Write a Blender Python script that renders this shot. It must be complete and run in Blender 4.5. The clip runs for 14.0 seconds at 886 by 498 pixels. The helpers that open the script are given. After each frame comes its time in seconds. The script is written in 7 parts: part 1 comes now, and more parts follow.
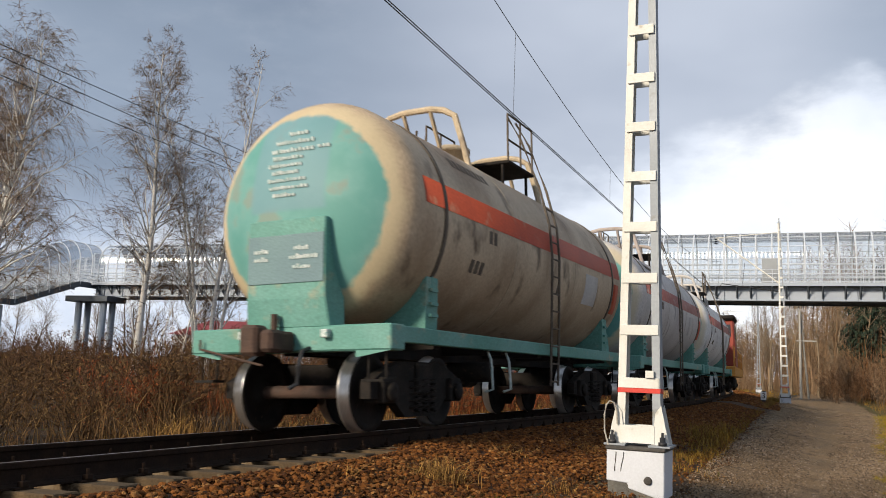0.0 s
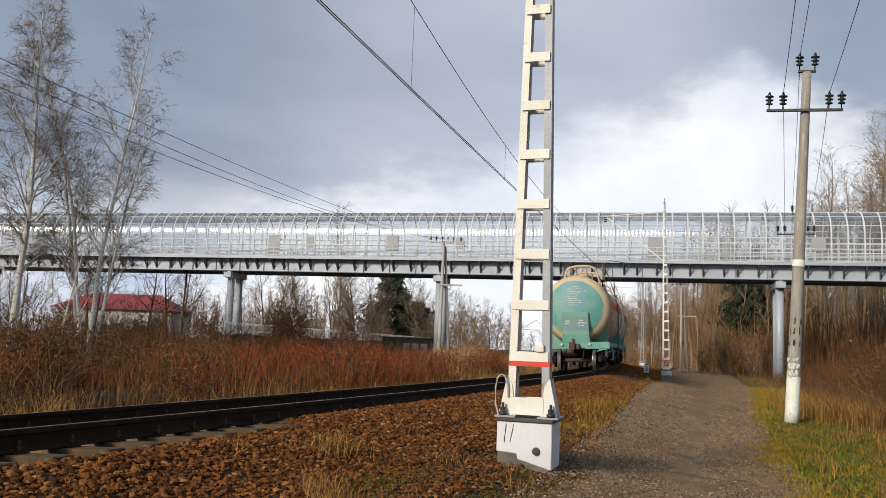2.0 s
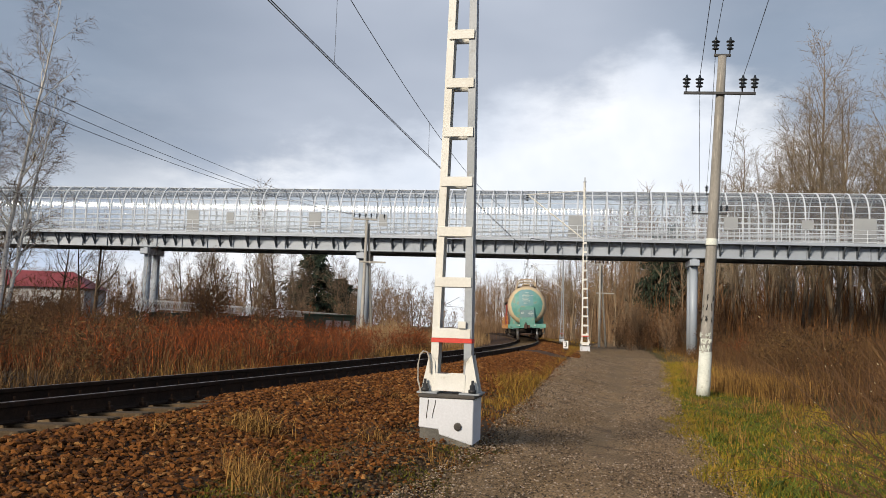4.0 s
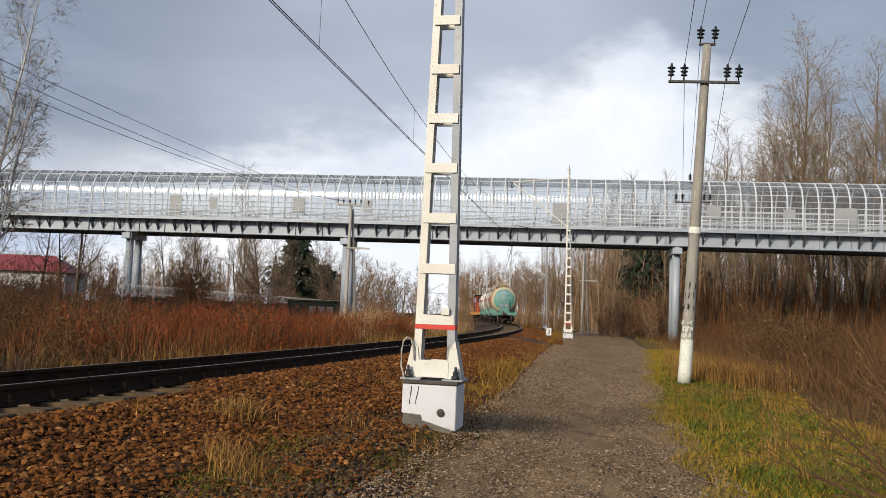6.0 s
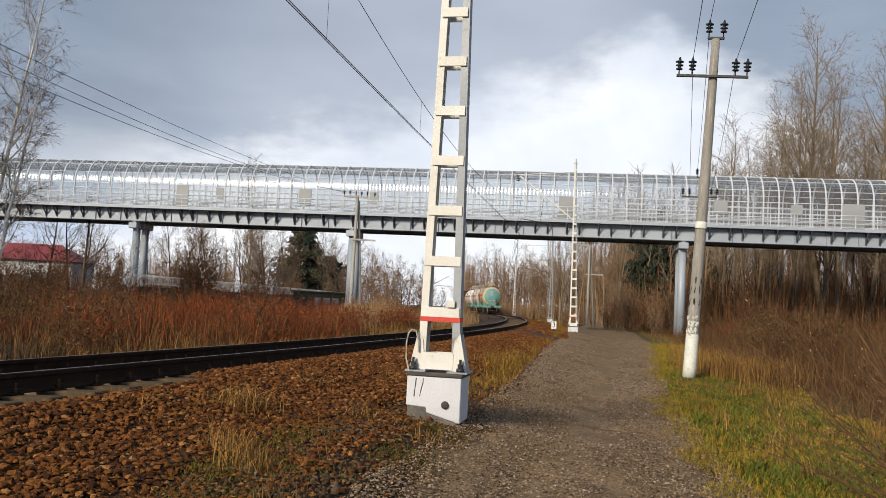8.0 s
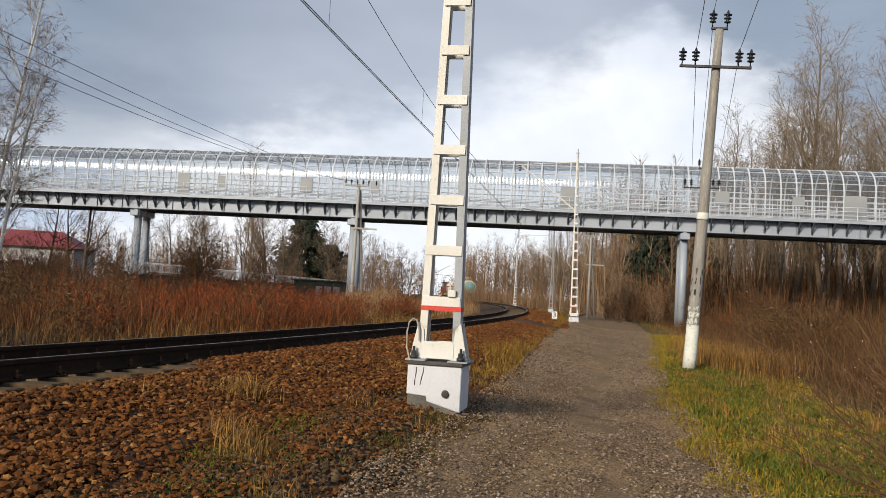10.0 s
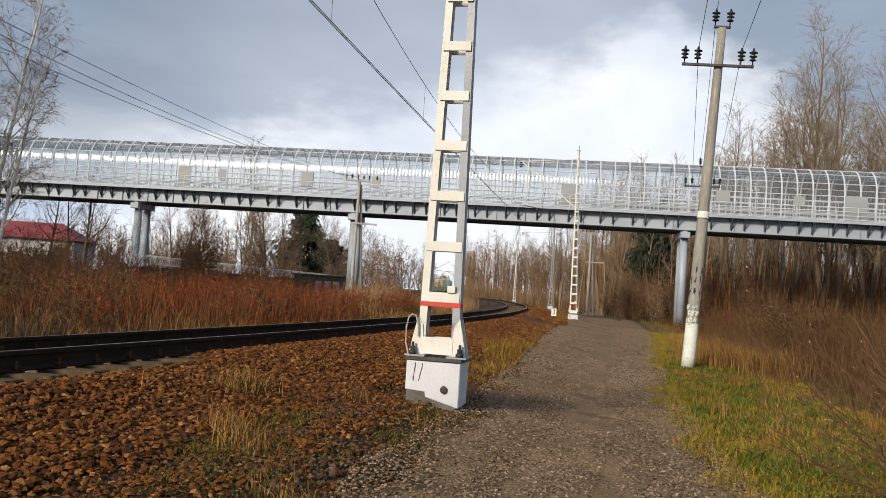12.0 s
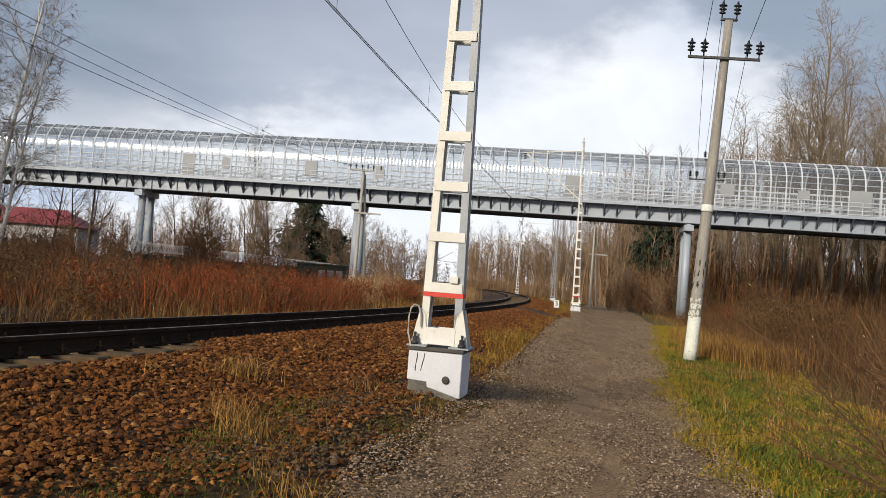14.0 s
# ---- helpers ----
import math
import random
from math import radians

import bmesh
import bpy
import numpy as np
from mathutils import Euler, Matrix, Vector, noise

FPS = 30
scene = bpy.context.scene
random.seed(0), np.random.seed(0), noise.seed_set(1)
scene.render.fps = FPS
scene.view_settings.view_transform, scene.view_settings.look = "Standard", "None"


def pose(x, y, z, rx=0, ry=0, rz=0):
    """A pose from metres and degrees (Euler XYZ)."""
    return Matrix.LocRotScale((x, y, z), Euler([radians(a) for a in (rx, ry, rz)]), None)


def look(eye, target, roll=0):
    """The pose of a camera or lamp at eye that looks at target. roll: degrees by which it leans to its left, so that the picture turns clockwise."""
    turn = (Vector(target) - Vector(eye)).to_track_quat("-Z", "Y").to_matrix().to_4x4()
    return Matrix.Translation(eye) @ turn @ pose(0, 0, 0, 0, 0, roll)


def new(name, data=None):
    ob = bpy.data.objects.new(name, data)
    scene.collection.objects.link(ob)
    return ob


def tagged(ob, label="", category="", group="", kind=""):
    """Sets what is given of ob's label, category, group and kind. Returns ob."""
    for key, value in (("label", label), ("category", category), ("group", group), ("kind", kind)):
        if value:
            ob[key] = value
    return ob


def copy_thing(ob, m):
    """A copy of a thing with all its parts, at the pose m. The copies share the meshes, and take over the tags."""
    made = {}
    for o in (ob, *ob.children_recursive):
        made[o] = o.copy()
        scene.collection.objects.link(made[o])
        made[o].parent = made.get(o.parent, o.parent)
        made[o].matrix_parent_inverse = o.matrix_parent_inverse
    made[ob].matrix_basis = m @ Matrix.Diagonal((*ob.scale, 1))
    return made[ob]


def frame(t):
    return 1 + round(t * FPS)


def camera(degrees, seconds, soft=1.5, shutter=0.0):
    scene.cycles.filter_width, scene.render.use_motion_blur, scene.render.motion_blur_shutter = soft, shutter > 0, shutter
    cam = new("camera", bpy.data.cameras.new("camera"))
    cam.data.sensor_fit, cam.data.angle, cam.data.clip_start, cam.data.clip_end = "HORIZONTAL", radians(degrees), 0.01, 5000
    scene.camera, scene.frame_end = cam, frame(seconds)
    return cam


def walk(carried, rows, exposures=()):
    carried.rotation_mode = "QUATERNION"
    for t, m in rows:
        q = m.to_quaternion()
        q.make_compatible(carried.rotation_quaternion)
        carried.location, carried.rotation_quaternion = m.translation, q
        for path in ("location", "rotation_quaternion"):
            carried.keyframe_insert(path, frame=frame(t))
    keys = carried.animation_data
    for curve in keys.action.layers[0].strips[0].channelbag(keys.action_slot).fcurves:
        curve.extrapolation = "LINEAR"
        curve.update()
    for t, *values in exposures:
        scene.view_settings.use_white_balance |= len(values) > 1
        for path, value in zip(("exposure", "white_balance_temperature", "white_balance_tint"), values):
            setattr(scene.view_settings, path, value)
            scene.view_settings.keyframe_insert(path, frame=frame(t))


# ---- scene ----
cam = camera(54.32, 14.0, soft=0.5, shutter=0.16)
EYE = (0.0, 0.0, 1.6)
walk(cam, [
    (0, pose(0, 0, 1.6, 97.90, -2.21, 13.09)),
    (0.5, pose(0, 0, 1.6, 97.49, -2.73, 10.50)),
    (1, pose(0, 0, 1.6, 97.42, -2.45, 9.19)),
    (1.5, pose(0, 0, 1.6, 96.90, -2.24, 7.64)),
    (2, pose(0, 0, 1.6, 96.47, -2.19, 6.11)),
    (2.5, pose(0, 0, 1.6, 96.17, -2.05, 4.79)),
    (3, pose(0, 0, 1.6, 95.51, -1.91, 3.04)),
    (3.5, pose(0, 0, 1.6, 95.31, -1.92, 1.80)),
    (6, pose(0, 0, 1.6, 94.29, -2.28, -0.07)),
    (6.5, pose(0, 0, 1.6, 94.30, -2.42, -0.19)),
    (7, pose(0, 0, 1.6, 94.25, -2.58, -0.24)),
    (7.5, pose(0, 0, 1.6, 94.00, -2.77, -0.19)),
    (8, pose(0, 0, 1.6, 93.78, -2.81, 0.28)),
    (10.5, pose(0, 0, 1.6, 93.02, -3.28, 0.28)),
    (11, pose(0, 0, 1.6, 93.02, -3.41, 0.24)),
    (11.5, pose(0, 0, 1.6, 92.97, -3.57, 0.26)),
    (12, pose(0, 0, 1.6, 92.80, -3.78, 0.31)),
    (12.5, pose(0, 0, 1.6, 92.58, -4.00, 0.28)),
    (13, pose(0, 0, 1.6, 92.45, -4.14, 0.38)),
    (13.5, pose(0, 0, 1.6, 92.28, -4.28, 0.48)),
    (14, pose(0, 0, 1.6, 92.16, -4.40, 0.50)),
], exposures=[(0, 0.38), (1.0, 0.30), (2.0, 0.24), (14, 0.24)])

# ---- sky, sun ----
SUN_AZ, SUN_EL = radians(215), radians(24)   # compass angle from +y towards +x
world = bpy.data.worlds.new("sky")
scene.world = world
world.use_nodes = True
wt = world.node_tree
wt.nodes.clear()


def wnode(kind, **sets):
    n = wt.nodes.new(kind)
    for k, v in sets.items():
        if k == "operation":
            n.operation = v
        elif k == "blend_type":
            n.blend_type = v
        elif k == "data_type":
            n.data_type = v
    return n


def wmath(op, a, b=None, clamp=False):
    n = wnode("ShaderNodeMath", operation=op)
    n.use_clamp = clamp
    for i, v in enumerate((a, b)):
        if v is None:
            continue
        if isinstance(v, (int, float)):
            n.inputs[i].default_value = v
        else:
            wt.links.new(v, n.inputs[i])
    return n.outputs[0]


def wstep(v, lo, hi):
    n = wnode("ShaderNodeMapRange")
    n.interpolation_type = "SMOOTHSTEP"
    wt.links.new(v, n.inputs[0])
    n.inputs[1].default_value, n.inputs[2].default_value = lo, hi
    return n.outputs[0]


def wmix(f, a, b):
    n = wnode("ShaderNodeMix", data_type="RGBA")
    for i, v in ((0, f), (6, a), (7, b)):
        if isinstance(v, (tuple, float, int)):
            n.inputs[i].default_value = v
        else:
            wt.links.new(v, n.inputs[i])
    return n.outputs[2]


def wnoise(vec, scale, detail, rough, off=0.0):
    n = wnode("ShaderNodeTexNoise")
    wt.links.new(vec, n.inputs["Vector"])
    n.inputs["Scale"].default_value, n.inputs["Detail"].default_value = scale, detail
    n.inputs["Roughness"].default_value = rough
    return n.outputs[0]


coord = wnode("ShaderNodeTexCoord").outputs["Generated"]
sep = wnode("ShaderNodeSeparateXYZ")
wt.links.new(coord, sep.inputs[0])
az = wmath("ARCTAN2", sep.outputs[0], sep.outputs[1])
el = wmath("ARCSINE", sep.outputs[2])
# cloud sheets lie flat overhead, so they crowd together towards the horizon
lift = wmath("ADD", wmath("ABSOLUTE", sep.outputs[2]), 0.16)
flat = wnode("ShaderNodeCombineXYZ")
wt.links.new(wmath("DIVIDE", sep.outputs[0], lift), flat.inputs[0])
wt.links.new(wmath("DIVIDE", sep.outputs[1], lift), flat.inputs[1])
n_big = wnoise(flat.outputs[0], 0.55, 5, 0.48)
n_fine = wnoise(flat.outputs[0], 2.6, 8, 0.62)
n_soft = wnoise(coord, 3.2, 5, 0.5)
ang = wnode("ShaderNodeCombineXYZ")
wt.links.new(az, ang.inputs[0])
wt.links.new(wmath("MULTIPLY", el, 1.8), ang.inputs[1])
n_puff = wnoise(ang.outputs[0], 6.0, 6, 0.55)
wob = wmath("ADD", wmath("MULTIPLY", wmath("SUBTRACT", n_puff, 0.5), 0.20),
            wmath("MULTIPLY", wmath("SUBTRACT", n_fine, 0.5), 0.06))
# the bright gap under the dark sheet: its upper edge climbs to the right, and it closes again further right
edge = wmath("ADD", wmath("MULTIPLY", wmath("SUBTRACT", az, 0.03), 0.30), 0.235)
edge = wmath("MINIMUM", edge, wmath("ADD", wmath("MULTIPLY", wmath("SUBTRACT", az, 0.22), -0.42), 0.295))
gap = wstep(wmath("SUBTRACT", wmath("ADD", edge, wob), el), -0.045, 0.035)
gap = wmath("MULTIPLY", gap, wstep(az, -0.44, -0.22))
gap = wmath("MULTIPLY", gap, wstep(wmath("MULTIPLY", az, -1.0), -0.60, -0.22))
dark = wmix(wstep(n_big, 0.34, 0.68), (0.205, 0.258, 0.345, 1), (0.36, 0.43, 0.54, 1))
dark = wmix(wmath("MULTIPLY", wstep(n_fine, 0.45, 0.75), 0.28), dark, (0.50, 0.54, 0.62, 1))
veil = wmath("MULTIPLY", wstep(az, -0.46, -0.16), wstep(wmath("MULTIPLY", az, -1.0), -0.36, -0.10))
thin = wmix(wstep(n_big, 0.34, 0.68), (0.40, 0.45, 0.55, 1), (0.62, 0.67, 0.77, 1))
dark = wmix(veil, dark, thin)
white = wmix(wstep(n_soft, 0.35, 0.65), (0.78, 0.84, 0.95, 1), (1.16, 1.17, 1.20, 1))
low = wstep(wmath("MULTIPLY", el, -1.0), -0.22, -0.07)
lowcol = wmix(wstep(n_puff, 0.35, 0.65), (0.66, 0.76, 0.95, 1), (1.02, 1.05, 1.12, 1))
cloud = wmix(wmath("MULTIPLY", low, 0.85), dark, lowcol)
cloud = wmix(gap, cloud, white)
sky = wnode("ShaderNodeTexSky")
sky.sky_type, sky.sun_disc = "NISHITA", False
sky.sun_elevation, sky.sun_rotation = SUN_EL, SUN_AZ
sky_bg, cloud_bg = wnode("ShaderNodeBackground"), wnode("ShaderNodeBackground")
wt.links.new(sky.outputs[0], sky_bg.inputs[0])
sky_bg.inputs[1].default_value = 0.08
wt.links.new(cloud, cloud_bg.inputs[0])
cloud_bg.inputs[1].default_value = 0.86
msh = wnode("ShaderNodeMixShader")
msh.inputs[0].default_value = 0.92           # cover of the cloud over the blue
wt.links.new(sky_bg.outputs[0], msh.inputs[1])
wt.links.new(cloud_bg.outputs[0], msh.inputs[2])
wout = wnode("ShaderNodeOutputWorld")
wt.links.new(msh.outputs[0], wout.inputs[0])

sun = new("sun", bpy.data.lights.new("sun", "SUN"))
sun.data.energy, sun.data.angle, sun.data.color = 3.7, radians(12), (1.0, 0.865, 0.68)
sun_way = Vector((math.sin(SUN_AZ) * math.cos(SUN_EL), math.cos(SUN_AZ) * math.cos(SUN_EL), math.sin(SUN_EL)))
sun.matrix_world = look(sun_way * 100, (0, 0, 0))

# ---- materials ----


def surf(name, c1, c2, scale=3.0, rough=0.7, metal=0.0, bump=0.15, c3=None, spots=0.5, fine=40.0, island=False, rand=0.0,
         stretch=(1, 1, 1), spec=0.4, grit=(0.78, 1.18)):
    """Two colours by a coarse noise, a third in patches of wear, fine grain in colour and relief."""
    m = bpy.data.materials.new(name)
    m.use_nodes = True
    nt = m.node_tree
    b = nt.nodes["Principled BSDF"]
    b.inputs["Roughness"].default_value, b.inputs["Metallic"].default_value = rough, metal
    b.inputs["Specular IOR Level"].default_value = spec
    tc, mp = nt.nodes.new("ShaderNodeTexCoord"), nt.nodes.new("ShaderNodeMapping")
    mp.inputs["Scale"].default_value = stretch
    nt.links.new(tc.outputs["Object"], mp.inputs[0])

    def tex(s, detail):
        n = nt.nodes.new("ShaderNodeTexNoise")
        n.inputs["Scale"].default_value, n.inputs["Detail"].default_value = s, detail
        nt.links.new(mp.outputs[0], n.inputs["Vector"])
        return n.outputs[0]

    def ramp(v, lo, hi):
        n = nt.nodes.new("ShaderNodeMapRange")
        n.inputs[1].default_value, n.inputs[2].default_value = lo, hi
        nt.links.new(v, n.inputs[0])
        return n.outputs[0]

    def mix(f, a, c, mode="MIX"):
        n = nt.nodes.new("ShaderNodeMix")
        n.data_type, n.blend_type = "RGBA", mode
        for i, v in ((0, f), (6, a), (7, c)):
            if isinstance(v, (tuple, float, int)):
                n.inputs[i].default_value = v if not isinstance(v, tuple) else (*v[:3], 1)
            else:
                nt.links.new(v, n.inputs[i])
        return n.outputs[2]

    coarse, grain = tex(scale, 5), tex(fine, 4)
    if island:
        isl = nt.nodes.new("ShaderNodeNewGeometry").outputs["Random Per Island"]
        col = mix(isl, c1, c2)
        if c3:
            n = nt.nodes.new("ShaderNodeMath")
            n.operation = "FRACT"
            k = nt.nodes.new("ShaderNodeMath")
            k.operation = "MULTIPLY"
            k.inputs[1].default_value = 7.31
            nt.links.new(isl, k.inputs[0])
            nt.links.new(k.outputs[0], n.inputs[0])
            col = mix(ramp(n.outputs[0], spots, spots + 0.25), col, c3)
    else:
        col = mix(ramp(coarse, 0.35, 0.65), c1, c2)
        if c3:
            col = mix(ramp(tex(scale * 2.7, 8), spots, spots + 0.12), col, c3)
    g = nt.nodes.new("ShaderNodeMapRange")
    g.inputs[1].default_value, g.inputs[2].default_value = 0.25, 0.75
    g.inputs[3].default_value, g.inputs[4].default_value = grit
    nt.links.new(grain, g.inputs[0])
    gr = nt.nodes.new("ShaderNodeCombineColor")
    for i in range(3):
        nt.links.new(g.outputs[0], gr.inputs[i])
    col = mix(1.0, col, gr.outputs[0], "MULTIPLY")
    if rand:
        oi = nt.nodes.new("ShaderNodeObjectInfo").outputs["Random"]
        r = nt.nodes.new("ShaderNodeMapRange")
        r.inputs[3].default_value, r.inputs[4].default_value = 1 - rand, 1 + rand
        nt.links.new(oi, r.inputs[0])
        rc = nt.nodes.new("ShaderNodeCombineColor")
        for i in range(3):
            nt.links.new(r.outputs[0], rc.inputs[i])
        col = mix(1.0, col, rc.outputs[0], "MULTIPLY")
    nt.links.new(col, b.inputs["Base Color"])
    if bump:
        bp = nt.nodes.new("ShaderNodeBump")
        bp.inputs["Strength"].default_value, bp.inputs["Distance"].default_value = bump, 0.02
        nt.links.new(grain, bp.inputs["Height"])
        nt.links.new(bp.outputs[0], b.inputs["Normal"])
    return m


def plain(name, c, rough=0.6, metal=0.0):
    return surf(name, c, tuple(v * 0.86 for v in c), 6, rough, metal, 0.05)


M = {
    "earth": surf("earth_and_litter", (0.0170, 0.0081, 0.0026), (0.0637, 0.0307, 0.0078), 1.3, 0.95, 0, 0.9, (0.0552, 0.0505, 0.0052), 0.55, 30, grit=(0.3, 1.6)),
    "verge": surf("mossy_verge", (0.0795, 0.0523, 0.0052), (0.0955, 0.0830, 0.0052), 1.1, 0.95, 0, 0.9, (0.0583, 0.0289, 0.0065), 0.52, 28, grit=(0.35, 1.5)),
    "path": surf("gravel_path", (0.1548, 0.0976, 0.0465), (0.2350, 0.1510, 0.0749), 0.7, 0.92, 0, 1.0, (0.1016, 0.0624, 0.0302), 0.56, 46, grit=(0.05, 1.95)),
    "ballast": surf("ballast_bed", (0.058, 0.024, 0.007), (0.030, 0.012, 0.004), 1.2, 0.95, 0, 1.0, (0.085, 0.038, 0.012), 0.58, 30, grit=(0.2, 1.8)),
    "stone": surf("ballast_stone", (0.0363, 0.0117, 0.0026), (0.1915, 0.0697, 0.0147), 9, 0.88, 0, 0.5, (0.3829, 0.1930, 0.0644), 0.82, 60, True, spec=0.2),
    "pebble": surf("path_gravel", (0.0287, 0.0189, 0.0113), (0.2873, 0.2003, 0.1219), 9, 0.9, 0, 0.4, (0.5266, 0.4240, 0.3376), 0.80, 60, True),
    "sleeper": surf("sleeper_concrete", (0.105, 0.068, 0.034), (0.060, 0.038, 0.018), 4, 0.93, 0, 0.5, (0.16, 0.115, 0.066), 0.58, 50, rand=0.15),
    "rail": surf("rusty_rail", (0.016, 0.009, 0.006), (0.030, 0.016, 0.009), 5, 0.85, 0.1, 0.3, spec=0.2),
    "railhead": surf("worn_rail_head", (0.16, 0.12, 0.095), (0.11, 0.078, 0.06), 5, 0.42, 0.6, 0.1),
    "white": surf("weathered_white_paint", (0.72, 0.72, 0.69), (0.62, 0.61, 0.56), 2.0, 0.6, 0, 0.15, (0.40, 0.36, 0.28), 0.64, 55, grit=(0.94, 1.05)),
    "steel": surf("grey_mast_paint_and_leg_shade", (0.25, 0.275, 0.305), (0.33, 0.355, 0.385), 2.0, 0.55, 0.2, 0.15, (0.20, 0.19, 0.17), 0.62, 40, grit=(0.92, 1.06)),
    "block": surf("whitewashed_concrete", (0.62, 0.64, 0.69), (0.54, 0.56, 0.60), 1.6, 0.88, 0, 0.12, (0.34, 0.34, 0.34), 0.68, 45, grit=(0.93, 1.05)),
    "blockgrey": surf("bare_concrete", (0.10, 0.095, 0.085), (0.16, 0.15, 0.13), 3, 0.92, 0, 0.5),
    "tar": surf("bitumen_cap", (0.055, 0.05, 0.045), (0.10, 0.09, 0.08), 6, 0.85, 0, 0.4),
    "red": surf("signal_red_paint", (0.62, 0.045, 0.03), (0.52, 0.05, 0.035), 5, 0.55, 0, 0.1),
    "bridge": surf("bridge_grey_paint", (0.30, 0.345, 0.41), (0.36, 0.405, 0.47), 0.4, 0.5, 0.1, 0.05, (0.25, 0.28, 0.32), 0.62, 30, grit=(0.93, 1.05)),
    # dark steel of the bridge's underside, with the shadow under the deck coloured in
    "deckedge": surf("dark_and_shaded_bridge_steel", (0.065, 0.078, 0.095), (0.09, 0.105, 0.125), 0.5, 0.6, 0.2, 0.05, grit=(0.95, 1.04)),
    "rib": surf("pale_rib_paint", (0.64, 0.68, 0.74), (0.58, 0.62, 0.68), 1, 0.45, 0.1, 0.03, grit=(0.97, 1.03)),
    "panel": surf("grey_infill_panel", (0.27, 0.29, 0.31), (0.31, 0.33, 0.35), 0.7, 0.6, 0, 0.05, grit=(0.95, 1.04)),
    "pole": surf("weathered_pole_wood", (0.33, 0.315, 0.29), (0.235, 0.222, 0.20), 2.2, 0.9, 0, 0.4, (0.40, 0.375, 0.335), 0.58, 30, stretch=(3, 3, 0.35)),
    "polefar": surf("pole_concrete", (0.42, 0.41, 0.38), (0.34, 0.33, 0.31), 2, 0.9, 0, 0.2),
    "iron": surf("dark_iron", (0.035, 0.037, 0.042), (0.06, 0.06, 0.062), 5, 0.55, 0.5, 0.1),
    "glassins": surf("dark_insulator", (0.016, 0.022, 0.030), (0.03, 0.036, 0.045), 5, 0.2, 0, 0.0),
    "wire": surf("wire", (0.030, 0.031, 0.034), (0.05, 0.05, 0.055), 3, 0.5, 0.5, 0),
    "cable": surf("pale_cable", (0.45, 0.42, 0.36), (0.38, 0.35, 0.30), 3, 0.6, 0, 0),
    "lime": surf("flaking_limewash", (0.70, 0.72, 0.66), (0.60, 0.63, 0.58), 3, 0.9, 0, 0.4, (0.33, 0.30, 0.24), 0.60, 30),
    "ink": surf("black_lettering", (0.02, 0.02, 0.02), (0.03, 0.03, 0.03), 9, 0.7),
    "bars": surf("faded_white_lettering", (0.62, 0.66, 0.64), (0.40, 0.48, 0.47), 9, 0.7, c3=(0.22, 0.36, 0.34), spots=0.55),
    "sign": surf("enamel_white", (0.80, 0.80, 0.78), (0.74, 0.74, 0.72), 4, 0.4),
    "teal": surf("faded_teal_paint", (0.085, 0.255, 0.210), (0.140, 0.315, 0.275), 1.1, 0.6, 0, 0.12, (0.27, 0.29, 0.21), 0.58, 30),
    "tealgrey": surf("teal_repaint_patch", (0.13, 0.21, 0.235), (0.15, 0.245, 0.26), 1.5, 0.6, 0, 0.1),
    "beige": surf("dusty_cream_tank_paint", (0.52, 0.42, 0.29), (0.40, 0.315, 0.215), 0.8, 0.6, 0, 0.12, (0.19, 0.14, 0.10), 0.60, 30, stretch=(1, 1, 0.6)),
    "pinkgrey": surf("dusty_grey_tank_paint", (0.42, 0.36, 0.33), (0.34, 0.29, 0.26), 0.8, 0.6, 0, 0.12, (0.22, 0.18, 0.16), 0.60, 30),
    "palegrey": surf("pale_grey_tank_paint", (0.56, 0.53, 0.50), (0.46, 0.43, 0.40), 0.8, 0.6, 0, 0.12, (0.28, 0.25, 0.22), 0.60, 30),
    "stripe": surf("faded_red_stripe", (0.50, 0.085, 0.035), (0.42, 0.075, 0.035), 1.2, 0.6, 0, 0.1, (0.40, 0.20, 0.13), 0.60, 30),
    "stripe_pale": surf("bleached_red_stripe", (0.42, 0.16, 0.13), (0.36, 0.13, 0.11), 1.2, 0.6, 0, 0.1, (0.45, 0.33, 0.29), 0.55, 30),
    "grime": surf("oily_black_bogie", (0.010, 0.009, 0.008), (0.024, 0.019, 0.016), 4, 0.8, 0.1, 0.3, (0.060, 0.040, 0.028), 0.62, 30, spec=0.25),
    "wheel": surf("bright_wheel_tread", (0.62, 0.60, 0.58), (0.46, 0.43, 0.40), 4, 0.28, 0.85, 0.05),
    "coupler": surf("rusty_coupler", (0.095, 0.055, 0.040), (0.060, 0.040, 0.032), 5, 0.85, 0.1, 0.4),
    "rust": surf("strap_rust", (0.11, 0.085, 0.065), (0.16, 0.13, 0.10), 4, 0.8, 0.2, 0.2),
    "locored": surf("loco_red_paint", (0.30, 0.05, 0.03), (0.24, 0.045, 0.03), 1, 0.5, 0, 0.08, (0.20, 0.06, 0.04), 0.62),
    "locoyellow": surf("loco_orange_paint", (0.62, 0.27, 0.035), (0.52, 0.23, 0.04), 1, 0.5, 0, 0.08),
    "bark_birch": surf("birch_bark", (0.68, 0.66, 0.62), (0.55, 0.52, 0.48), 2.0, 0.85, 0, 0.3, (0.045, 0.038, 0.033), 0.58, 18, stretch=(1, 1, 1.8)),
    "bark_pale": surf("pale_wood_bark", (0.25, 0.19, 0.125), (0.16, 0.115, 0.075), 2.0, 0.9, 0, 0.3, (0.06, 0.042, 0.028), 0.58, 18),
    "willow": surf("willow_rods", (0.0540, 0.0228, 0.0067), (0.1998, 0.0874, 0.0255), 2, 0.85, 0, 0, (0.2808, 0.1568, 0.0562), 0.82, island=True),
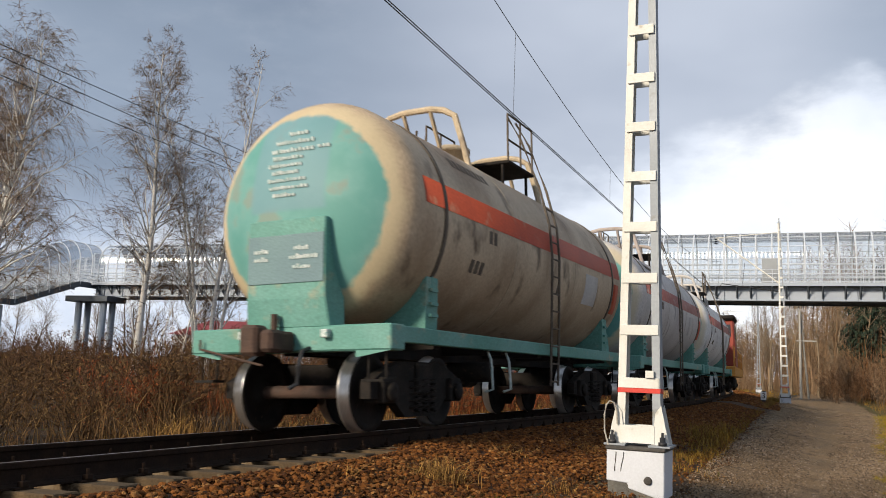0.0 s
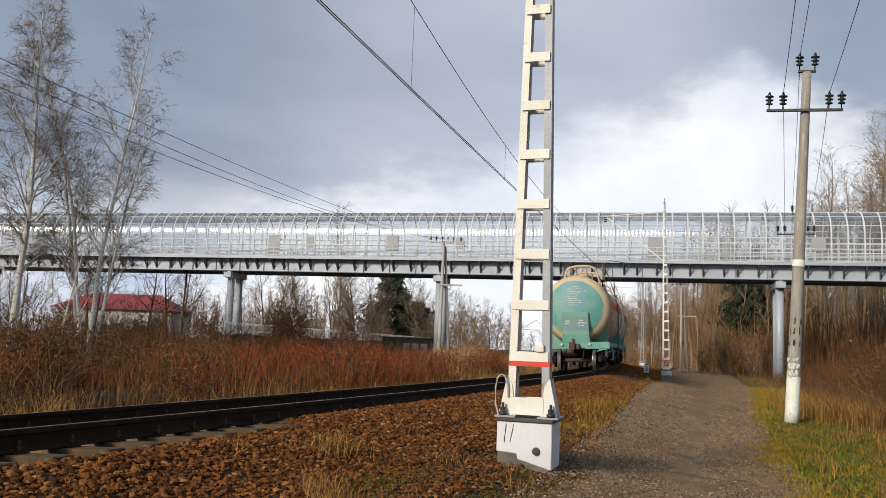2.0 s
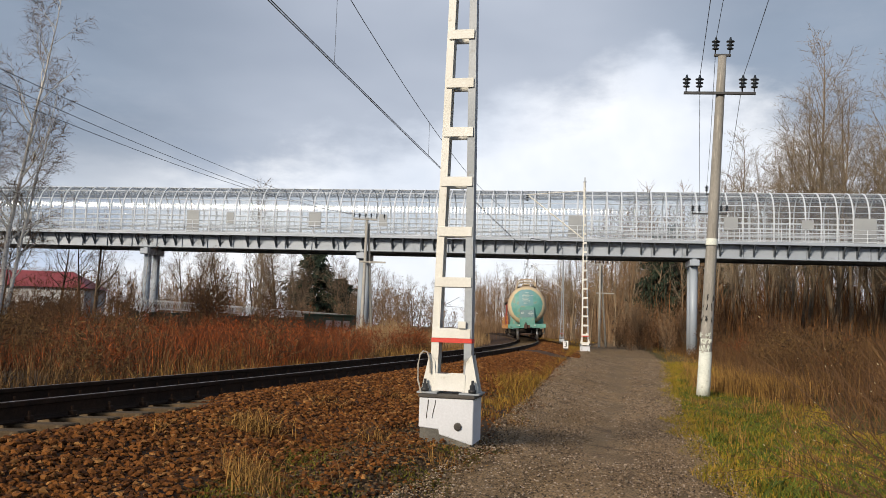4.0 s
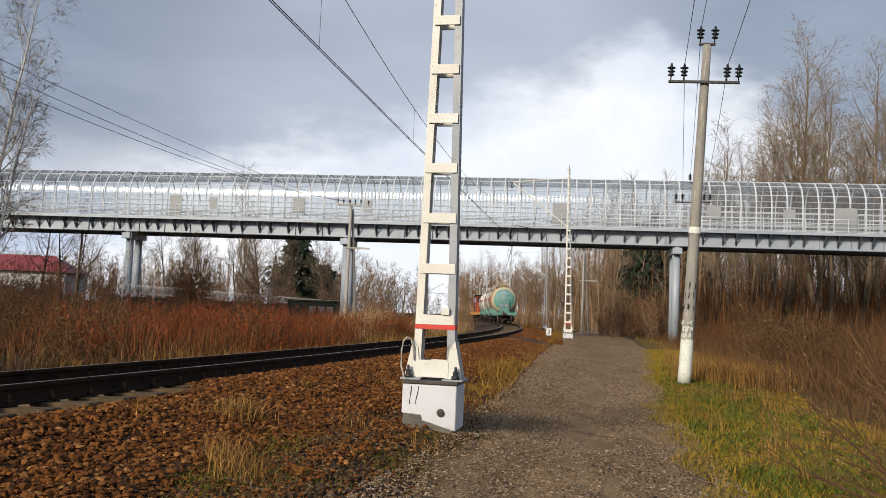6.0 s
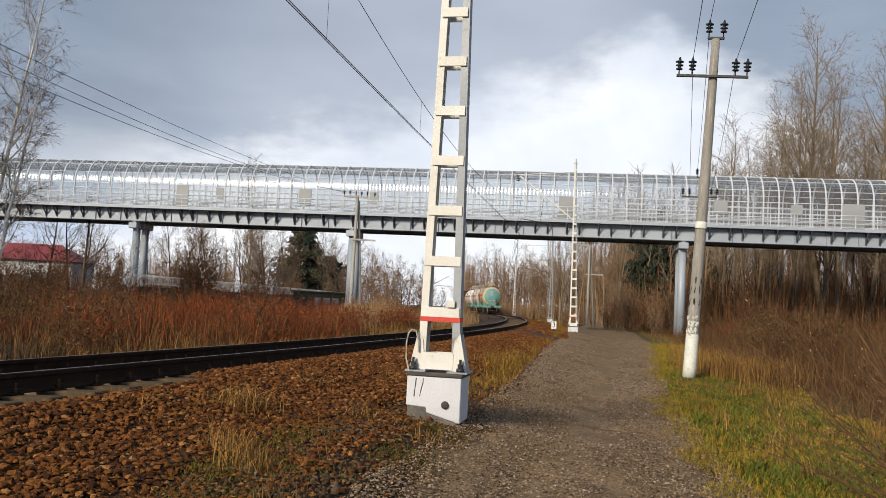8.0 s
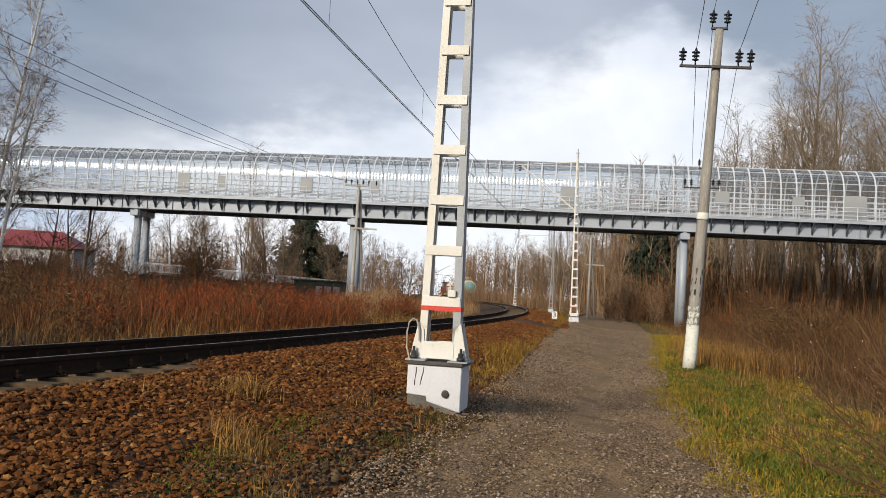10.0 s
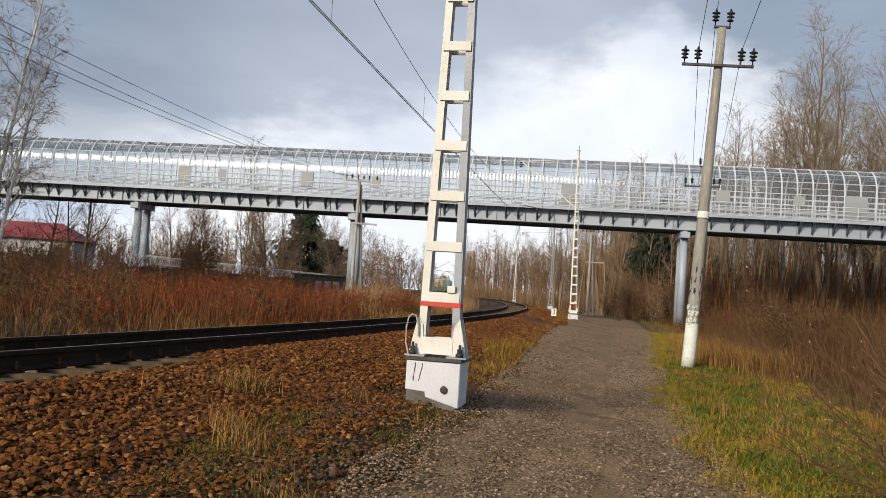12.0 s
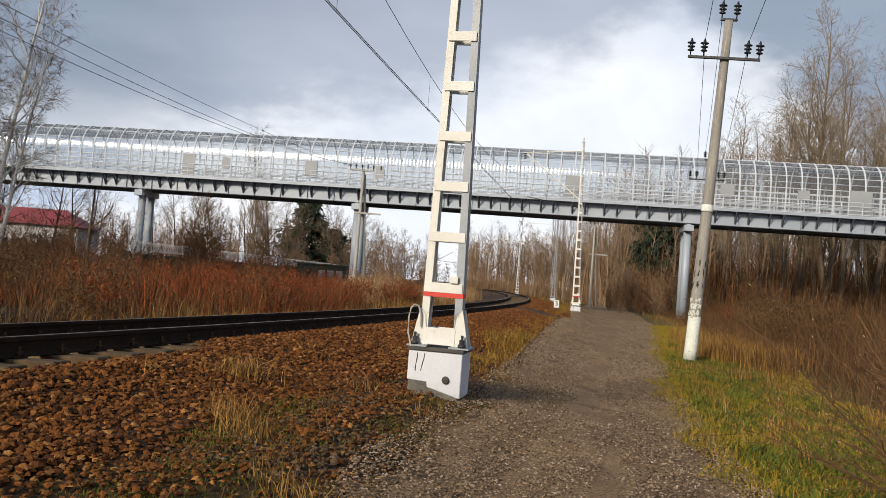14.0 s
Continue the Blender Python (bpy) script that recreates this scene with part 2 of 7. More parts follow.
    "bark_grey": surf("grey_bark", (0.120, 0.088, 0.060), (0.078, 0.056, 0.038), 2.5, 0.95, 0, 0.5, stretch=(2, 2, 0.4)),
    "twig": surf("twigs", (0.095, 0.064, 0.042), (0.235, 0.165, 0.108), 2, 0.9, 0, 0, island=True),
    "twig_dark": surf("dark_twigs", (0.0346, 0.0162, 0.0067), (0.1620, 0.0798, 0.0323), 2, 0.9, 0, 0, island=True),
    "twig_pale": surf("pale_twigs", (0.125, 0.098, 0.070), (0.325, 0.265, 0.195), 2, 0.9, 0, 0, island=True),
    "coil": surf("galvanised_wire", (0.46, 0.47, 0.48), (0.38, 0.39, 0.40), 3, 0.5, 0.3, 0),
    "understory": surf("brown_undergrowth", (0.0389, 0.0152, 0.0053), (0.2484, 0.1121, 0.0360), 2, 0.9, 0, 0, (0.0216, 0.0123, 0.0060), 0.62, island=True),
    "rubble": surf("broken_rubble", (0.022, 0.012, 0.005), (0.140, 0.086, 0.040), 9, 0.9, 0, 0.4, (0.42, 0.34, 0.25), 0.92, 60, True),
    "moss": surf("yellow_green_moss", (0.045, 0.038, 0.002), (0.130, 0.120, 0.006), 2, 0.9, 0, 0, island=True),
    "bramble": surf("brown_bramble", (0.028, 0.013, 0.005), (0.165, 0.080, 0.027), 2, 0.9, 0, 0, (0.30, 0.185, 0.065), 0.84, island=True),
    "twig_warm": surf("warm_brown_twigs", (0.110, 0.064, 0.034), (0.310, 0.205, 0.122), 2, 0.9, 0, 0, (0.34, 0.17, 0.06), 0.85, island=True),
    "reed": surf("pale_reed", (0.260, 0.160, 0.075), (0.430, 0.290, 0.150), 2, 0.9, 0, 0, (0.12, 0.065, 0.03), 0.7, island=True),
    "needle": surf("spruce_needles", (0.014, 0.026, 0.017), (0.030, 0.050, 0.028), 2, 0.85, 0, 0, island=True),
    "straw": surf("dry_grass", (0.1512, 0.0749, 0.0163), (0.4320, 0.2448, 0.0629), 2, 0.9, 0, 0, (0.0756, 0.0346, 0.0096), 0.60, island=True),
    "weeds": surf("brown_weeds", (0.020, 0.010, 0.004), (0.150, 0.078, 0.026), 2, 0.9, 0, 0, (0.360, 0.225, 0.080), 0.84, island=True),
    "redstem": surf("red_brown_stems", (0.0580, 0.0146, 0.0045), (0.3450, 0.0805, 0.0144), 2, 0.9, 0, 0, (0.0690, 0.0293, 0.0099), 0.58, island=True),
    "green": surf("short_green_grass", (0.0786, 0.0773, 0.0041), (0.3266, 0.2374, 0.0130), 2, 0.9, 0, 0, (0.3629, 0.2042, 0.0366), 0.66, island=True),
    "olive": surf("olive_and_straw_grass", (0.0972, 0.0595, 0.0067), (0.3564, 0.2064, 0.0266), 2, 0.9, 0, 0, (0.1296, 0.0480, 0.0111), 0.66, island=True),
    "herb": surf("green_leaves", (0.0324, 0.0576, 0.0044), (0.1188, 0.1440, 0.0104), 2, 0.8, 0, 0, island=True),
    "rod": surf("brown_rods", (0.060, 0.030, 0.013), (0.150, 0.078, 0.034), 2, 0.8, 0, 0, island=True),
    "leaf": surf("fallen_leaves", (0.1836, 0.0768, 0.0163), (0.3456, 0.1824, 0.0407), 2, 0.85, 0, 0, (0.0864, 0.0403, 0.0133), 0.6, island=True),
    "bud": surf("pale_buds", (0.50, 0.44, 0.28), (0.40, 0.34, 0.20), 2, 0.8, 0, 0),
    "roof": surf("red_sheet_roof", (0.25, 0.045, 0.05), (0.21, 0.045, 0.05), 0.5, 0.6, 0, 0.05),
    "wall": surf("pale_plaster", (0.46, 0.46, 0.47), (0.40, 0.40, 0.41), 0.4, 0.9, 0, 0.1),
    "ochre": surf("ochre_plaster", (0.36, 0.215, 0.105), (0.31, 0.19, 0.095), 0.4, 0.9, 0, 0.1),
    "shed": surf("green_sheet_wall", (0.022, 0.042, 0.032), (0.032, 0.058, 0.042), 0.8, 0.7, 0, 0.1),
    "pane": surf("dark_window_pane", (0.03, 0.035, 0.04), (0.045, 0.05, 0.06), 2, 0.15, 0, 0),
    "wood": surf("far_wood_haze", (0.090, 0.070, 0.056), (0.130, 0.100, 0.078), 0.3, 0.95, 0, 0, (0.06, 0.055, 0.045), 0.6, 3),
}


def glass_material():
    m = bpy.data.materials.new("clear_gallery_sheet")
    m.use_nodes = True
    nt = m.node_tree
    nt.nodes.clear()
    out, mx = nt.nodes.new("ShaderNodeOutputMaterial"), nt.nodes.new("ShaderNodeMixShader")
    tr, gl = nt.nodes.new("ShaderNodeBsdfTransparent"), nt.nodes.new("ShaderNodeBsdfGlossy")
    df, m2 = nt.nodes.new("ShaderNodeBsdfDiffuse"), nt.nodes.new("ShaderNodeMixShader")
    tr.inputs[0].default_value = (0.90, 0.92, 0.93, 1)
    gl.inputs["Roughness"].default_value = 0.13
    df.inputs[0].default_value = (0.70, 0.73, 0.76, 1)
    wv, bp = nt.nodes.new("ShaderNodeTexWave"), nt.nodes.new("ShaderNodeBump")
    wv.bands_direction = "X"
    wv.inputs["Scale"].default_value = 1.0
    wc = nt.nodes.new("ShaderNodeTexCoord")
    nt.links.new(wc.outputs["Object"], wv.inputs["Vector"])
    bp.inputs["Strength"].default_value, bp.inputs["Distance"].default_value = 1.0, 0.018
    nt.links.new(wv.outputs["Fac"], bp.inputs["Height"])
    nt.links.new(bp.outputs[0], gl.inputs["Normal"])
    fr = nt.nodes.new("ShaderNodeFresnel")
    fr.inputs[0].default_value = 1.5
    tc, nz = nt.nodes.new("ShaderNodeTexCoord"), nt.nodes.new("ShaderNodeTexNoise")
    nz.inputs["Scale"].default_value = 1.3
    nt.links.new(tc.outputs["Object"], nz.inputs["Vector"])
    mr = nt.nodes.new("ShaderNodeMapRange")
    mr.inputs[3].default_value, mr.inputs[4].default_value = 0.0, 0.045
    nt.links.new(nz.outputs[0], mr.inputs[0])
    nt.links.new(mr.outputs[0], m2.inputs[0])
    nt.links.new(tr.outputs[0], m2.inputs[1])
    nt.links.new(df.outputs[0], m2.inputs[2])
    bo = nt.nodes.new("ShaderNodeMath")
    bo.operation = "MULTIPLY_ADD"
    bo.inputs[1].default_value, bo.inputs[2].default_value = 0.65, 0.12
    nt.links.new(fr.outputs[0], bo.inputs[0])
    nt.links.new(bo.outputs[0], mx.inputs[0])
    nt.links.new(m2.outputs[0], mx.inputs[1])
    nt.links.new(gl.outputs[0], mx.inputs[2])
    nt.links.new(mx.outputs[0], out.inputs[0])
    return m


M["glass"] = glass_material()


def tank_paint(name, c1, c2):
    """Body paint of a tank whose ends carry a worn teal disc with a grey-blue repaint for the lettering. Sunlight on
    the edge of the ends is mixed in as a paler ring.
    """
    m = surf(name, c1, c2, 0.8, 0.6, 0, 0.12, tuple(v * 0.5 for v in c2), 0.60, 30, stretch=(1, 1, 0.6))
    nt = m.node_tree
    b = nt.nodes["Principled BSDF"]
    body = b.inputs["Base Color"].links[0].from_socket

    def calc(op, p, q=None, clamp=False):
        n = nt.nodes.new("ShaderNodeMath")
        n.operation, n.use_clamp = op, clamp
        for i, v in enumerate((p, q)):
            if isinstance(v, (int, float)):
                n.inputs[i].default_value = v
            elif v is not None:
                nt.links.new(v, n.inputs[i])
        return n.outputs[0]

    def step(v, lo, hi):
        n = nt.nodes.new("ShaderNodeMapRange")
        n.interpolation_type = "SMOOTHSTEP"
        n.inputs[1].default_value, n.inputs[2].default_value = lo, hi
        nt.links.new(v, n.inputs[0])
        return n.outputs[0]

    def mix(f, p, q):
        n = nt.nodes.new("ShaderNodeMix")
        n.data_type = "RGBA"
        for i, v in ((0, f), (6, p), (7, q)):
            if isinstance(v, tuple):
                n.inputs[i].default_value = (*v, 1)
            elif isinstance(v, (int, float)):
                n.inputs[i].default_value = v
            else:
                nt.links.new(v, n.inputs[i])
        return n.outputs[2]

    def noise_(s, d):
        n = nt.nodes.new("ShaderNodeTexNoise")
        n.inputs["Scale"].default_value, n.inputs["Detail"].default_value = s, d
        nt.links.new(tc.outputs["Object"], n.inputs["Vector"])
        return n.outputs[0]

    tc, sp = nt.nodes.new("ShaderNodeTexCoord"), nt.nodes.new("ShaderNodeSeparateXYZ")
    nt.links.new(tc.outputs["Object"], sp.inputs[0])
    x, y, z = sp.outputs[0], sp.outputs[1], calc("SUBTRACT", sp.outputs[2], 2.78)
    r = calc("SQRT", calc("ADD", calc("MULTIPLY", x, x), calc("MULTIPLY", z, z)))
    n1, n2 = noise_(1.6, 6), noise_(7, 6)
    r = calc("ADD", r, calc("ADD", calc("MULTIPLY", calc("SUBTRACT", n1, 0.5), 0.22), calc("MULTIPLY", calc("SUBTRACT", n2, 0.5), 0.12)))
    end = step(calc("ABSOLUTE", y), 4.70, 4.80)
    disc = calc("MULTIPLY", end, step(calc("MULTIPLY", r, -1.0), -1.29, -1.21))
    teal = mix(step(n1, 0.35, 0.65), (0.100, 0.285, 0.255), (0.160, 0.345, 0.320))
    teal = mix(calc("MULTIPLY", step(n1, 0.52, 0.60), 0.65), teal, (0.22, 0.235, 0.185))
    bluish = calc("MULTIPLY", step(calc("MULTIPLY", calc("ABSOLUTE", calc("ADD", x, calc("MULTIPLY", n1, 0.10))), -1.0), -0.62, -0.52), step(z, -0.10, -0.02))
    teal = mix(calc("MULTIPLY", bluish, 0.7), teal, (0.150, 0.275, 0.325))
    # sunlight on the edge of the end, coloured in as a pale cream ring
    sunlit_rim = calc("MULTIPLY", end, calc("MULTIPLY", step(calc("MULTIPLY", r, -1.0), -1.50, -1.36), 0.7))
    col = mix(sunlit_rim, body, (0.56, 0.47, 0.30))
    col = mix(disc, col, teal)
    nt.links.new(col, b.inputs["Base Color"])
    return m


M["tank_cream"] = tank_paint("cream_tank_and_teal_end", (0.54, 0.425, 0.295), (0.31, 0.215, 0.135))
M["tank_pink"] = tank_paint("pink_grey_tank_and_teal_end", (0.60, 0.56, 0.53), (0.46, 0.42, 0.39))
M["tank_pale"] = tank_paint("pale_grey_tank_and_teal_end", (0.78, 0.76, 0.73), (0.66, 0.63, 0.60))

# ---- mesh tools ----


def mesh_from(name, verts, faces, mats, idx=None, smooth=False):
    me = bpy.data.meshes.new(name)
    me.from_pydata(verts, [], faces)
    for m in mats if isinstance(mats, (list, tuple)) else [mats]:
        me.materials.append(m)
    if idx is not None:
        me.polygons.foreach_set("material_index", idx)
    if smooth:
        me.polygons.foreach_set("use_smooth", [True] * len(me.polygons))
    me.update()
    return me


def part(name, bm, material, parent, label="", smooth=False):
    me = bpy.data.meshes.new(name)
    bm.to_mesh(me)
    bm.free()
    for m in material if isinstance(material, (list, tuple)) else [material]:
        me.materials.append(m)
    if smooth:
        me.polygons.foreach_set("use_smooth", [True] * len(me.polygons))
    ob = new(name, me)
    if parent:
        ob.parent = parent
    return tagged(ob, label)


def piece(name, me, parent, m=None):
    ob = new(name, me)
    ob.parent = parent
    if m is not None:
        ob.matrix_basis = m
    return ob


def thing(name, label, category, group="", m=None, kind=""):
    ob = new(name)
    if m is not None:
        ob.matrix_basis = m
    return tagged(ob, label, category, group, kind)


def box(bm, lo, hi, bevel=0.0, mi=0):
    c = [(a + b) / 2 for a, b in zip(lo, hi)]
    d = [b - a for a, b in zip(lo, hi)]
    r = bmesh.ops.create_cube(bm, size=1.0, matrix=Matrix.Translation(c) @ Matrix.Diagonal((*d, 1)))
    fs = {f for v in r["verts"] for f in v.link_faces}
    for f in fs:
        f.material_index = mi
    if bevel:
        es = {e for v in r["verts"] for e in v.link_edges}
        bmesh.ops.bevel(bm, geom=list(es), offset=bevel, segments=1, affect="EDGES", material=-1)
    return r["verts"]


def rod(bm, a, b, r0, r1=None, n=6, mi=0):
    """A closed tapered bar from a to b."""
    a, b = Vector(a), Vector(b)
    r1 = r0 if r1 is None else r1
    q = (b - a).to_track_quat("Z", "Y").to_matrix()
    rings = []
    for p, r in ((a, r0), (b, r1)):
        rings.append([bm.verts.new(p + q @ Vector((r * math.cos(6.28319 * i / n), r * math.sin(6.28319 * i / n), 0))) for i in range(n)])
    for i in range(n):
        f = bm.faces.new((rings[0][i], rings[0][(i + 1) % n], rings[1][(i + 1) % n], rings[1][i]))
        f.material_index = mi
    for f in (bm.faces.new(rings[0][::-1]), bm.faces.new(rings[1])):
        f.material_index = mi


def pipe(bm, pts, r, n=6, mi=0):
    """A bent bar through the points."""
    pts = [Vector(p) for p in pts]
    rings = []
    for i, p in enumerate(pts):
        d = (pts[min(i + 1, len(pts) - 1)] - pts[max(i - 1, 0)]).normalized()
        q = d.to_track_quat("Z", "Y").to_matrix()
        rings.append([bm.verts.new(p + q @ Vector((r * math.cos(6.28319 * k / n), r * math.sin(6.28319 * k / n), 0))) for k in range(n)])
    for u, v in zip(rings, rings[1:]):
        # keep neighbouring rings in step
        k0 = min(range(n), key=lambda k: (v[k].co - u[0].co).length)
        for i in range(n):
            f = bm.faces.new((u[i], u[(i + 1) % n], v[(i + 1 + k0) % n], v[(i + k0) % n]))
            f.material_index = mi
    bm.faces.new(rings[0][::-1])
    bm.faces.new(rings[-1])


def lathe(bm, prof, n=24, axis="Z", mi=None):
    """Turns (radius, height) pairs; mi(radius, height) gives the face's material."""
    rings = []
    for r, h in prof:
        ring = []
        for i in range(n):
            c, s = math.cos(6.28319 * i / n) * r, math.sin(6.28319 * i / n) * r
            ring.append(bm.verts.new((c, s, h) if axis == "Z" else (c, h, s) if axis == "Y" else (h, c, s)))
        rings.append(ring)
    for j in range(len(rings) - 1):
        for i in range(n):
            f = bm.faces.new((rings[j][i], rings[j][(i + 1) % n], rings[j + 1][(i + 1) % n], rings[j + 1][i]))
            f.smooth = True
            if mi:
                f.material_index = mi(prof[j], prof[j + 1])
    for ring in (rings[0], rings[-1]):
        f = bm.faces.new(ring)
        if mi:
            f.material_index = mi(prof[0], prof[0]) if ring is rings[0] else mi(prof[-1], prof[-1])
    bmesh.ops.recalc_face_normals(bm, faces=bm.faces)


def prism(bm, poly, axis, lo, hi, mi=0):
    """Pushes a flat outline along an axis: X takes (y, z), Y takes (x, z), Z takes (x, y)."""
    def at(p, h):
        return (h, p[0], p[1]) if axis == "X" else (p[0], h, p[1]) if axis == "Y" else (p[0], p[1], h)
    a, b = [bm.verts.new(at(p, lo)) for p in poly], [bm.verts.new(at(p, hi)) for p in poly]
    fs = [bm.faces.new(a[::-1]), bm.faces.new(b)]
    for i in range(len(poly)):
        fs.append(bm.faces.new((a[i], a[(i + 1) % len(poly)], b[(i + 1) % len(poly)], b[i])))
    for f in fs:
        f.material_index = mi
    bmesh.ops.recalc_face_normals(bm, faces=fs)


# ---- the line of the track ----
STEP = 0.5
S0 = -60.0
ss = np.arange(S0, 340, STEP)
kk = np.where(ss < 60, 0.00283, 0.00178)
kk = np.where((ss >= 151) & (ss < 191), 0.00178 * (1 - (ss - 151) / 40), kk)
kk = np.where(ss >= 191, 0.0, kk)
i0 = int(-S0 / STEP)
th = 0.2588 - (np.cumsum(kk) - np.cumsum(kk)[i0]) * STEP
tx = np.cumsum(np.sin(th)) * STEP
ty = np.cumsum(np.cos(th)) * STEP
tx, ty = tx - tx[i0] - 5.237, ty - ty[i0] + 5.0
RAIL_Z, CANT = 0.80, 0.037 / 0.7975       # rail heads at the middle; the outer rail lies higher


def along(s):
    return float(np.interp(s, ss, tx)), float(np.interp(s, ss, ty)), float(np.interp(s, ss, th))


def beside(s, d, z=0.0):
    """A point d metres to the right of the track's middle."""
    x, y, h = along(s)
    return Vector((x + d * math.cos(h), y - d * math.sin(h), z))


def track_frame(s, z=RAIL_Z, tilt=CANT):
    x, y, h = along(s)
    return Matrix.Translation((x, y, z)) @ Matrix.Rotation(-h, 4, "Z") @ Matrix.Rotation(-tilt, 4, "Y")


def track_dist(x, y):
    """Signed distance to the right of the track, and the way along it, for arrays."""
    x, y = np.asarray(x, float).ravel(), np.asarray(y, float).ravel()
    sel = np.arange(0, len(ss), 2)
    d, s = np.empty(len(x)), np.empty(len(x))
    for a in range(0, len(x), 20000):
        dx, dy = x[a:a + 20000, None] - tx[None, sel], y[a:a + 20000, None] - ty[None, sel]
        k = np.argmin(dx * dx + dy * dy, 1)
        r = np.arange(len(k))
        hh = th[sel][k]
        d[a:a + 20000] = dx[r, k] * np.cos(hh) - dy[r, k] * np.sin(hh)
        s[a:a + 20000] = ss[sel][k] + dx[r, k] * np.sin(hh) + dy[r, k] * np.cos(hh)
    return d, s


def ground_z(x, y):
    d, s = track_dist(x, y)
    x, y = np.asarray(x, float).ravel(), np.asarray(y, float).ravel()
    z = np.interp(d, [-400, -30, -9, -3.9, -1.8, 1.8, 3.0, 3.9, 5.2, 7, 400], [-0.1, -0.05, 0.02, 0.12, 0.50, 0.55, 0.42, 0.34, 0.07, 0.0, 0.0])
    und = 0.025 * np.sin(x * 1.7 + 0.6 * y) + 0.02 * np.sin(2.3 * y - x) + 0.04 * np.sin(0.35 * x + 0.21 * y)
    return z + und * np.clip((np.abs(d) - 2.2) / 2, 0, 1) * np.where(d > 5.8, 0.35, 1.0)


# path edges: (y, left x, right x)
PATH = [(-40, -13, -9.5), (-10, -3.6, 0.2), (0, -1.3, 1.7), (3, -0.75, 2.1), (6.5, -0.42, 2.6), (10, 0.38, 3.1), (17.6, 1.62, 4.4), (28, 3.2, 6.9),
        (45, 6.0, 10.9), (62, 8.8, 14.2), (86, 12.7, 18.6), (120, 19, 25), (160, 28, 34)]


def path_edges(y):
    a = np.array(PATH, float)
    return np.interp(y, a[:, 0], a[:, 1]), np.interp(y, a[:, 0], a[:, 2])


# ---- ground, ballast, path ----


def axis_steps():
    near = np.arange(-22, 40.01, 0.5)
    out = [40 + 1.0 * 1.16 ** i * (i + 1) for i in range(34)]
    left = [-22 - 0.8 * 1.16 ** i * (i + 1) for i in range(34)]
    return np.array(sorted([v for v in left if v > -3500] + list(near) + [v for v in out if v < 3500]))


def build_ground():
    xs = axis_steps()
    ys = np.array(sorted(list(-12 - np.array([2, 6, 14, 30, 70, 160, 400, 1000, 2500])) + list(np.arange(-12, 60.01, 0.5)) +
                         [60 + 0.9 * 1.13 ** i * (i + 1) for i in range(40) if 60 + 0.9 * 1.13 ** i * (i + 1) < 3800]))
    X, Y = np.meshgrid(xs, ys)
    Z = ground_z(X, Y) - 0.05
    nx, ny = len(xs), len(ys)
    verts = np.c_[X.ravel(), Y.ravel(), Z]
    i = np.arange(ny - 1)[:, None] * nx + np.arange(nx - 1)[None]
    faces = np.stack([i, i + 1, i + 1 + nx, i + nx], -1).reshape(-1, 4)
    cx, cy = (X[:-1, :-1] + X[1:, 1:]).ravel() / 2, (Y[:-1, :-1] + Y[1:, 1:]).ravel() / 2
    pr = path_edges(cy)[1]
    mi = ((cx > pr - 0.2) & (cx < pr + 5.5 + np.sin(cy) * 0.8)).astype(int)
    me = mesh_from("ground", verts.tolist(), faces.tolist(), [M["earth"], M["verge"]], mi.tolist(), True)
    tagged(new("ground", me), "brown autumn earth with moss and leaf litter", "ground", kind="structure")


def build_path():
    ys = np.concatenate([np.arange(-40, 40, 0.4), np.arange(40, 160, 1.5)])
    l, r = path_edges(ys)
    l, r = l + 0.12 * np.sin(ys * 2.1) + 0.08 * np.sin(ys * 5.3), r + 0.14 * np.sin(ys * 1.7 + 1) + 0.07 * np.sin(ys * 4.7)
    n = 9
    V, Fc = [], []
    for j, y in enumerate(ys):
        u = np.linspace(0, 1, n)
        x = l[j] + (r[j] - l[j]) * u
        z = ground_z(x, np.full(n, y)) + 0.012 - 0.07 * (np.abs(2 * u - 1) > 0.98) - 0.02 * np.exp(-((u - 0.3) / 0.1) ** 2) - 0.02 * np.exp(-((u - 0.72) / 0.1) ** 2)
        V += [(a, float(y), float(b)) for a, b in zip(x, z)]
    for j in range(len(ys) - 1):
        for k in range(n - 1):
            a = j * n + k
            Fc.append((a, a + 1, a + 1 + n, a + n))
    tagged(new("path", mesh_from("path", V, Fc, M["path"], smooth=True)), "trodden grey-brown gravel footpath beside the track", "path", kind="structure")


def hollow(s, d):
    """Where the ballast lies low and bares the sleeper ends."""
    return 0.12 * np.clip((5.8 - s) / 1.5, 0, 1) * np.clip(1.2 - np.abs(d - 1.05) / 0.46, 0, 1)


def build_ballast():
    prof = [(-3.9, 0.05), (-3.0, 0.28), (-1.8, 0.53), (-1.3, 0.555), (-0.9, 0.56), (0.6, 0.60), (1.0, 0.675), (1.4, 0.69), (1.8, 0.655), (2.4, 0.52), (2.9, 0.43), (3.3, 0.28)]
    sv = np.concatenate([np.arange(-30, 60, 0.5), np.arange(60, 320, 2.0)])
    V, Fc = [], []
    for s in sv:
        for k, (d, z) in enumerate(prof):
            w = 0.10 * math.sin(s * 1.9 + k) + 0.06 * math.sin(s * 4.3 + 2 * k) if k in (0, 10, 11) else 0
            V.append(tuple(beside(s, d + w, z - hollow(s, d))))
    n = len(prof)
    for j in range(len(sv) - 1):
        for k in range(n - 1):
            a = j * n + k
            Fc.append((a, a + 1, a + 1 + n, a + n))
    tagged(new("ballast_bed", mesh_from("ballast_bed", V, Fc, M["ballast"], smooth=True)), "rust-brown crushed stone ballast under the track", "ballast", kind="structure")


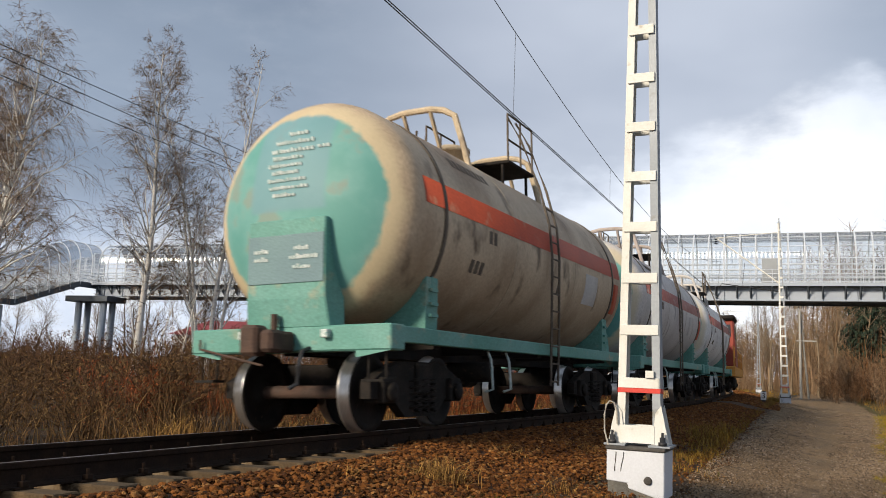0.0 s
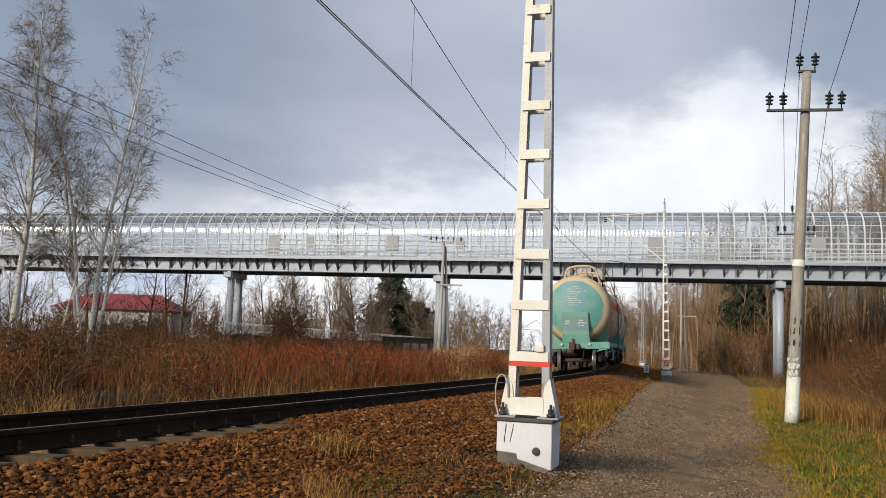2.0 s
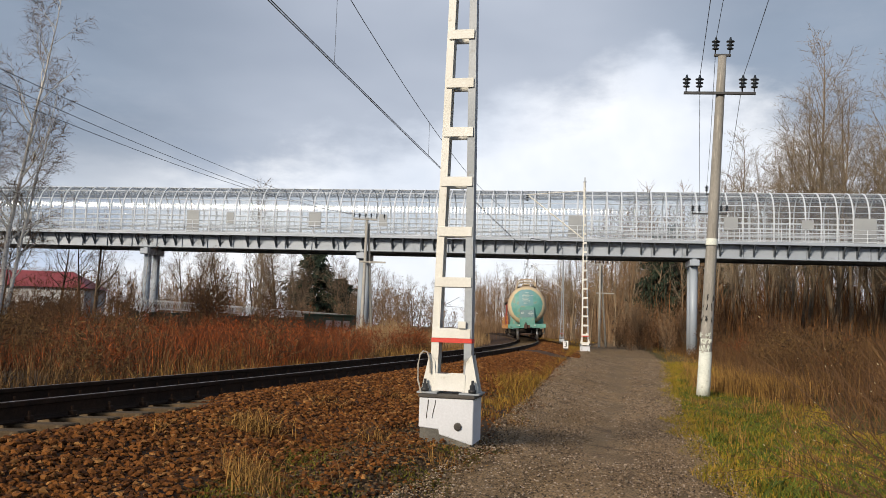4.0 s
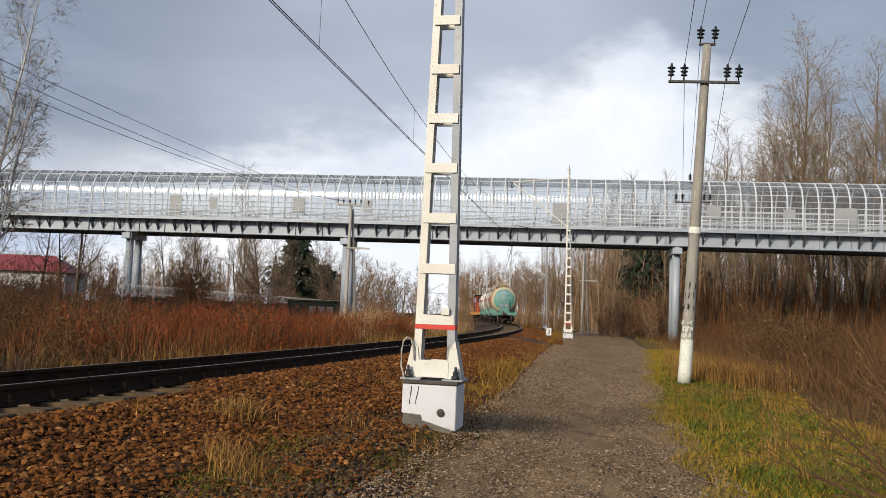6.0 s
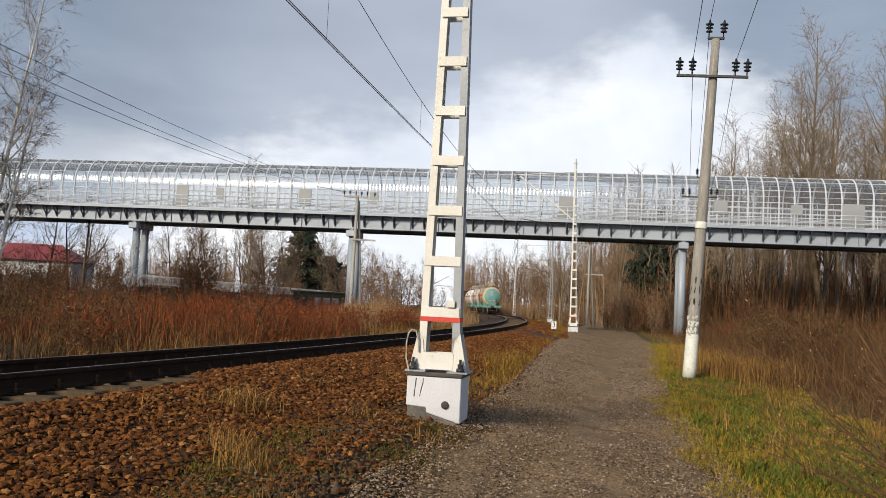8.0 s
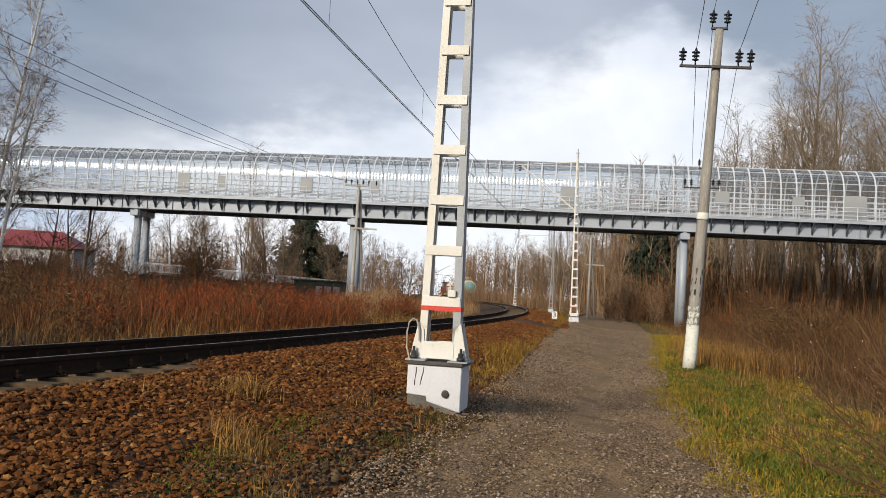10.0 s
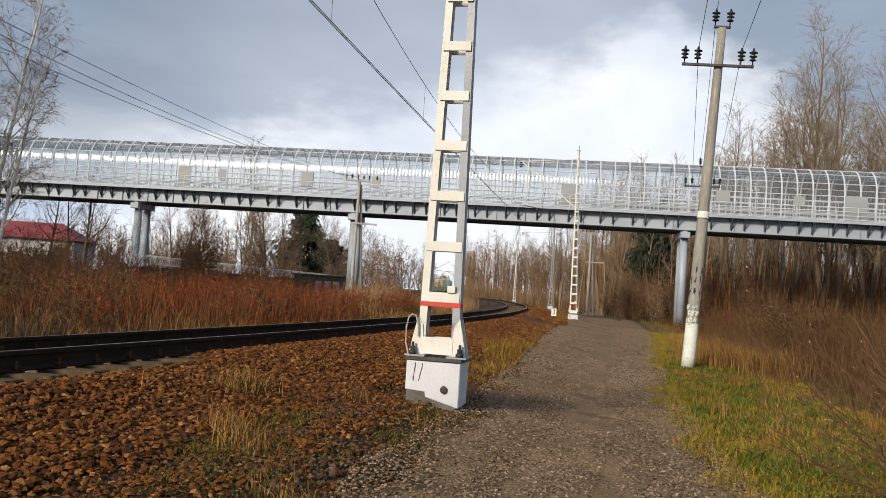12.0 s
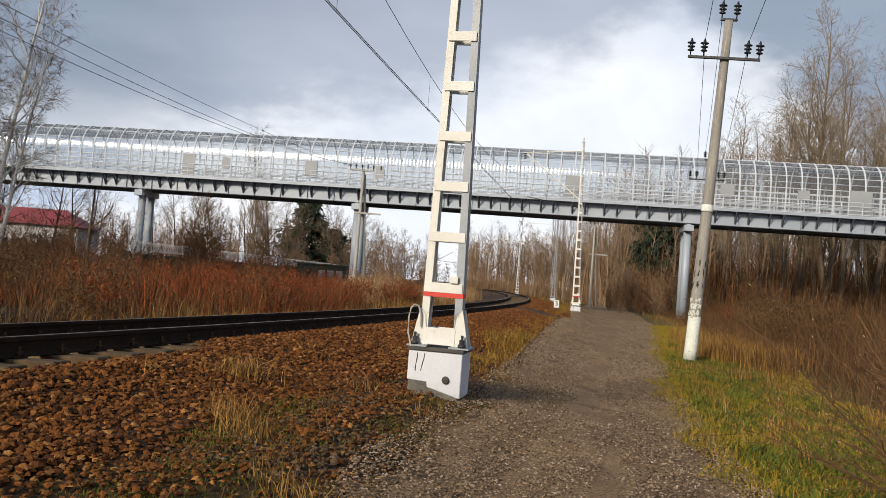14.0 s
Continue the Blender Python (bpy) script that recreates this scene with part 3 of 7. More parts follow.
def stones(name, pts, size, mat, label, cat, rng, squash=0.7):
    """Loose broken stones, each with flanks of its own."""
    bm = bmesh.new()
    if size > 0.015:
        # a twisted, tapering block with two faces and eight flanks
        up = [bm.verts.new((0.72 * math.cos(1.5708 * i), 0.72 * math.sin(1.5708 * i), 0.62)) for i in range(4)]
        dn = [bm.verts.new((1.05 * math.cos(1.5708 * i + 0.7854), 1.05 * math.sin(1.5708 * i + 0.7854), -0.55)) for i in range(4)]
        bm.faces.new(up)
        bm.faces.new(dn[::-1])
        for i in range(4):
            bm.faces.new((up[i], dn[i], up[(i + 1) % 4]))
            bm.faces.new((up[i], dn[i - 1], dn[i]))
        bmesh.ops.triangulate(bm, faces=bm.faces)
        bmesh.ops.recalc_face_normals(bm, faces=bm.faces)
    else:
        tops = [bm.verts.new(p) for p in ((1, 0, 0), (-1, 0, 0), (0, 1, 0), (0, -1, 0), (0, 0, 1), (0, 0, -1))]
        for i in (0, 1):
            for j in (2, 3):
                for k in (4, 5):
                    bm.faces.new((tops[i], tops[j], tops[k]))
        bmesh.ops.recalc_face_normals(bm, faces=bm.faces)
    bm.verts.index_update()
    base = np.array([v.co[:] for v in bm.verts])
    tri = np.array([[v.index for v in f.verts] for f in bm.faces])
    bm.free()
    n = len(pts)
    jit = base[None] * (1 + rng.uniform(-0.36, 0.30, (n, len(base), 1)))
    sc = rng.uniform(0.6, 1.25, (n, 1, 3)) * size * rng.choice([0.6, 0.8, 1.0, 1.25], (n, 1, 1))
    v = jit * sc
    b = rng.uniform(-0.8, 0.8, n)
    cb, sb = np.cos(b)[:, None], np.sin(b)[:, None]
    v = np.stack([v[..., 0], v[..., 1] * cb - v[..., 2] * sb, v[..., 1] * sb + v[..., 2] * cb], -1)
    a = rng.uniform(0, 6.28, n)
    ca, sa = np.cos(a)[:, None], np.sin(a)[:, None]
    x, y = v[..., 0] * ca - v[..., 1] * sa, v[..., 0] * sa + v[..., 1] * ca
    v = np.stack([x, y, v[..., 2] * squash], -1) + pts[:, None]
    f = (tri[None] + (np.arange(n) * len(base))[:, None, None]).reshape(-1, tri.shape[1])
    ob = new(name, mesh_from(name, v.reshape(-1, 3).tolist(), f.tolist(), mat))
    return tagged(ob, label, cat, kind="stuff")


def ballast_height(d):
    return np.interp(d, [-3.9, -3.0, -1.8, -1.3, -0.9, 0.6, 1.0, 1.4, 1.8, 2.4, 2.9, 3.3], [0.05, 0.28, 0.53, 0.555, 0.56, 0.60, 0.675, 0.69, 0.655, 0.52, 0.43, 0.38])


def place_on_track(s, d):
    x, y, h = np.interp(s, ss, tx), np.interp(s, ss, ty), np.interp(s, ss, th)
    return x + d * np.cos(h), y - d * np.sin(h)


def build_stones():
    rng = np.random.default_rng(5)
    n = 62000
    s = -4 + 36 * rng.uniform(0, 1, n) ** 1.35
    d = 0.9 + 2.0 * rng.uniform(0, 1, n) + np.abs(rng.normal(0, 0.12, n))
    x, y = place_on_track(s, d)
    z = ballast_height(d) - hollow(s, d) * 1.2 + rng.uniform(-0.014, 0.026, n)
    stones("ballast_stones", np.c_[x, y, z], 0.029, M["stone"], "loose rust-brown crushed stones of the ballast", "stones", rng)
    n = 9000
    s = 36 + 90 * rng.uniform(0, 1, n) ** 1.3
    d = rng.uniform(0.8, 3.4, n)
    x, y = place_on_track(s, d)
    stones("ballast_stones", np.c_[x, y, ballast_height(d) + 0.01], 0.055, M["stone"], "loose rust-brown crushed stones of the ballast", "stones", rng)
    n = 5000
    s = -6 + 12 * rng.uniform(0, 1, n)
    d = 2.6 + 1.3 * rng.uniform(0, 1, n) ** 1.4
    x, y = place_on_track(s, d)
    stones("ballast_stones", np.c_[x, y, np.maximum(ballast_height(d), ground_z(x, y) - 0.04)], 0.023, M["stone"], "ballast stones rolled down onto the shoulder", "stones", rng)
    # scattered stones on the shoulder, down to the path
    n = 9000
    s = -6 + 30 * rng.uniform(0, 1, n) ** 1.2
    d = 2.9 + 2.0 * rng.uniform(0, 1, n) ** 1.5
    x, y = place_on_track(s, d)
    stones("shoulder_stones", np.c_[x, y, ground_z(x, y) - 0.03], 0.020, M["stone"], "scattered stones on the earth shoulder", "stones", rng)
    n = 2600
    y = 5.2 + 5.2 * rng.uniform(0, 1, n)
    x = path_edges(y)[0] - 0.35 + rng.normal(0, 0.42, n) - 0.25
    stones("rubble", np.c_[x, y, ground_z(x, y) - 0.035], 0.021, M["rubble"], "grey rubble scattered on the earth", "stones", rng)
    n = 52000
    y = 4.0 + 18 * rng.uniform(0, 1, n) ** 1.8
    l, r = path_edges(y)
    x = l + (r - l) * rng.uniform(-0.04, 1.05, n)
    far_y = 17 + 38 * rng.uniform(0, 1, 26000) ** 1.3
    l2, r2 = path_edges(far_y)
    far_x = l2 + (r2 - l2) * rng.uniform(0.0, 1.0, 26000)
    stones("path_gravel", np.c_[far_x, far_y, ground_z(far_x, far_y) + 0.006], 0.019, M["pebble"], "coarse gravel further along the footpath", "gravel", rng, 0.5)
    stones("path_gravel", np.c_[x, y, ground_z(x, y) + 0.009], 0.0135, M["pebble"], "fine loose gravel on the footpath", "gravel", rng, 0.6)


RAIL_PROFILE = [(-0.075, -0.18), (0.075, -0.18), (0.075, -0.168), (0.02, -0.15), (0.011, -0.135), (0.011, -0.055), (0.036, -0.042), (0.0375, -0.008),
                (0.030, 0.0), (-0.030, 0.0), (-0.0375, -0.008), (-0.036, -0.042), (-0.011, -0.055), (-0.011, -0.135), (-0.02, -0.15), (-0.075, -0.168)]


def build_track():
    tr = thing("railway_track", "single curved railway track of rusty rails on concrete sleepers", "railway track")
    sv = np.concatenate([np.arange(-55, 60, 1.0), np.arange(60, 325, 2.0)])
    for side in (-1, 1):
        V, Fc, mi = [], [], []
        n = len(RAIL_PROFILE)
        for s in sv:
            m = track_frame(s)
            V += [tuple(m @ Vector((side * 0.7975 + p[0], 0, p[1]))) for p in RAIL_PROFILE]
        for j in range(len(sv) - 1):
            for k in range(n):
                a, b = j * n + k, j * n + (k + 1) % n
                Fc.append((a, b, b + n, a + n))
                mi.append(1 if k in (8,) else 0)
        ob = new("rail", mesh_from("rail", V, Fc, [M["rail"], M["railhead"]], mi))
        ob.parent = tr
        tagged(ob, "rusty steel rail with a worn head")
    bm = bmesh.new()
    prism(bm, [(-0.15, -0.40), (0.15, -0.40), (0.11, -0.185), (-0.11, -0.185)], "X", -1.35, 1.35)
    bmesh.ops.bevel(bm, geom=list(bm.edges), offset=0.012, segments=1, affect="EDGES")
    sl = bpy.data.meshes.new("sleeper")
    bm.to_mesh(sl)
    bm.free()
    sl.materials.append(M["sleeper"])
    for k in range(290):
        s = -7 + 0.543 * k
        piece("sleeper", sl, tr, track_frame(s) @ pose(0, 0, 0, 0, 0, 0.6 * math.sin(k * 2.7)))
    bm = bmesh.new()
    box(bm, (-0.13, -0.075, -0.186), (0.13, 0.075, -0.166), 0.006)
    for sx in (-1, 1):
        box(bm, (sx * 0.105 - 0.03, -0.03, -0.168), (sx * 0.105 + 0.03, 0.03, -0.125), 0.006)
        rod(bm, (sx * 0.105, 0, -0.13), (sx * 0.105, 0, -0.085), 0.014)
    cl = bpy.data.meshes.new("rail_fastening")
    bm.to_mesh(cl)
    bm.free()
    cl.materials.append(M["rail"])
    for k in range(75):
        for side in (-1, 1):
            piece("rail_fastening", cl, tr, track_frame(-7 + 0.543 * k) @ pose(side * 0.7975, 0, 0))


build_ground()
build_path()
build_ballast()
build_track()

# ---- footbridge with a glazed gallery ----
BR_U = Vector((1, -0.14, 0)).normalized()
BR_N = Vector((BR_U.y, -BR_U.x, 0)) * 1.0          # towards the camera side
BR_O = Vector((0, 72.0, 0))
BRM = Matrix.Translation(BR_O) @ Matrix.Rotation(math.atan2(BR_U.y, BR_U.x), 4, "Z")   # local x along, -y towards the near side
BAY = 1.2
A0, A1 = -57.6, 79.2
GB, DK, WALL, CROWN, HALF = 7.80, 9.15, 11.20, 13.52, 2.0    # girder bottom, deck, spring of the arch, crown, half the gallery's width


def arch_pts(half, z0, spring, crown, n=7):
    """Outline from the near foot over the crown to the far foot."""
    near = [(-half, z0), (-half, spring)]
    arc = [(-half * math.cos(a), spring + (crown - spring) * math.sin(a)) for a in [math.pi * i / (2 * n) for i in range(1, 2 * n)]]
    return near + arc + [(half, spring), (half, z0)]


def strip_mesh(name, pts, width, mat, thick=0.0):
    V, Fc = [], []
    for y, z in pts:
        V += [(0, y, z), (width, y, z)]
    for i in range(len(pts) - 1):
        Fc.append((2 * i, 2 * i + 1, 2 * i + 3, 2 * i + 2))
    return mesh_from(name, V, Fc, mat, smooth=True)


def build_bridge():
    br = thing("footbridge", "grey steel footbridge with a glazed barrel-roofed gallery across the railway", "bridge", m=BRM)
    L = A1 - A0
    yc = HALF + 0.85                            # middle of the gallery behind the near deck edge
    for y0 in (0.75, 2 * yc - 0.95):
        bm = bmesh.new()
        box(bm, (A0, y0 - 0.02, GB + 0.03), (A1, y0 + 0.02, DK - 0.22))
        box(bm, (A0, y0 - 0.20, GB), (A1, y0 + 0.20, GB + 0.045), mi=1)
        for k in range(int(L / 2.4)):
            x = A0 + 2.4 * k + 1.2
            box(bm, (x - 0.008, y0 - 0.13, GB + 0.05), (x + 0.008, y0 - 0.021, DK - 0.24))
        part("girder", bm, [M["bridge"], M["deckedge"]], br, "grey painted plate girder")
    # the shadow band under the deck is put into its dark colour
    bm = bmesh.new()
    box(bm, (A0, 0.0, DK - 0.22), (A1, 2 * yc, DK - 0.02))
    part("deck", bm, M["deckedge"], br, "steel deck with the shadow beneath it in its dark colour")
    bm = bmesh.new()
    box(bm, (A0, -0.03, DK - 0.20), (A1, -0.004, DK + 0.03))
    part("edge_beam", bm, M["bridge"], br)
    # cantilever brackets under the near edge, in the deck's shade-dark colour
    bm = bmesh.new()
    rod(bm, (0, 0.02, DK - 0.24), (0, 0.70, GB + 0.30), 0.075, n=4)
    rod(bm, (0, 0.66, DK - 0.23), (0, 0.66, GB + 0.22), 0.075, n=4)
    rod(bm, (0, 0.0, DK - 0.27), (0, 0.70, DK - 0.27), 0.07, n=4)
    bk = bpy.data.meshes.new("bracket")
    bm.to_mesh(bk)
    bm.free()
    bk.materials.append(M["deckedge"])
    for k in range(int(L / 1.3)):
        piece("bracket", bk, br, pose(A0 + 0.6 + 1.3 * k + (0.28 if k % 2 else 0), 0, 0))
    # railing of the service walk
    for z in (0.12, 0.42, 0.75, 1.08):
        bm = bmesh.new()
        rod(bm, (A0, 0.04, DK + z), (A1, 0.04, DK + z), 0.026, n=4)
        part("handrail", bm, M["rib"], br, "pale painted railing bar")
    bm = bmesh.new()
    rod(bm, (0, 0.04, DK), (0, 0.04, DK + 1.1), 0.03, n=4)
    po = bpy.data.meshes.new("railing_post")
    bm.to_mesh(po)
    bm.free()
    po.materials.append(M["rib"])
    for k in range(int(L / 1.6)):
        piece("railing_post", po, br, pose(A0 + 1.6 * k, 0, 0))
    bm = bmesh.new()
    for y in (yc - HALF + 0.25, yc + HALF - 0.25):
        for z in (0.3, 0.6, 0.9, 1.15):
            rod(bm, (A0, y, DK + z), (A1, y, DK + z), 0.026, n=4)
        for k in range(int(L / 0.6)):
            rod(bm, (A0 + 0.6 * k, y, DK), (A0 + 0.6 * k, y, DK + 1.15 + 0.9 * (k % 2)), 0.022, n=4)
    part("inner_railing", bm, M["rib"], br)
    # ribs, purlins and sheets of the gallery
    outline = arch_pts(HALF, DK, WALL, CROWN)
    bm = bmesh.new()
    pipe(bm, [(0, yc + y, z) for y, z in outline], 0.062, n=5)
    rb = bpy.data.meshes.new("rib")
    bm.to_mesh(rb)
    bm.free()
    rb.materials.append(M["rib"])
    ins = arch_pts(HALF - 0.03, DK + 0.05, WALL, CROWN - 0.03)
    mid = len(ins) // 2
    near = strip_mesh("near_sheet", [(yc + y, z) for y, z in ins[:mid + 1]], BAY - 0.06, M["glass"])
    far = strip_mesh("far_sheet", [(yc + y, z) for y, z in ins[mid:]], BAY - 0.06, M["glass"])
    for k in range(int(L / BAY) + 1):
        piece("rib", rb, br, pose(A0 + BAY * k, 0, 0))
        if k < int(L / BAY):
            for nm, me in (("near_sheet", near), ("far_sheet", far)):
                o = piece(nm, me, br, pose(A0 + BAY * k + 0.03, 0, 0))
                o.visible_shadow = False
    bars = [(yc + outline[i][0] * 0.985, outline[i][1], 0.034) for i in (1, 3, 5, 7, 9, 11, 13, len(outline) - 2)]
    bars += [(y, z, 0.03) for y in (yc - HALF, yc + HALF) for z in (DK + 0.12, DK + 0.62, DK + 1.18, DK + 1.62)]
    for y, z, r in bars:
        bm = bmesh.new()
        rod(bm, (A0, y, z), (A1, y, z), r, n=4)
        part("purlin", bm, M["rib"], br)
    # opaque panels and door leaves in the near wall
    for a, w, z0, z1 in ((-24.9, 1.15, DK + 0.05, DK + 2.05), (-21.2, 0.7, DK + 0.9, DK + 1.9), (-13.6, 1.1, DK + 0.7, DK + 2.0), (-7.3, 0.7, DK + 0.9, DK + 1.9),
                         (8.85, 1.15, DK + 0.05, DK + 2.05), (21.3, 1.1, DK + 1.0, DK + 2.1), (27.3, 0.9, DK + 1.1, DK + 1.9), (31.2, 1.7, DK + 0.05, DK + 2.1), (-41, 0.9, DK + 0.8, DK + 1.8)):
        bm = bmesh.new()
        box(bm, (a, yc - HALF - 0.10, z0), (a + w, yc - HALF - 0.06, z1), 0.01)
        part("infill_panel", bm, M["panel"], br, "dull grey infill panel")
    # piers: two round columns with a crosshead
    for a in (-28.6, -8.7, 19.0, 49.0):
        bm = bmesh.new()
        box(bm, (a - 0.38, 0.30, GB - 0.62), (a + 0.38, 3.5, GB - 0.12), 0.03)
        box(bm, (a - 0.16, 0.6, GB - 0.12), (a + 0.16, 0.9, GB - 0.002))
        box(bm, (a - 0.16, 2.9, GB - 0.12), (a + 0.16, 3.2, DK - 0.225))
        part("crosshead", bm, M["bridge"], br)
        for y in (1.5, 3.5):
            bm = bmesh.new()
            lathe(bm, [(0.33, -0.5), (0.33, GB - 0.622)], 18)
            part("column", bm, M["bridge"], br, "pale grey steel column")
    # end pier with four columns
    bm = bmesh.new()
    box(bm, (A0 - 2.7, -0.7, GB - 0.65), (A0 + 2.9, 2.2, GB - 0.05), 0.03)
    part("crosshead", bm, M["deckedge"], br)
    for x in (-1.45, 1.85):
        for y in (0.05, 1.35):
            bm = bmesh.new()
            lathe(bm, [(0.34, -0.5), (0.34, GB - 0.652)], 16)
            bmesh.ops.translate(bm, verts=bm.verts, vec=(A0 + x, y, 0))
            part("column", bm, M["bridge"], br)
    for k, o in enumerate([c for c in br.children if c.name.startswith("column")][:8]):
        a = (-28.6, -8.7, 19.0, 49.0)[k // 2]
        o.location = (a, (1.15, 2.75)[k % 2], 0)
    return br


def build_stairs():
    """The glazed stair that comes down from the bridge's end towards the near side."""
    st = thing("covered_stair", "glazed covered stair coming down from the end of the footbridge", "stairs", m=BRM)
    x0, x1 = A0 - 4.2, A0 - 0.15
    run = [(2.0, DK), (-1.5, DK), (-9.5, DK - 2.6), (-11.5, DK - 2.6), (-19.5, DK - 5.2), (-21.5, DK - 5.2), (-29.5, DK - 7.8), (-33.5, DK - 9.2)]
    bm = bmesh.new()
    for (ya, za), (yb, zb) in zip(run, run[1:]):
        for x in (x0, x1):
            prism(bm, [(ya, za - 0.55), (yb, zb - 0.55), (yb, zb + 0.02), (ya, za + 0.02)][::-1], "X", x - 0.05, x + 0.05)
        n = 1 if za == zb else 14
        for k in range(n):
            t0, t1 = k / n, (k + 1) / n
            yy0, yy1 = ya + (yb - ya) * t0, ya + (yb - ya) * t1
            z = za + (zb - za) * t1
            box(bm, (x0 + 0.06, min(yy0, yy1), z - 0.09), (x1 - 0.06, max(yy0, yy1), z - 0.03))
    part("flight", bm, M["deckedge"], st, "dark steel stringers and treads")
    bm = bmesh.new()
    for (ya, za), (yb, zb) in zip(run, run[1:]):
        for x in (x0 - 0.1, x1 + 0.1):
            for h in (0.35, 0.7, 1.05):
                rod(bm, (x, ya, za + h), (x, yb, zb + h), 0.026, n=4)
            m = max(1, int(abs(yb - ya) / 1.2))
            for k in range(m):
                t = k / m
                rod(bm, (x, ya + (yb - ya) * t, za + (zb - za) * t - 0.3), (x, ya + (yb - ya) * t, za + (zb - za) * t + 1.05), 0.024, n=4)
    part("handrail", bm, M["rib"], st)
    xc, half = (x0 + x1) / 2, (x1 - x0) / 2 - 0.15
    out = arch_pts(half, 0, WALL - DK, CROWN - DK)
    bm, bg = bmesh.new(), bmesh.new()
    for (ya, za), (yb, zb) in zip(run, run[1:]):
        m = max(1, int(abs(yb - ya) / 1.2))
        for k in range(m):
            t = k / m
            y, z = ya + (yb - ya) * t, za + (zb - za) * t
            pipe(bm, [(xc + p[0], y, z + p[1]) for p in out], 0.045, n=4)
        a = [bg.verts.new((xc + p[0] * 0.985, ya, za + p[1])) for p in out]
        b = [bg.verts.new((xc + p[0] * 0.985, yb, zb + p[1])) for p in out]
        for i in range(len(out) - 1):
            bg.faces.new((a[i], a[i + 1], b[i + 1], b[i])).smooth = True
    part("rib", bm, M["rib"], st)
    o = part("glazing", bg, M["glass"], st, "clear curved sheeting")
    o.visible_shadow = False
    for y, z in ((-10.5, DK - 3.2), (-20.5, DK - 5.8)):
        for x in (x0 + 0.6, x1 - 0.6):
            bm = bmesh.new()
            rod(bm, (x, y, -0.5), (x, y, z), 0.25, n=14)
            part("column", bm, M["bridge"], st)


build_bridge()
build_stairs()

# ---- tank wagons ----
R_TANK, Z_TANK = 1.55, 2.76


def ring_band(bm, r, y0, y1, a0, a1, n=40, thick=0.012, mi=0):
    """A curved sheet round the tank's axis between two angles (degrees from the right-hand side, upwards)."""
    rows = []
    for y in (y0, y1):
        for rr in (r, r + thick):
            rows.append([bm.verts.new((rr * math.cos(radians(a0 + (a1 - a0) * i / n)), y, Z_TANK + rr * math.sin(radians(a0 + (a1 - a0) * i / n)))) for i in range(n + 1)])
    for i in range(n):
        for u, v in ((rows[1], rows[3]), (rows[2], rows[0]), (rows[0], rows[1]), (rows[3], rows[2])):
            f = bm.faces.new((u[i], u[i + 1], v[i + 1], v[i]))
            f.smooth = u is rows[1]
            f.material_index = mi
    bmesh.ops.recalc_face_normals(bm, faces=bm.faces)


def wheel_profile():
    return [(0.09, -0.09), (0.12, -0.09), (0.14, -0.03), (0.36, 0.0), (0.40, -0.062), (0.475, -0.065), (0.470, 0.062), (0.500, 0.068), (0.502, 0.088), (0.40, 0.09),
            (0.37, 0.03), (0.14, 0.05), (0.12, 0.09), (0.09, 0.09)]


def make_wheelset(parent, y):
    ws = new("wheelset")
    ws.parent = parent
    ws.matrix_basis = pose(0, y, 0.475)
    bm = bmesh.new()
    lathe(bm, [(0.075, -1.06), (0.085, -0.80), (0.085, 0.80), (0.075, 1.06)], 14, "X")
    part("axle", bm, M["coupler"], ws)
    for sgn in (-1, 1):
        bm = bmesh.new()
        prof = wheel_profile()
        lathe(bm, [(r, sgn * (0.80 - h)) for r, h in prof], 36, "X",
              mi=lambda a, b: 1 if min(a[0], b[0]) > 0.44 else 0)
        # two bolt-like marks so that the wheel is not a perfect disc
        box(bm, (sgn * 0.80 - 0.02, 0.22, -0.03), (sgn * 0.80 + 0.02, 0.30, 0.03))
        part("wheel", bm, [M["grime"], M["wheel"]], ws, "dark wheel with a bright worn tread")
    return ws


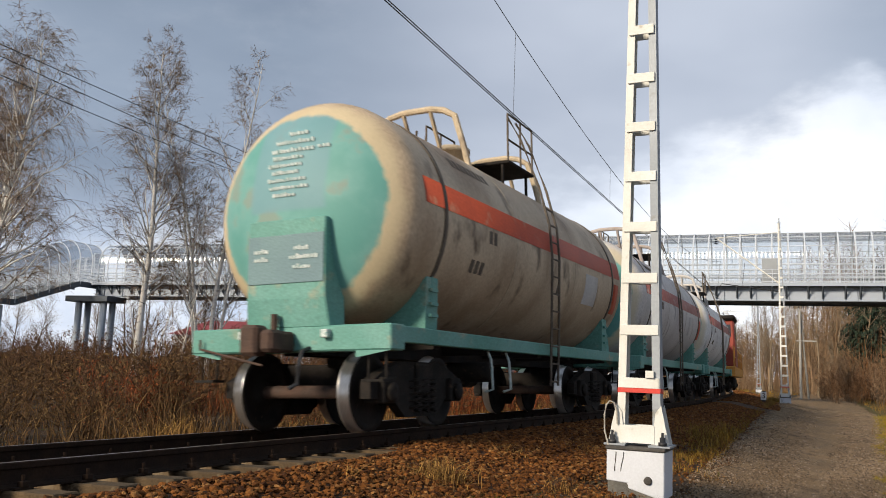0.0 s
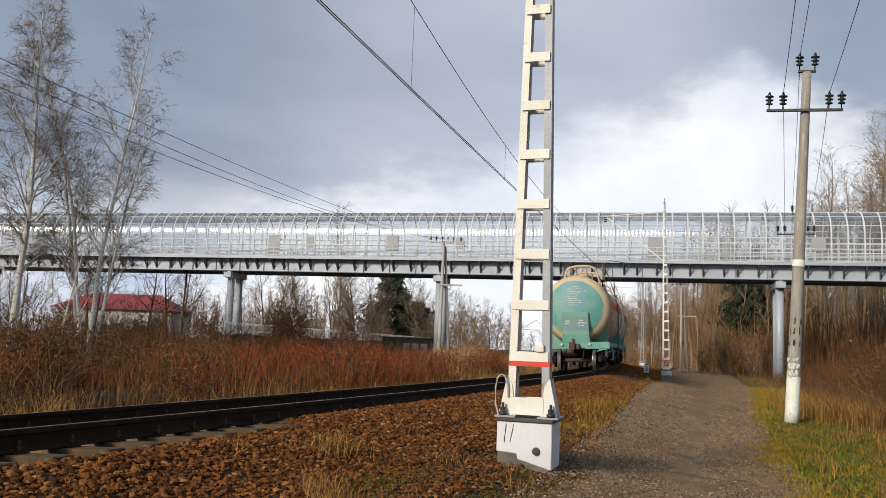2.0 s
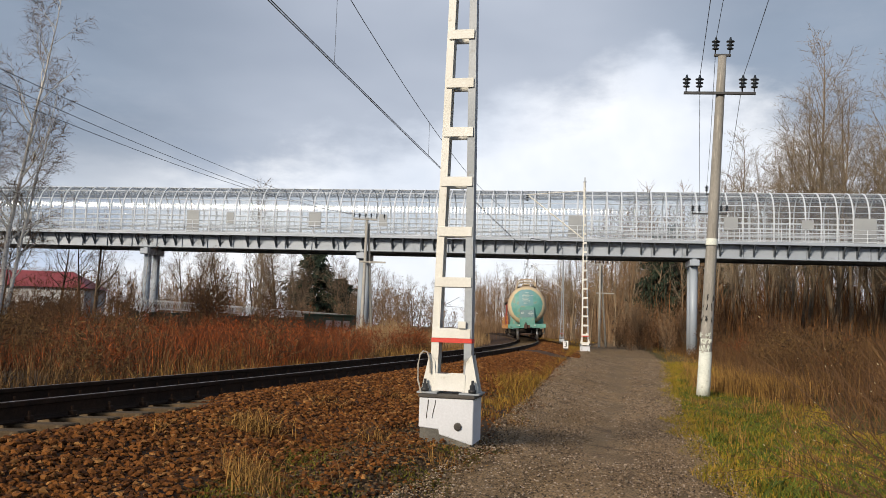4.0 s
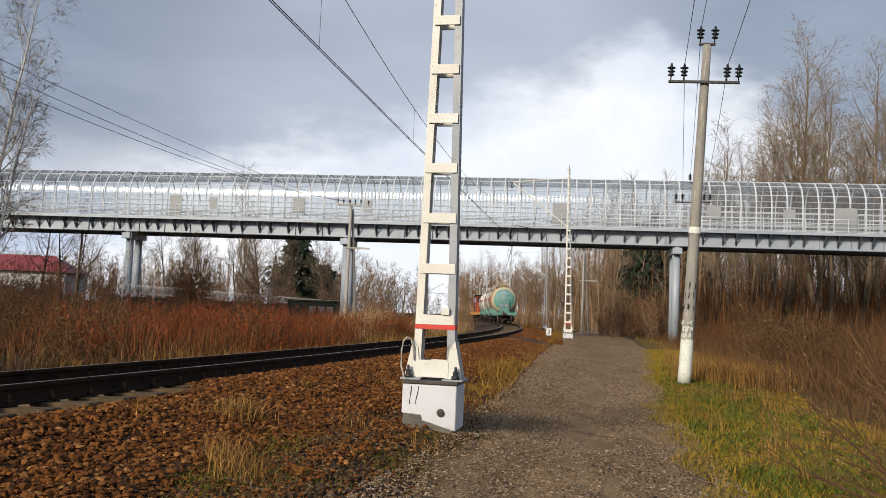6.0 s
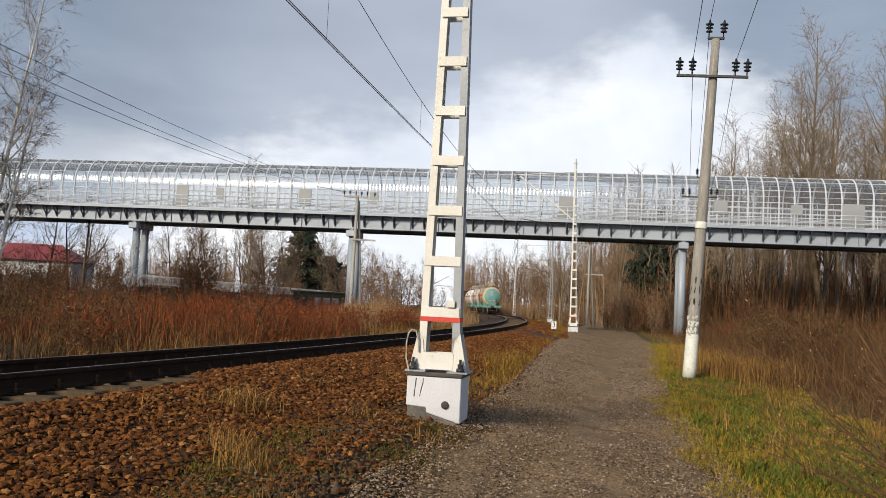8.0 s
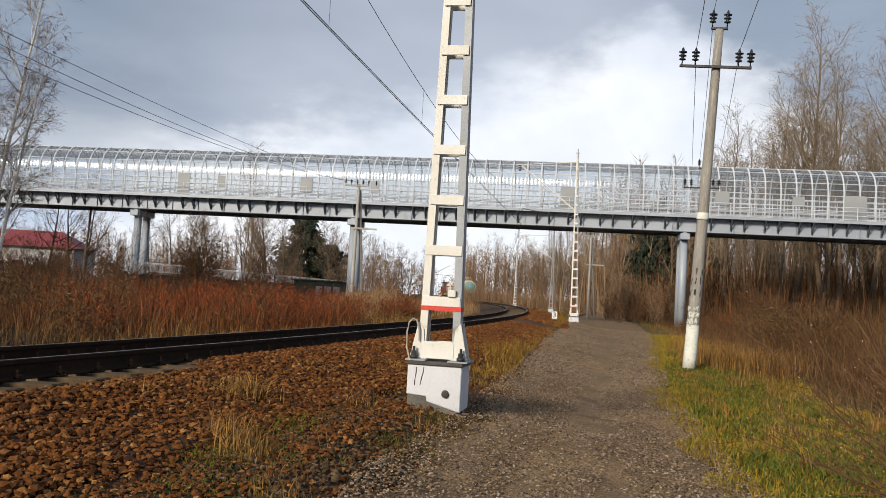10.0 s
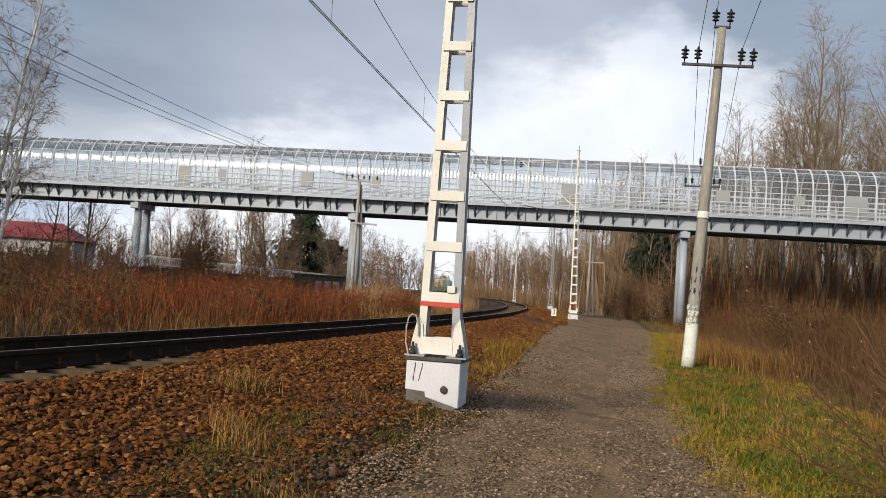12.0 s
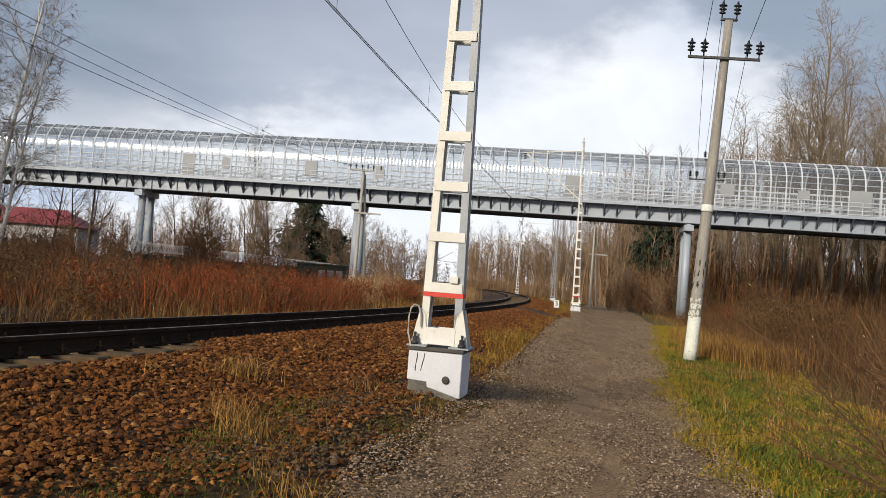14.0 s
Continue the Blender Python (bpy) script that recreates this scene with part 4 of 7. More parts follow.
def make_bogie(wagon, y):
    bo = new("bogie")
    bo.parent = wagon
    bo.matrix_basis = pose(0, y, 0)
    for sgn in (-1, 1):
        x = sgn * 1.02
        bm = bmesh.new()
        prism(bm, [(-1.28, 0.60), (-1.28, 0.40), (-0.72, 0.38), (-0.42, 0.16), (0.42, 0.16), (0.72, 0.38), (1.28, 0.40), (1.28, 0.60), (0.95, 0.74), (0.50, 0.86), (-0.50, 0.86), (-0.95, 0.74)],
              "X", x - 0.07, x + 0.07)
        for yy in (-0.925, 0.925):
            box(bm, (x - 0.15, yy - 0.17, 0.34), (x + 0.15, yy + 0.17, 0.66), 0.02)
        part("side_frame", bm, M["grime"], bo)
        for yy in (-0.22, 0.0, 0.22):
            bm = bmesh.new()
            pts = [(x + sgn * 0.09 + 0.075 * math.cos(a * 0.7854), yy + 0.075 * math.sin(a * 0.7854), 0.22 + 0.42 * a / 40) for a in range(41)]
            pipe(bm, pts, 0.018, 5)
            part("coil_spring", bm, M["grime"], bo)
        for yy in (-0.925, 0.925):
            bm = bmesh.new()
            lathe(bm, [(0.10, sgn * 1.17), (0.12, sgn * 1.19), (0.12, sgn * 1.22), (0.05, sgn * 1.24)], 12, "X")
            bmesh.ops.translate(bm, verts=bm.verts, vec=(0, yy, 0.475))
            part("axle_cap", bm, M["grime"], bo)
    bm = bmesh.new()
    box(bm, (-1.15, -0.18, 0.46), (1.15, 0.18, 0.84), 0.03)
    box(bm, (-0.25, -0.25, 0.80), (0.25, 0.25, 0.96), 0.03)
    part("bolster", bm, M["grime"], bo)
    for yy in (-0.55, 0.55):
        bm = bmesh.new()
        rod(bm, (-0.95, yy, 0.42), (0.95, yy, 0.42), 0.04)
        for sx in (-0.8, 0.8):
            box(bm, (sx - 0.06, yy - 0.05, 0.30), (sx + 0.06, yy + 0.05, 0.62), 0.01)
        part("brake_beam", bm, M["grime"], bo)
    return [make_wheelset(bo, -0.925), make_wheelset(bo, 0.925)]


def make_coupler(wagon, end):
    bm = bmesh.new()
    y = end * 5.40
    box(bm, (-0.15, min(y, y + end * 0.42), 0.95), (0.15, max(y, y + end * 0.42), 1.20), 0.03)
    a, b = sorted((y + end * 0.34, y + end * 0.60))
    box(bm, (-0.24, a, 0.90), (0.02, b, 1.26), 0.04)
    box(bm, (0.06, a, 0.94), (0.24, b - 0.06 if end > 0 else b, 1.20), 0.04)
    rod(bm, (-0.10, y + end * 0.10, 1.20), (-0.10, y + end * 0.10, 1.42), 0.045)
    part("coupler", bm, M["coupler"], wagon, "rusty automatic coupler")
    bm = bmesh.new()
    pipe(bm, [(0.36, y, 1.0), (0.37, y + end * 0.16, 0.96), (0.36, y + end * 0.22, 0.78), (0.32, y + end * 0.18, 0.58), (0.26, y + end * 0.26, 0.52)], 0.028, 6)
    part("brake_hose", bm, M["iron"], wagon)
    bm = bmesh.new()
    rod(bm, (-1.30, y + end * 0.06, 1.02), (-0.25, y + end * 0.12, 0.80), 0.016)
    rod(bm, (-1.30, y + end * 0.06, 1.02), (-1.30, y + end * 0.06, 1.14), 0.016)
    part("uncoupling_lever", bm, M["coupler"], wagon)


def tank_wagon(label, paint, tank, group):
    w = thing("tank_wagon", label, "tank wagon", group)
    prof = []
    for i in range(11):
        a = math.pi / 2 * i / 10
        prof.append((max(0.02, R_TANK * math.sin(a)), -4.66 - 0.76 * math.cos(a)))
    for y in np.linspace(-4.2, 4.2, 9):
        prof.append((R_TANK, float(y)))
    for i in range(11):
        a = math.pi / 2 * (10 - i) / 10
        prof.append((max(0.02, R_TANK * math.sin(a)), 4.66 + 0.76 * math.cos(a)))
    bm = bmesh.new()
    lathe(bm, prof, 56, "Y")
    bmesh.ops.translate(bm, verts=bm.verts, vec=(0, 0, Z_TANK))
    part("tank", bm, tank, w, "dusty painted tank with faded teal ends")
    for a0, a1 in ((3, 16), (164, 177)):
        bm = bmesh.new()
        ring_band(bm, R_TANK + 0.001, -4.62, 4.62, a0, a1, 8, 0.004)
        part("stripe", bm, M["stripe"] if paint == M["beige"] else M["stripe_pale"], w, "faded orange-red stripe")
    for y in (-4.05, 4.05):
        bm = bmesh.new()
        ring_band(bm, R_TANK + 0.002, y - 0.045, y + 0.045, -52, 232, 60, 0.014)
        part("strap", bm, M["rust"], w, "rusty holding strap")
    for y in (-1.5, 1.5):
        bm = bmesh.new()
        ring_band(bm, R_TANK - 0.001, y - 0.012, y + 0.012, -60, 240, 50, 0.006)
        part("weld_seam", bm, paint, w)
    # saddles and end aprons
    for y in (-4.05, 4.05):
        bm = bmesh.new()
        prism(bm, [(-1.32, 1.26), (-1.34, 1.95), (-1.17, 1.80), (-0.8, 1.47), (-0.3, 1.28), (0.3, 1.28), (0.8, 1.47), (1.17, 1.80), (1.34, 1.95), (1.32, 1.26)], "Y", y - 0.17, y + 0.17)
        part("saddle", bm, M["teal"], w, "teal painted tank saddle")
        for sx in (-1, 1):
            bm = bmesh.new()
            rod(bm, (sx * 1.30, y, 1.30), (sx * 1.33, y, 1.98), 0.022)
            for z in (1.45, 1.6, 1.78):
                box(bm, (sx * 1.33 - 0.05, y - 0.10, z - 0.02), (sx * 1.33 + 0.05, y + 0.10, z + 0.02))
            part("strap_bolt", bm, M["teal"], w)
    for end in (-1, 1):
        bm = bmesh.new()
        e0, e1 = end * 5.46, end * 5.06
        prism(bm, [(e0, 2.60), (e0, 1.62), (end * 5.40, 1.25), (e1, 1.25), (e1, 2.60)], "X", -0.56, 0.60)
        # the sheet flares a little towards the headstock
        for v in bm.verts:
            if v.co.z < 1.5:
                v.co.x *= 1.08
        bmesh.ops.bevel(bm, geom=list(bm.edges), offset=0.015, segments=1, affect="EDGES")
        part("end_apron", bm, M["teal"], w, "folded teal sheet apron")
        bm = bmesh.new()
        y = end * 5.474
        box(bm, (-0.55, min(y, y - end * 0.012), 1.80), (0.585, max(y, y - end * 0.012), 2.40))
        part("repaint_patch", bm, M["tealgrey"], w)
        rngb = random.Random(8)
        bm = bmesh.new()
        y = end * 5.482
        for x, z, wd in ((0.16, 2.20, 0.26), (0.08, 2.09, 0.46), (0.14, 1.97, 0.28), (-0.45, 2.18, 0.24), (-0.45, 2.08, 0.24)):
            for k in range(int(wd / 0.055)):
                h = rngb.uniform(0.035, 0.06)
                box(bm, (x + k * 0.055, y - 0.003, z), (x + k * 0.055 + 0.04, y + 0.003, z + h))
        tagged(part("lettering", bm, M["bars"], w, "unreadable faded white lettering"), kind="stuff")
        bm = bmesh.new()
        for j, (x, z, wd) in enumerate(((-0.12, 3.74, 0.30), (-0.30, 3.62, 0.62), (-0.34, 3.50, 0.66), (-0.30, 3.40, 0.5), (-0.36, 3.30, 0.56), (-0.28, 3.20, 0.42), (-0.34, 3.10, 0.60),
                                        (-0.30, 3.00, 0.62), (-0.24, 2.90, 0.36), (0.36, 3.52, 0.20))):
            for k in range(int(wd / 0.06)):
                h = rngb.uniform(0.03, 0.05)
                xx = x + k * 0.06
                r = math.hypot(xx + 0.02, z - Z_TANK)
                yy = end * (4.66 + 0.76 * math.sqrt(max(0, 1 - (r / R_TANK) ** 2)) + 0.004)
                box(bm, (xx, yy - 0.012, z), (xx + 0.043, yy + 0.012, z + h))
        tagged(part("lettering", bm, M["bars"], w, "unreadable faded white lettering"), kind="stuff")
        # headstock with bevelled corners
        bm = bmesh.new()
        ya, yb = sorted((end * 5.06, end * 5.40))
        box(bm, (-1.50, ya, 0.96), (1.50, yb, 1.27), 0.02)
        for sx in (-1, 1):
            prism(bm, [(sx * 1.5, 0.96), (sx * 1.02, 0.96), (sx * 1.02, 0.88)], "Y", end * 5.385, end * 5.40)
        part("headstock", bm, M["teal"], w, "teal headstock beam with scuffed paint")
        for sx in (-1, 1):
            bm = bmesh.new()
            box(bm, (sx * 0.62 - 0.05, end * 5.44 - 0.05, 1.12), (sx * 0.62 + 0.05, end * 5.44 + 0.05, 1.22), 0.01)
            part("lamp_bracket", bm, M["bars"], w)
            bm = bmesh.new()
            yy = end * 5.30
            pipe(bm, [(sx * 1.38, yy, 0.98), (sx * 1.38, yy, 0.62), (sx * 1.14, yy, 0.62), (sx * 1.14, yy, 0.98)], 0.018, 5)
            box(bm, (sx * 1.26 - 0.15, yy - 0.12, 0.60), (sx * 1.26 + 0.15, yy + 0.12, 0.63))
            part("corner_step", bm, M["grime"], w)
        make_coupler(w, end)
    # underframe
    for sx in (-1, 1):
        bm = bmesh.new()
        box(bm, (sx * 1.40 - 0.06, -5.06, 1.06), (sx * 1.40 + 0.06, 5.06, 1.26), 0.012)
        part("side_sill", bm, M["teal"], w, "teal side sill streaked with dirt")
    bm = bmesh.new()
    for x in (-0.22, 0.22):
        box(bm, (x - 0.07, -5.05, 0.93), (x + 0.07, 5.05, 1.25))
    for y in (-3.9, -1.6, 0.0, 1.6, 3.9):
        box(bm, (-1.33, y - 0.10, 1.02), (1.33, y + 0.10, 1.22))
    part("centre_sill", bm, M["grime"], w)
    bm = bmesh.new()
    lathe(bm, [(0.02, -0.75), (0.17, -0.70), (0.17, 0.02), (0.02, 0.07)], 14, "X")
    bmesh.ops.translate(bm, verts=bm.verts, vec=(0.7, -0.8, 0.78))
    part("brake_cylinder", bm, M["grime"], w)
    bm = bmesh.new()
    lathe(bm, [(0.02, -0.45), (0.22, -0.40), (0.22, 0.40), (0.02, 0.45)], 14, "Y")
    bmesh.ops.translate(bm, verts=bm.verts, vec=(-0.6, 0.9, 0.74))
    part("air_reservoir", bm, M["grime"], w)
    for y in (-2.3, -1.6):
        bm = bmesh.new()
        pipe(bm, [(1.36, y, 1.05), (1.42, y, 0.92), (1.42, y + 0.05, 0.50), (1.30, y + 0.05, 0.46)], 0.022, 5)
        part("brake_pipe", bm, M["bars"], w)
    # gear on top: manhole, platform, hoops, railing, ladder
    zt = Z_TANK + R_TANK
    bm = bmesh.new()
    lathe(bm, [(0.30, zt - 0.10), (0.30, zt + 0.26), (0.36, zt + 0.26), (0.36, zt + 0.34), (0.20, zt + 0.40), (0.02, zt + 0.41)], 20)
    bmesh.ops.translate(bm, verts=bm.verts, vec=(0, -0.75, 0))
    part("manhole", bm, paint, w)
    for y, h in ((-2.0, 0.66), (1.25, 0.62)):
        bm = bmesh.new()
        pipe(bm, [(-0.95, y, zt - 0.40), (-0.86, y, zt - 0.02), (-0.70, y, zt + h - 0.14), (-0.50, y, zt + h - 0.02), (-0.25, y, zt + h + 0.03), (0.25, y, zt + h + 0.03),
                  (0.50, y, zt + h - 0.02), (0.70, y, zt + h - 0.14), (0.86, y, zt - 0.02), (0.95, y, zt - 0.40)], 0.055, 8)
        rod(bm, (0.25, y, zt + h), (0.25, y + 0.45, zt - 0.02), 0.04)
        rod(bm, (-0.25, y, zt + h), (-0.25, y + 0.45, zt - 0.02), 0.04)
        part("guard_hoop", bm, paint, w, "bent tube guard hoop")
    bm = bmesh.new()
    box(bm, (-0.75, -0.30, zt + 0.12), (0.95, 0.95, zt + 0.17), 0.008)
    for y in (-0.25, 0.90):
        for x in (-0.6, 0.8):
            rod(bm, (x, y, zt - 0.30), (x, y, zt + 0.12), 0.03)
    part("platform", bm, M["grime"], w, "dark gangway platform")
    for x in (-0.72, 0.92):
        for y in (-0.28, 0.33, 0.93):
            bm = bmesh.new()
            rod(bm, (x, y, zt + 0.15), (x, y, zt + 1.02), 0.02)
            part("railing_post", bm, M["rust"], w)
        for z in (0.55, 1.02):
            bm = bmesh.new()
            rod(bm, (x, -0.28, zt + z), (x, 0.93, zt + z), 0.018)
            part("railing_bar", bm, M["rust"], w)
    for sx in (-1, 1):
        bm = bmesh.new()
        for y in (0.02, 0.40):
            pts = [(sx * 0.92, y - 0.3, zt + 0.95), (sx * 1.10, y - 0.1, zt + 0.55), (sx * 1.38, y, zt - 0.30), (sx * 1.56, y, Z_TANK + 0.55), (sx * 1.60, y, Z_TANK), (sx * 1.56, y, 1.5), (sx * 1.52, y, 0.55)]
            pipe(bm, pts, 0.024, 5)
        for z in np.arange(0.62, Z_TANK + 1.1, 0.30):
            x = float(np.interp(z, [0.55, 1.5, Z_TANK, Z_TANK + 0.55, zt - 0.30], [1.52, 1.56, 1.60, 1.56, 1.38])) * sx
            rod(bm, (x, 0.02, z), (x, 0.40, z), 0.016, n=5)
        part("ladder", bm, M["rust"], w, "steel side ladder")
        # stencils on the side
        rngb = random.Random(4)
        bm = bmesh.new()
        for x0, a, n in ((-3.35, 33, 8), (-2.6, -6, 2), (-3.1, -24, 3), (0.6, -22, 1)):
            r = R_TANK + 0.003
            for k in range(n):
                c, s_ = math.cos(radians(a)) * sx, math.sin(radians(a))
                c2, s2 = math.cos(radians(a + 7)) * sx, math.sin(radians(a + 7))
                yy = x0 + k * 0.17
                vs = [bm.verts.new((c * r, yy, Z_TANK + s_ * r)), bm.verts.new((c * r, yy + 0.11, Z_TANK + s_ * r)), bm.verts.new((c2 * r, yy + 0.11, Z_TANK + s2 * r)), bm.verts.new((c2 * r, yy, Z_TANK + s2 * r))]
                up = [bm.verts.new((v.co.x + 0.004 * sx, v.co.y, v.co.z)) for v in vs]
                bm.faces.new(up)
                for i in range(4):
                    bm.faces.new((vs[i], vs[(i + 1) % 4], up[(i + 1) % 4], up[i]))
        tagged(part("stencil", bm, M["rust"], w, "dark unreadable stencil marks"), kind="stuff")
        bm = bmesh.new()
        ring_band(bm, R_TANK + 0.003, 2.15, 2.95, -24 if sx > 0 else 180, -2 if sx > 0 else 204, 6, 0.003)
        part("data_panel", bm, M["palegrey"], w, "pale data panel")
        bm = bmesh.new()
        ring_band(bm, R_TANK + 0.003, 4.15, 4.5, -26 if sx > 0 else 182, -2 if sx > 0 else 206, 6, 0.003)
        part("hazard_panel", bm, M["stripe"], w, "red hazard panel")
    wheels = make_bogie(w, -3.9) + make_bogie(w, 3.9)
    return w, wheels


def locomotive():
    w = thing("locomotive", "red and orange diesel shunting locomotive with a dark roof", "locomotive")
    def p(name, lo, hi, m, bev=0.04, label=""):
        bm = bmesh.new()
        box(bm, lo, hi, bev)
        return part(name, bm, m, w, label)
    p("frame_beam", (-1.55, -8.2, 0.95), (1.55, 8.2, 1.45), M["locoyellow"], 0.03, "orange frame beam")
    p("hood", (-0.95, -1.2, 1.47), (0.95, 7.6, 3.35), M["locored"], 0.12, "red engine hood")
    p("rear_hood", (-0.95, -7.4, 1.47), (0.95, -4.6, 3.0), M["locored"], 0.12, "red short hood")
    cab = p("cab", (-1.5, -4.56, 1.47), (1.5, -1.24, 3.95), M["locored"], 0.08, "red driver's cab")
    p("cab_roof", (-1.6, -4.75, 3.96), (1.6, -1.05, 4.22), M["grime"], 0.1, "dark cab roof")
    for y in (-4.575, -1.225):
        for x in (-0.9, 0.9):
            bm = bmesh.new()
            box(bm, (x - 0.42, y - 0.012, 3.05), (x + 0.42, y + 0.012, 3.72), 0.005)
            part("cab_window", bm, M["pane"], cab)
    for sx in (-1, 1):
        for y in (-3.7, -2.1):
            bm = bmesh.new()
            box(bm, (sx * 1.505 - 0.012, y - 0.5, 2.95), (sx * 1.505 + 0.012, y + 0.5, 3.7), 0.005)
            part("cab_window", bm, M["pane"], cab)
        bm = bmesh.new()
        for z in (1.95, 2.45):
            rod(bm, (sx * 1.5, -1.2, z), (sx * 1.5, 8.0, z), 0.02)
            rod(bm, (sx * 1.5, -8.0, z), (sx * 1.5, -4.6, z), 0.02)
        for y in (-8.0, -6.3, 0.4, 2.3, 4.2, 6.1, 8.0):
            rod(bm, (sx * 1.5, y, 1.4), (sx * 1.5, y, 2.45), 0.02)
        part("handrail", bm, M["locoyellow"], w)
        for k in range(5):
            p("vent_grille", (sx * 0.96 - 0.02, 0.2 + 1.35 * k, 1.9), (sx * 0.96 + 0.02, 1.2 + 1.35 * k, 3.0), M["grime"], 0.01)
    p("exhaust", (-0.3, 2.4, 3.34), (0.3, 3.2, 3.75), M["grime"], 0.05)
    p("roof_fan", (-0.7, 4.8, 3.34), (0.7, 6.6, 3.5), M["grime"], 0.05)
    p("fuel_tank", (-1.3, -1.8, 0.35), (1.3, 1.8, 0.93), M["grime"], 0.08)
    for x in (-0.6, 0.6):
        bm = bmesh.new()
        lathe(bm, [(0.14, -7.47), (0.16, -7.40), (0.02, -7.39)], 14, "Y")
        bmesh.ops.translate(bm, verts=bm.verts, vec=(x, 0, 2.7))
        part("headlight", bm, M["bars"], w)
    wheels = make_bogie(w, -5.2) + make_bogie(w, 5.2)
    return w, wheels


TRAIN = "wagons of the goods train"
wagons = [tank_wagon("cream tank wagon with worn teal end and orange-red stripe", M["beige"], M["tank_cream"], TRAIN),
          tank_wagon("dusty pink-grey tank wagon with teal end and red stripe", M["pinkgrey"], M["tank_pink"], TRAIN),
          tank_wagon("pale grey tank wagon with teal end and red stripe", M["palegrey"], M["tank_pale"], TRAIN),
          locomotive()]
SIZE = 0.96                                # the wagons are of a small loading gauge
OFFSETS = [SIZE * v for v in (4.825, 4.825 + 12.02, 4.825 + 24.04, 4.825 + 24.04 + 6.01 + 8.75)]
BOGIES = [SIZE * v for v in (3.9, 3.9, 3.9, 5.2)]
for w, wheels in wagons:
    w.scale = (0.95, SIZE, SIZE)


def run_at(t):
    """How far the rearmost axle has gone along the track."""
    return 5.3 + 14.2 * t - 0.12 * max(0.0, 1.0 - t) ** 2 + 0.46 * max(0.0, t - 3.0) ** 2


def wagon_pose(t, off, half):
    s = run_at(t) + off
    a, b = track_frame(s - half).translation, track_frame(s + half).translation
    h = math.atan2(b.x - a.x, b.y - a.y)
    tilt = CANT * float(np.interp(s, [150, 200], [1, 0.15]))
    return Matrix.Translation((a + b) / 2) @ Matrix.Rotation(-h, 4, "Z") @ Matrix.Rotation(-tilt, 4, "Y")


def motions():
    for (w, wheels), off, half in zip(wagons, OFFSETS, BOGIES):
        walk(w, [(k * 0.25, wagon_pose(k * 0.25, off, half)) for k in range(57)])
        for ws in wheels:
            base = ws.matrix_basis.translation.copy()
            walk(ws, [(k / 30, Matrix.Translation(base) @ Matrix.Rotation(-(run_at(k / 30) - run_at(0)) / (0.475 * SIZE), 4, "X")) for k in range(421)])


# ---- catenary masts ----


def mast_base(w):
    bm = bmesh.new()
    vs = box(bm, (-0.30, -0.26, -0.35), (0.30, 0.26, 0.0))
    for v in vs:
        v.co.x *= 1.05
    part("bare_footing", bm, M["blockgrey"], w, "bare concrete foot of the base")
    bm = bmesh.new()
    prism(bm, [(-0.302, 0.34), (-0.08, 0.325), (-0.07, 0.27), (0.302, 0.17), (0.302, 0.66), (-0.302, 0.66)], "Y", -0.262, 0.262)
    bmesh.ops.bevel(bm, geom=[e for e in bm.edges], offset=0.008, segments=1, affect="EDGES")
    part("base_block", bm, M["block"], w, "whitewashed concrete base block")
    bm = bmesh.new()
    box(bm, (-0.29, -0.25, 0.0), (0.29, 0.25, 0.44))
    part("bare_footing", bm, M["blockgrey"], w)
    bm = bmesh.new()
    box(bm, (-0.315, -0.275, 0.662), (0.315, 0.275, 0.70), 0.01)
    part("bitumen_cap", bm, M["tar"], w)
    bm = bmesh.new()
    lathe(bm, [(0.022, -0.285), (0.040, -0.285), (0.045, -0.255), (0.02, -0.255)], 14, "Y")
    bmesh.ops.translate(bm, verts=bm.verts, vec=(0.135, 0, 0.365))
    part("lifting_hole", bm, M["tar"], w)
    bm = bmesh.new()
    rngc = random.Random(3)
    for x0 in (-0.20, -0.12):
        z, x = 0.64, x0
        while z > 0.46:
            x2, z2 = x - rngc.uniform(0.0, 0.012), z - 0.05
            rod(bm, (x, -0.2645, z), (x2, -0.2645, z2), rngc.uniform(0.003, 0.007), n=4)
            x, z = x2, z2
    part("tar_run", bm, M["tar"], w)


